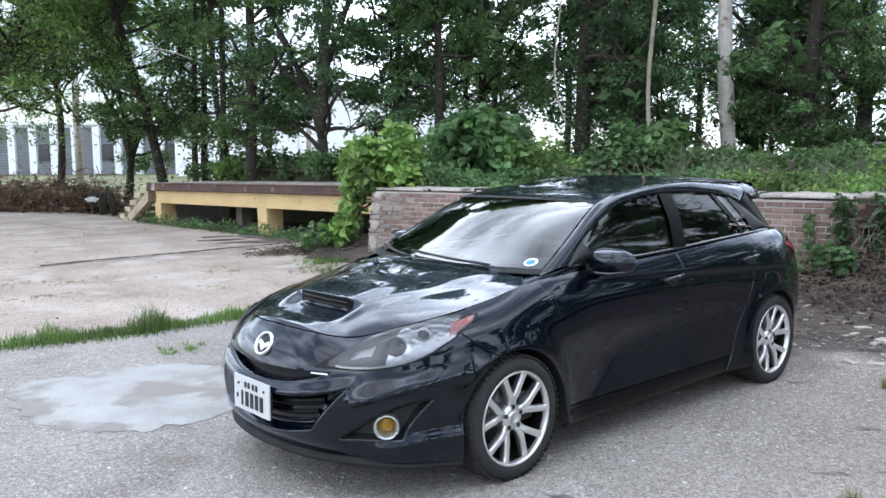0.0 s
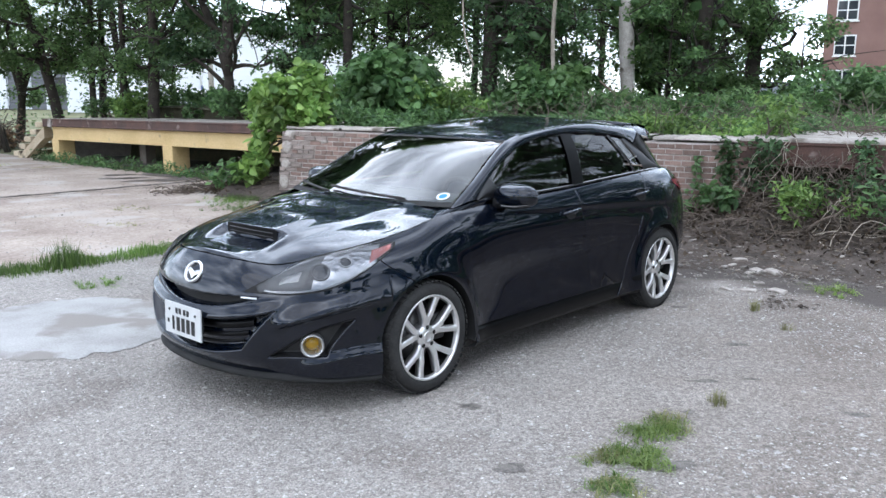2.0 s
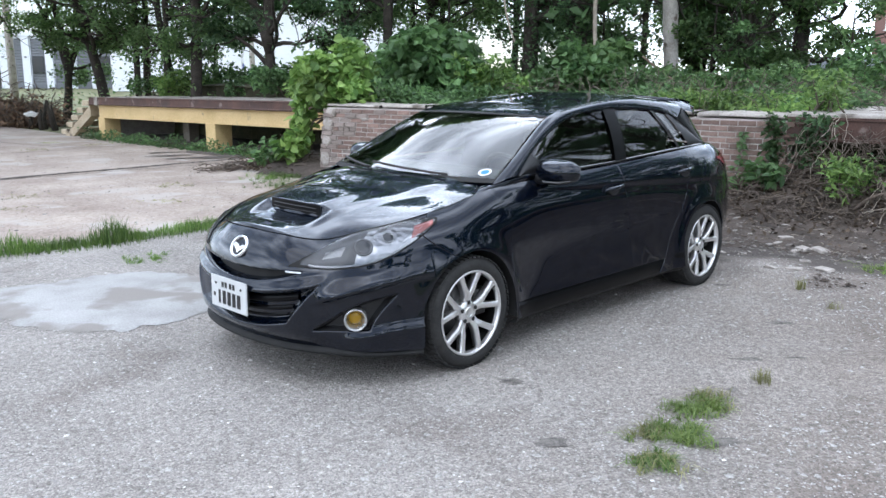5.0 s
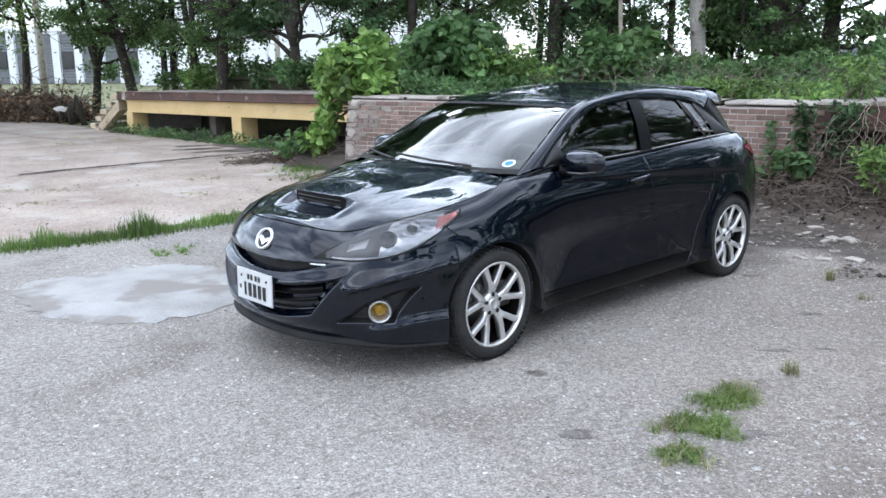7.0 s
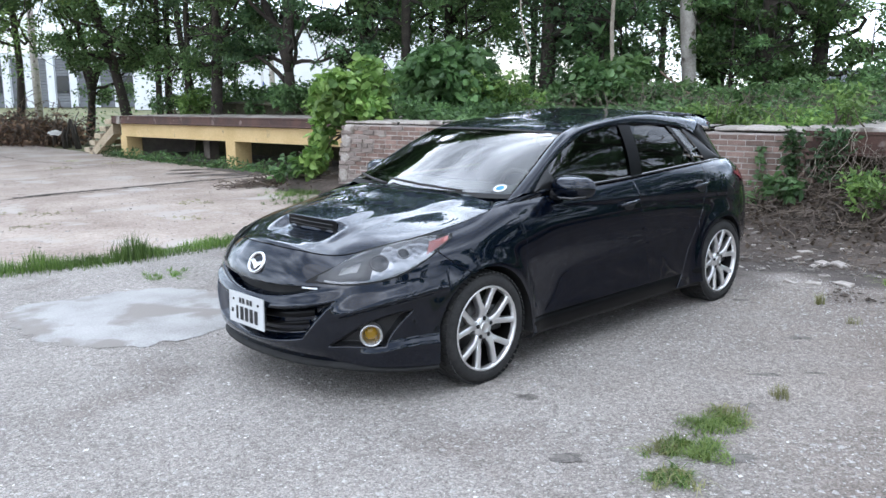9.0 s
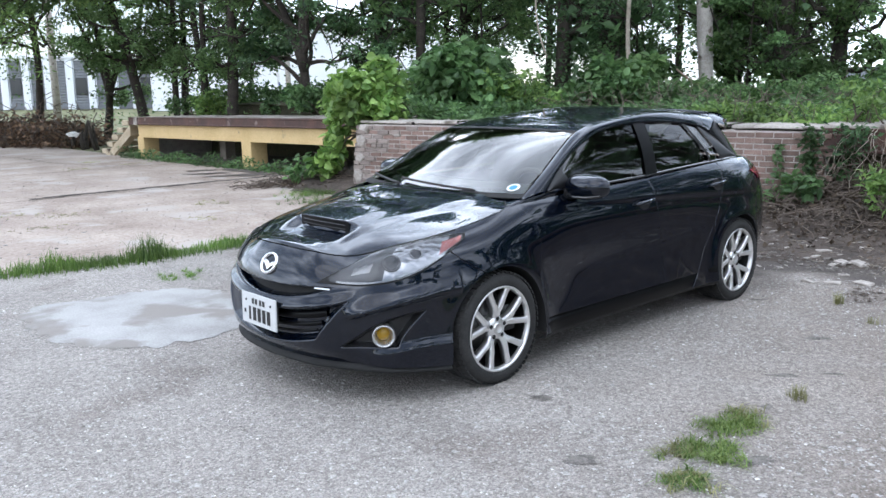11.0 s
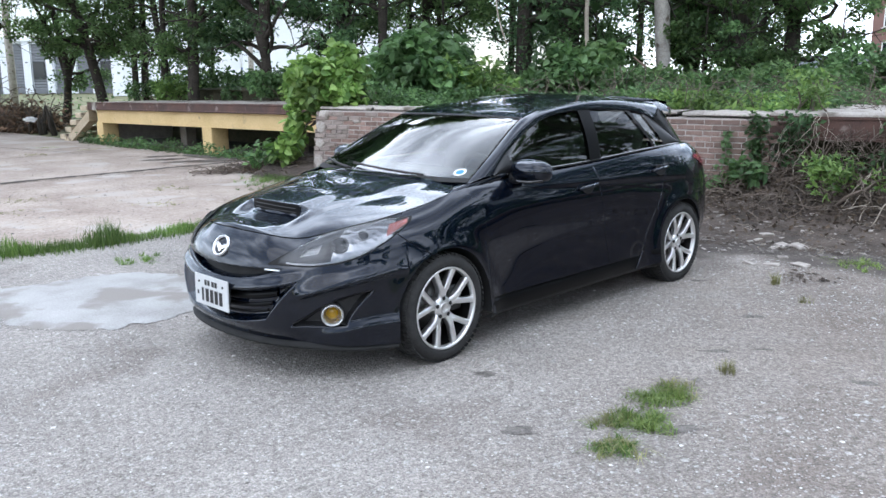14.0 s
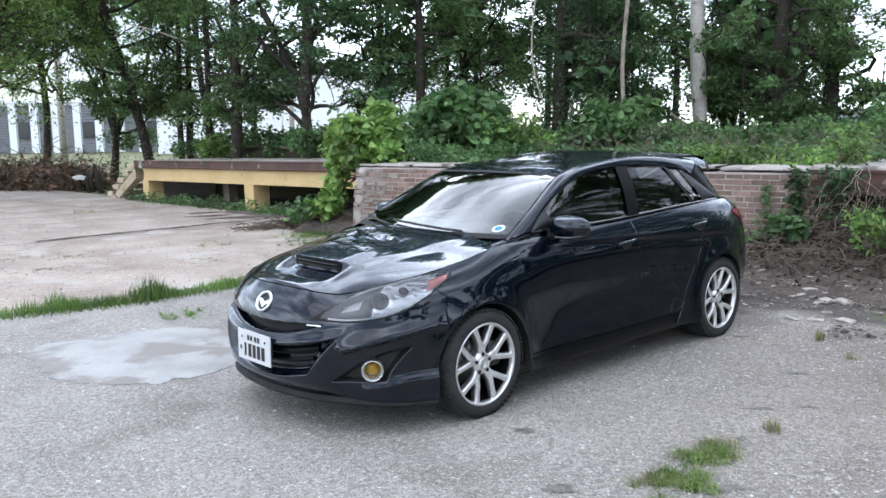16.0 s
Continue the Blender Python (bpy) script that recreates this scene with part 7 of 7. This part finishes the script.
COLUMNS = ((6.58, 0.05, 0.50, 1.16, 260), (6.24, 0.02, 0.55, 0.95, 50), (6.55, 0.17, 0.24, 0.55, 320), (6.30, 0.12, 0.22, 0.42, 160))
C = [wall_point(X + rng.normal() * w, -abs(rng.normal()) * 0.06 - 0.03, rng.uniform(lo, hi)) for X, w, lo, hi, n in COLUMNS for _ in range(n)]
tagged(part("creeper_leaves", leaf_cloud(np.array(C), 0.075, 0.052, rng, 0.5), M_LEAF_SHRUB), "green creeper climbing the brick wall", "creeper", kind="stuff")
C = []
for _ in range(3800):
    p = wall_point(rng.uniform(4.8, 9.8), -abs(rng.normal()) * 0.62 - 0.1, 0)
    C.append((p.x, p.y, mound(p.x, p.y) + rng.uniform(0, 0.05)))
tagged(part("dead_leaves", leaf_cloud(C, 0.062, 0.04, rng, 0.0, up=0.6), M_DEAD_LEAF), "brown dead leaves on the earth bank", "leaves", kind="stuff")


def deck_place(rng):
    p = wall_point(rng.uniform(8, 14), rng.uniform(1.4, 3.2), 1.2)
    return p.x, p.y, p.z + rng.uniform(0, 0.06)


sticks("deck_twigs", 160, deck_place, 0.9, 0.010, 153, M_TWIG, "dead sticks lying on the concrete ledge", flat=0.08)


def corner_place(rng):
    if rng.uniform() < 0.5:
        return -2.95 + rng.normal() * 0.28, -8.50 + rng.normal() * 0.12, 0.03 + abs(rng.normal()) * 0.05
    return -3.60 + rng.normal() * 0.16, -7.6 + rng.normal() * 0.36, 0.03 + abs(rng.normal()) * 0.16


sticks("corner_twigs", 210, corner_place, 0.55, 0.009, 154, M_TWIG, "dead twigs heaped on the concrete by the wall end", flat=0.12)


rng = np.random.default_rng(157)
C = [(-3.4 + rng.normal() * 0.24, -7.9 + rng.normal() * 0.42, 0.03 + abs(rng.normal()) * 0.05) for _ in range(650)]
tagged(part("dead_leaves", leaf_cloud(C, 0.07, 0.045, rng, 0.0, up=0.7), M_DEAD_LEAF), "brown dead leaves heaped by the wall end", "leaves", kind="stuff")


def weed_stem_place(rng):
    X, Y = rng.uniform(2.5, 15), rng.uniform(0.7, 4.2)
    p = wall_point(X, Y, bank_height(X, Y) + rng.uniform(0.05, 0.4))
    return p.x, p.y, p.z


sticks("dry_stems", 650, weed_stem_place, 0.75, 0.006, 158, M_TWIG, "dry brown stems standing among the weeds", "dead stems", 1.3)


def pile_place(rng):
    t = rng.uniform(-0.3, 1)
    h = abs(rng.normal()) * 0.42
    return -2.9 - 2.2 * t + rng.normal() * 0.5, -26.1 + 3.3 * t + rng.normal() * 0.5, min(1.35, h)


sticks("brush_pile", 1400, pile_place, 1.1, 0.014, 155, M_TWIG, "large heap of dead brown branches at the edge of the lot", flat=0.6)
rng = np.random.default_rng(156)
C = np.array([pile_place(rng) for _ in range(9000)]) * np.array([1, 1, 0.85])
tagged(part("dead_leaves", leaf_cloud(C, 0.16, 0.09, rng, 0.2), M_BROWN_LEAF), "brown withered leaves in the branch heap", "leaves", kind="stuff")
for k in range(6):
    o = empty("stump", (-4.75 + 0.16 * math.cos(k * 2.2), -22.3 + 0.28 * k, 0.0))
    tagged(o, "short jagged dark broken stump", "stump")
    part("wood", tube([(0, 0, -0.05), (0.02 * k, 0.05, 0.3), (0.08 * k - 0.2, 0.12, 0.55 + 0.14 * (k % 3))], [0.075, 0.06, 0.025], 9), M_BARK, o, smooth=True)



def crumpled_bag(x, y, z, size, seed):
    """A sagging crumpled sheet of thin plastic."""
    a, b = np.meshgrid(np.linspace(0, 2 * math.pi, 40, endpoint=False), np.linspace(0.06, math.pi - 0.06, 22), indexing="ij")
    r = np.array([[1 + 0.55 * noise.noise((math.cos(p) * math.sin(q) * 2.2 + seed, math.sin(p) * math.sin(q) * 2.2, math.cos(q) * 2.2)) + 0.30 * noise.noise((math.cos(p) * math.sin(q) * 6, math.sin(p) * math.sin(q) * 6 + seed, math.cos(q) * 6)) for q in b[0]] for p in a[:, 0]])
    P = np.stack([1.3 * r * np.cos(a) * np.sin(b), 0.8 * r * np.sin(a) * np.sin(b), 0.55 * r * np.cos(b)], -1) * size
    o = part("plastic_bag", grid(P.transpose(1, 0, 2), True), M_FRAME)
    o.location = (x, y, z)
    tagged(o, "crumpled white plastic bag caught in the brush pile", "bag")


crumpled_bag(-3.84, -20.04, 0.50, 0.12, 3.3)


def fallen_branch(pts, r0, r1, mat, label, side=()):
    """A bent bare branch; side: (fraction, end) of its broken side twigs."""
    base = Vector(pts[0])
    o = empty("fallen_branch", base)
    tagged(o, label, "branch")
    Q = np.array(pts) - np.array(base)
    tt = np.linspace(0, len(Q) - 1, 24)
    path = np.stack([np.interp(tt, range(len(Q)), Q[:, c]) for c in range(3)], 1)
    path += np.random.default_rng(len(label)).normal(size=path.shape) * r0 * 0.25
    part("limb", tube(path, np.linspace(r0, r1, 24), 8), mat, o, smooth=True)
    for f, e in side:
        a = path[int(f * 23)]
        part("twig", tube([a, (a + np.array(e) - np.array(base)) / 2 + 0.02, np.array(e) - np.array(base)], [r1, r1 * 0.8, r1 * 0.4], 6), mat, o, smooth=True)


fallen_branch([(-4.51, -18.07, 4.56), (-4.9, -17.9, 4.50), (-5.39, -17.69, 4.35), (-5.9, -17.45, 4.15), (-6.30, -17.24, 4.01), (-6.75, -17.0, 3.70)], 0.012, 0.022, M_PALE_BARK, "long thin pale dead branch hung up in the tree crowns", ((0.3, (-4.7, -18.0, 4.15)),))
fallen_branch([(-7.10, -7.55, 1.16), (-7.34, -7.31, 1.22), (-7.58, -7.06, 1.26)], 0.035, 0.024, M_PALE_BARK, "short pale log lying on the leafy bank")
fallen_branch([(-10.05, -5.10, 1.95), (-9.88, -4.73, 1.76), (-9.63, -4.17, 1.50), (-9.5, -3.8, 1.30)], 0.018, 0.034, M_BROWN_BARK, "brown broken branch leaning among the weeds", ((0.6, (-9.55, -4.5, 1.72)),))

# trees on the near side of the lot, seen mirrored in the paint and glass
for k in range(13):
    a = radians(-30 + 16 * k)
    d = (30 if k < 6 else 19) + 3 * math.sin(k * 2.3)
    tree(2 + d * math.cos(a), 3 + d * math.sin(a), 0.0, (4.5 if k < 6 else 12.5) + 1.0 * math.sin(k * 1.9), 0.2, 0.9, 3.2, 1500 if k < 6 else 2900, 200 + k, mat=M_LEAF_DARK, leaf=(0.24, 0.15), limbs=10, group="trees across the lot", label="full dark tree at the far side of the lot")

    # hedge added out of view, closing the mirrored horizon so the doors stay dark
    if k > 5:
        d -= 2.5
        a += 0.14
        shrub("hedge_shrub", 2 + d * math.cos(a), 3 + d * math.sin(a), 0.0, 2.9, 2.9, 3.4 + 0.5 * math.sin(k), 1700, M_LEAF_DARK, (0.30, 0.20), 230 + k, "dense dark hedge added out of view for the door reflections", lobes=22, dome=True)

# hedge further along the bank, added out of view to darken the doors' reflections
for k, (px, py) in enumerate(((-11.6, 5.6), (-12.8, 7.4), (-14.2, 9.2), (-12.2, 9.6), (-15.0, 11.6), (-16.2, 7.2))):
    shrub("hedge_shrub", px, py, 1.0, 1.9, 1.9, 2.3 + 0.3 * (k % 3), 2300, M_LEAF_DARK, (0.20, 0.13), 270 + k, "tangled dark hedge shrub added out of view along the bank", lobes=16, dome=True)

# trees further along the bank, mirrored in the side windows
for k, (px, py, hh) in enumerate(((-13.2, 6.6, 11.0), (-15.2, 9.6, 13.0), (-17.5, 6.8, 13.5), (-13.0, 12.6, 13.0), (-17.5, 13.0, 14.5))):
    tree(px, py, 1.1, hh, 0.16, 1.2, 3.0, 2300, 260 + k, mat=M_LEAF_DARK, leaf=(0.21, 0.135), limbs=22, clump=0.45, top=0.35, vines=0, mid=10.0, group="trees along the bank", label="leafy dark tree further along the bank")

# ==== small pieces: bricks, gravel, stones ====


def brick_mesh(L, H, D, seed, mat=None):
    rng = random.Random(seed)
    bm = bmesh.new()
    bmesh.ops.create_cube(bm, size=1)
    for v in bm.verts:
        v.co = Vector((v.co.x * L * (1 + rng.uniform(-0.02, 0.02)), v.co.y * D + rng.uniform(-0.003, 0.003), v.co.z * H * (1 + rng.uniform(-0.04, 0.04))))
    front = [e for e in bm.edges if all(v.co.y < 0 for v in e.verts)]
    bmesh.ops.bevel(bm, geom=front, offset=0.006, segments=1, affect="EDGES")
    me = bpy.data.meshes.new("brick")
    bm.to_mesh(me)
    bm.free()
    me.materials.append(mat or M_BRICK)
    return me


STRETCH = [brick_mesh(0.202, 0.058, 0.07, k) for k in range(6)]
HALF = [brick_mesh(0.099, 0.058, 0.07, 20 + k) for k in range(3)]
GREY = [brick_mesh(0.200, 0.060, 0.085, 40 + k, M_BRICK_GREY) for k in range(4)]
GREY_HALF = [brick_mesh(0.098, 0.060, 0.085, 50 + k, M_BRICK_GREY) for k in range(3)]
rng = random.Random(8)
COURSE, made, rest = 0.0685, 0, []
for row in range(17):
    z = 0.012 + row * COURSE
    if z > 1.08:
        break
    header = row % 6 == 5
    step = 0.108 if header else 0.210
    X = -0.16 + 0.0095 * row + 0.030 * noise.noise((row * 1.7, 0, 0))
    first = row % 2 == 1 and not header
    while X < 6.68:
        lone = X < 2.3 or X > 5.3
        c = (X + step / 2, 0.012 + rng.uniform(-0.004, 0.004) * (3 if X < 0.4 else 1), z)
        worn = X < 0.10 or (X < 0.42 and rng.random() < 0.5) or (X < 2.2 and rng.random() < 0.12)
        me = rng.choice((GREY_HALF if worn else HALF) if header else (GREY if worn else STRETCH))
        if first:
            me, c, first = rng.choice(GREY_HALF), (X + 0.0525, c[1], z), False
            X += 0.1055 - step
        if lone and made < 300 and z > 0.12:
            o = new("brick", me)
            o.parent = wall
            o.location = c
            o.rotation_euler = (rng.uniform(-0.012, 0.012), rng.uniform(-0.008, 0.008), rng.uniform(-0.012, 0.012))
            made += 1
        else:
            rest.append((me, c))
        X += step
vs, fs, k = [], [], 0
for me, c in rest:
    co = np.zeros(len(me.vertices) * 3)
    me.vertices.foreach_get("co", co)
    vs.append(co.reshape(-1, 3) + np.array(c))
    for p in me.polygons:
        fs.append([i + k for i in p.vertices])
    k += len(me.vertices)
me = bpy.data.meshes.new("bricks")
me.from_pydata(np.vstack(vs).tolist(), [], fs)
me.materials.append(M_BRICK)
o = new("brickwork", me)
o.parent = wall
tagged(o, kind="stuff")

# end face bricks of the return
for row in range(15):
    for j in range(6):
        o = new("brick", rng.choice(GREY))
        o.parent = wall
        o.location = (0.10 + rng.uniform(-0.012, 0.012) + 0.004 * row, 0.16 + 0.21 * j + (0.1 if row % 2 else 0), 0.08 + row * COURSE)
        o.rotation_euler = (0, 0, -math.pi / 2)

# loose stones of the gravel
PEB = np.array([(1, 0, 0), (0, 1, 0), (-1, 0, 0), (0, -1, 0), (0, 0, 0.7), (0, 0, -0.5)], float)
PEB_F = np.array([(0, 1, 4), (1, 2, 4), (2, 3, 4), (3, 0, 4), (1, 0, 5), (2, 1, 5), (3, 2, 5), (0, 3, 5)])


def stones(name, P, size, seed, mat, label):
    rng = np.random.default_rng(seed)
    n = len(P)
    s = size * rng.lognormal(0, 0.45, n)
    a = rng.uniform(0, 2 * math.pi, n)
    V = PEB[None] * rng.uniform(0.6, 1.3, (n, 6, 1)) * s[:, None, None]
    c, q = np.cos(a)[:, None], np.sin(a)[:, None]
    V = np.stack([V[..., 0] * c - V[..., 1] * q, V[..., 0] * q + V[..., 1] * c, V[..., 2] * 0.6], -1) + np.asarray(P)[:, None]
    F = PEB_F[None] + (np.arange(n) * 6)[:, None, None]
    return tagged(part(name, (V.reshape(-1, 3), F.reshape(-1, 3)), mat), label, "gravel", kind="stuff")


rng = np.random.default_rng(300)
n = 62000
P = np.zeros((n, 3))
P[:, 0], P[:, 1] = rng.uniform(-2.6, 4.7, n), rng.uniform(-3.8, 4.3, n)
P = P[(np.abs(P[:, 1]) > 0.75) | (P[:, 0] > 1.9)]
stones("loose_gravel", P, 0.0055, 301, M_STONE, "fine loose grey gravel")
n = 2400
P = np.zeros((n, 3))
P[:, 0], P[:, 1] = rng.uniform(-2.8, 4.6, n), rng.uniform(-3.9, 4.2, n)
stones("pale_pebbles", P, 0.0055, 302, material("pale_pebble", (0.52, 0.50, 0.47), (0.78, 0.76, 0.73), 0.9, 20, 60, 0.2), "scattered pale pebbles")
for seed, n, size, mat, label in ((305, 2600, 0.007, M_ASPHALT, "dark grit scattered on the concrete apron"), (306, 1800, 0.008, M_STONE, "pale grit scattered on the concrete apron")):
    P = np.zeros((n, 3))
    P[:, 0], P[:, 1], P[:, 2] = rng.uniform(-4.0, 4.5, n), -4.3 - 12.5 * rng.uniform(0, 1, n) ** 1.3, 0.016
    stones("apron_grit", P, size, seed, mat, label)
n = 2600
P = np.zeros((n, 3))
P[:, 0], P[:, 1] = rng.uniform(-3.4, 4.4, n), rng.uniform(-3.7, 4.0, n)
stones("dark_crumbs", P, 0.0050, 304, M_ASPHALT, "scattered dark crumbs of earth and asphalt")
n = 45
P = np.array([(-2.10, 1.59, 0.012)]) + rng.normal(size=(n, 3)) * np.array([0.13, 0.16, 0.006])
stones("earth_clods", P, 0.013, 307, M_EARTH, "dark clods of earth on the gravel edge")
n = 3600
P = np.array([tuple(wall_point(x, -y, 0))[:2] + (0,) for x, y in zip(rng.uniform(4.5, 10.2, n), rng.uniform(0.4, 2.7, n))])
P[:, 2] = [mound(a, b) for a, b in P[:, :2]]
stones("rubble", P, 0.012, 303, material("rubble_stone", (0.09, 0.08, 0.072), (0.26, 0.235, 0.215), 0.95, 12, 60, 0.3), "small rubble on the dark earth")


# worn-through spots where old dark asphalt shows in the gravel


def worn_spot(x, y, rx, ry, turn, seed, z=0.0, label="small worn spot of dark asphalt in the gravel", mat=M_ASPHALT):
    bm = bmesh.new()
    c = bm.verts.new((x, y, z + 0.009))
    rim = []
    for k in range(48):
        a = 2 * math.pi * k / 48
        r = 1 + 0.55 * noise.noise((math.cos(a) * 1.3, math.sin(a) * 1.3, seed)) + 0.28 * noise.noise((math.cos(a) * 5, math.sin(a) * 5, seed + 9))
        px, py = 0.8 * rx * r * math.cos(a), 0.8 * ry * r * math.sin(a)
        rim.append(bm.verts.new((x + px * math.cos(turn) - py * math.sin(turn), y + px * math.sin(turn) + py * math.cos(turn), z + 0.0015)))
    for k in range(48):
        bm.faces.new((c, rim[k], rim[(k + 1) % 48]))
    tagged(part("asphalt_spot", bm, mat, smooth=True), label, "asphalt", kind="structure")


# flat broken pieces of concrete on the earth
def concrete_chunk(x, y, s, rng):
    bm = bmesh.new()
    bmesh.ops.create_cube(bm, size=1)
    for v in bm.verts:
        v.co = Vector((v.co.x * s * 1.6 * rng.uniform(0.7, 1.2), v.co.y * s * rng.uniform(0.7, 1.2), v.co.z * min(s * 0.35, 0.035) * rng.uniform(0.6, 1.2)))
    bmesh.ops.bevel(bm, geom=bm.edges[:], offset=s * 0.08, segments=1, affect="EDGES")
    o = part("concrete_chunk", bm, M_SLAB)
    Y = (WALL_M.inverted() @ Vector((x, y, 0))).y
    o.location = (x, y, mound(x, y) * float(smooth_step(0.0, 0.9, Y + 2.75)) + 0.006)
    o.rotation_euler = (rng.uniform(-0.15, 0.15), rng.uniform(-0.15, 0.15), rng.uniform(0, 3.1))
    tagged(o, "flat broken chunk of pale concrete on the earth", "rubble", "concrete chunks")


rng = random.Random(77)
for k in range(64):
    p = wall_point(rng.uniform(4.6, 9.6), -rng.uniform(0.7, 2.7), 0)
    concrete_chunk(p.x, p.y, rng.uniform(0.016, 0.075) * rng.uniform(0.5, 1), rng)
for x, y, size in ((-3.23, 1.06, 0.10), (-3.18, 0.92, 0.11), (-3.06, 0.90, 0.06), (-2.51, 1.37, 0.10), (-2.29, 1.01, 0.07), (-2.37, 1.17, 0.08), (-2.73, 1.12, 0.06), (-3.59, 0.58, 0.10), (-2.62, 0.59, 0.05)):
    concrete_chunk(x, y, size, rng)


for k, (x, y, rx, ry, tn) in enumerate(((0.10, 1.92, 0.16, 0.04, 2.3), (-0.12, 2.10, 0.10, 0.025, 2.2), (-1.43, 0.99, 0.10, 0.03, 2.2), (0.62, 2.07, 0.05, 0.035, 2.4), (1.78, 1.79, 0.10, 0.06, 2.3), (0.05, 2.72, 0.10, 0.045, 2.1), (-0.08, 2.98, 0.07, 0.045, 2.4), (1.34, 1.18, 0.08, 0.05, 2.2), (-0.75, 1.75, 0.12, 0.04, 2.3), (1.32, 2.30, 0.09, 0.04, 2.5), (0.60, 2.07, 0.035, 0.022, 2.4), (1.23, 2.34, 0.11, 0.045, 2.3), (0.98, 2.17, 0.05, 0.025, 2.3))):
    worn_spot(x, y, rx, ry, tn, 3.3 * k)


# dark damp silt washed over the apron before the dock
for k, (x, y, rx, ry, tn) in enumerate(((-4.15, -11.3, 0.30, 1.15, 0.12), (-3.45, -10.75, 0.75, 0.13, 2.9), (-3.35, -11.45, 0.55, 0.12, 2.8), (-3.6, -12.1, 0.45, 0.14, 2.8), (-3.9, -10.4, 0.50, 0.22, 2.9))):
    worn_spot(x, y, rx, ry, tn, 60 + 4.1 * k, 0.020, "dark damp silt on the concrete apron", M_SILT)

# open cracks wandering over the concrete apron
def crack_line(a, b, width, seed, amp=0.16):
    rng = np.random.default_rng(seed)
    n = 60
    path = wander((*a, 0), (*b, 0), n, amp, rng)
    path[:, :2] += rng.normal(size=(n, 2)) * 0.018
    d = np.gradient(path[:, :2], axis=0)
    d /= np.linalg.norm(d, axis=1, keepdims=True)
    w = width * rng.uniform(0.3, 1.2, n)[:, None]
    side = np.stack([-d[:, 1], d[:, 0]], 1) * w
    z = np.array([0.018 + wobble(x, y, 0.5, 0.008) for x, y in path[:, :2]])
    P = np.stack([np.column_stack([path[:, :2] - side, z]), np.column_stack([path[:, :2] + side, z])], 1)
    tagged(part("crack", grid(P), M_DIRT_VOID), "dark open crack in the concrete apron", "crack", kind="structure")


for k, (a, b, w) in enumerate((((-3.3, -12.6), (1.5, -12.2), 0.010), ((3.4, -8.8), (0.4, -9.5), 0.007), ((-2.6, -14.3), (-1.9, -20.0), 0.018), ((2.2, -14.1), (0.4, -9.7), 0.006))):
    crack_line(a, b, w, 401 + k)
crack_line((0.5, -9.72), (-4.2, -10.0), 0.075, 400, 0.04)
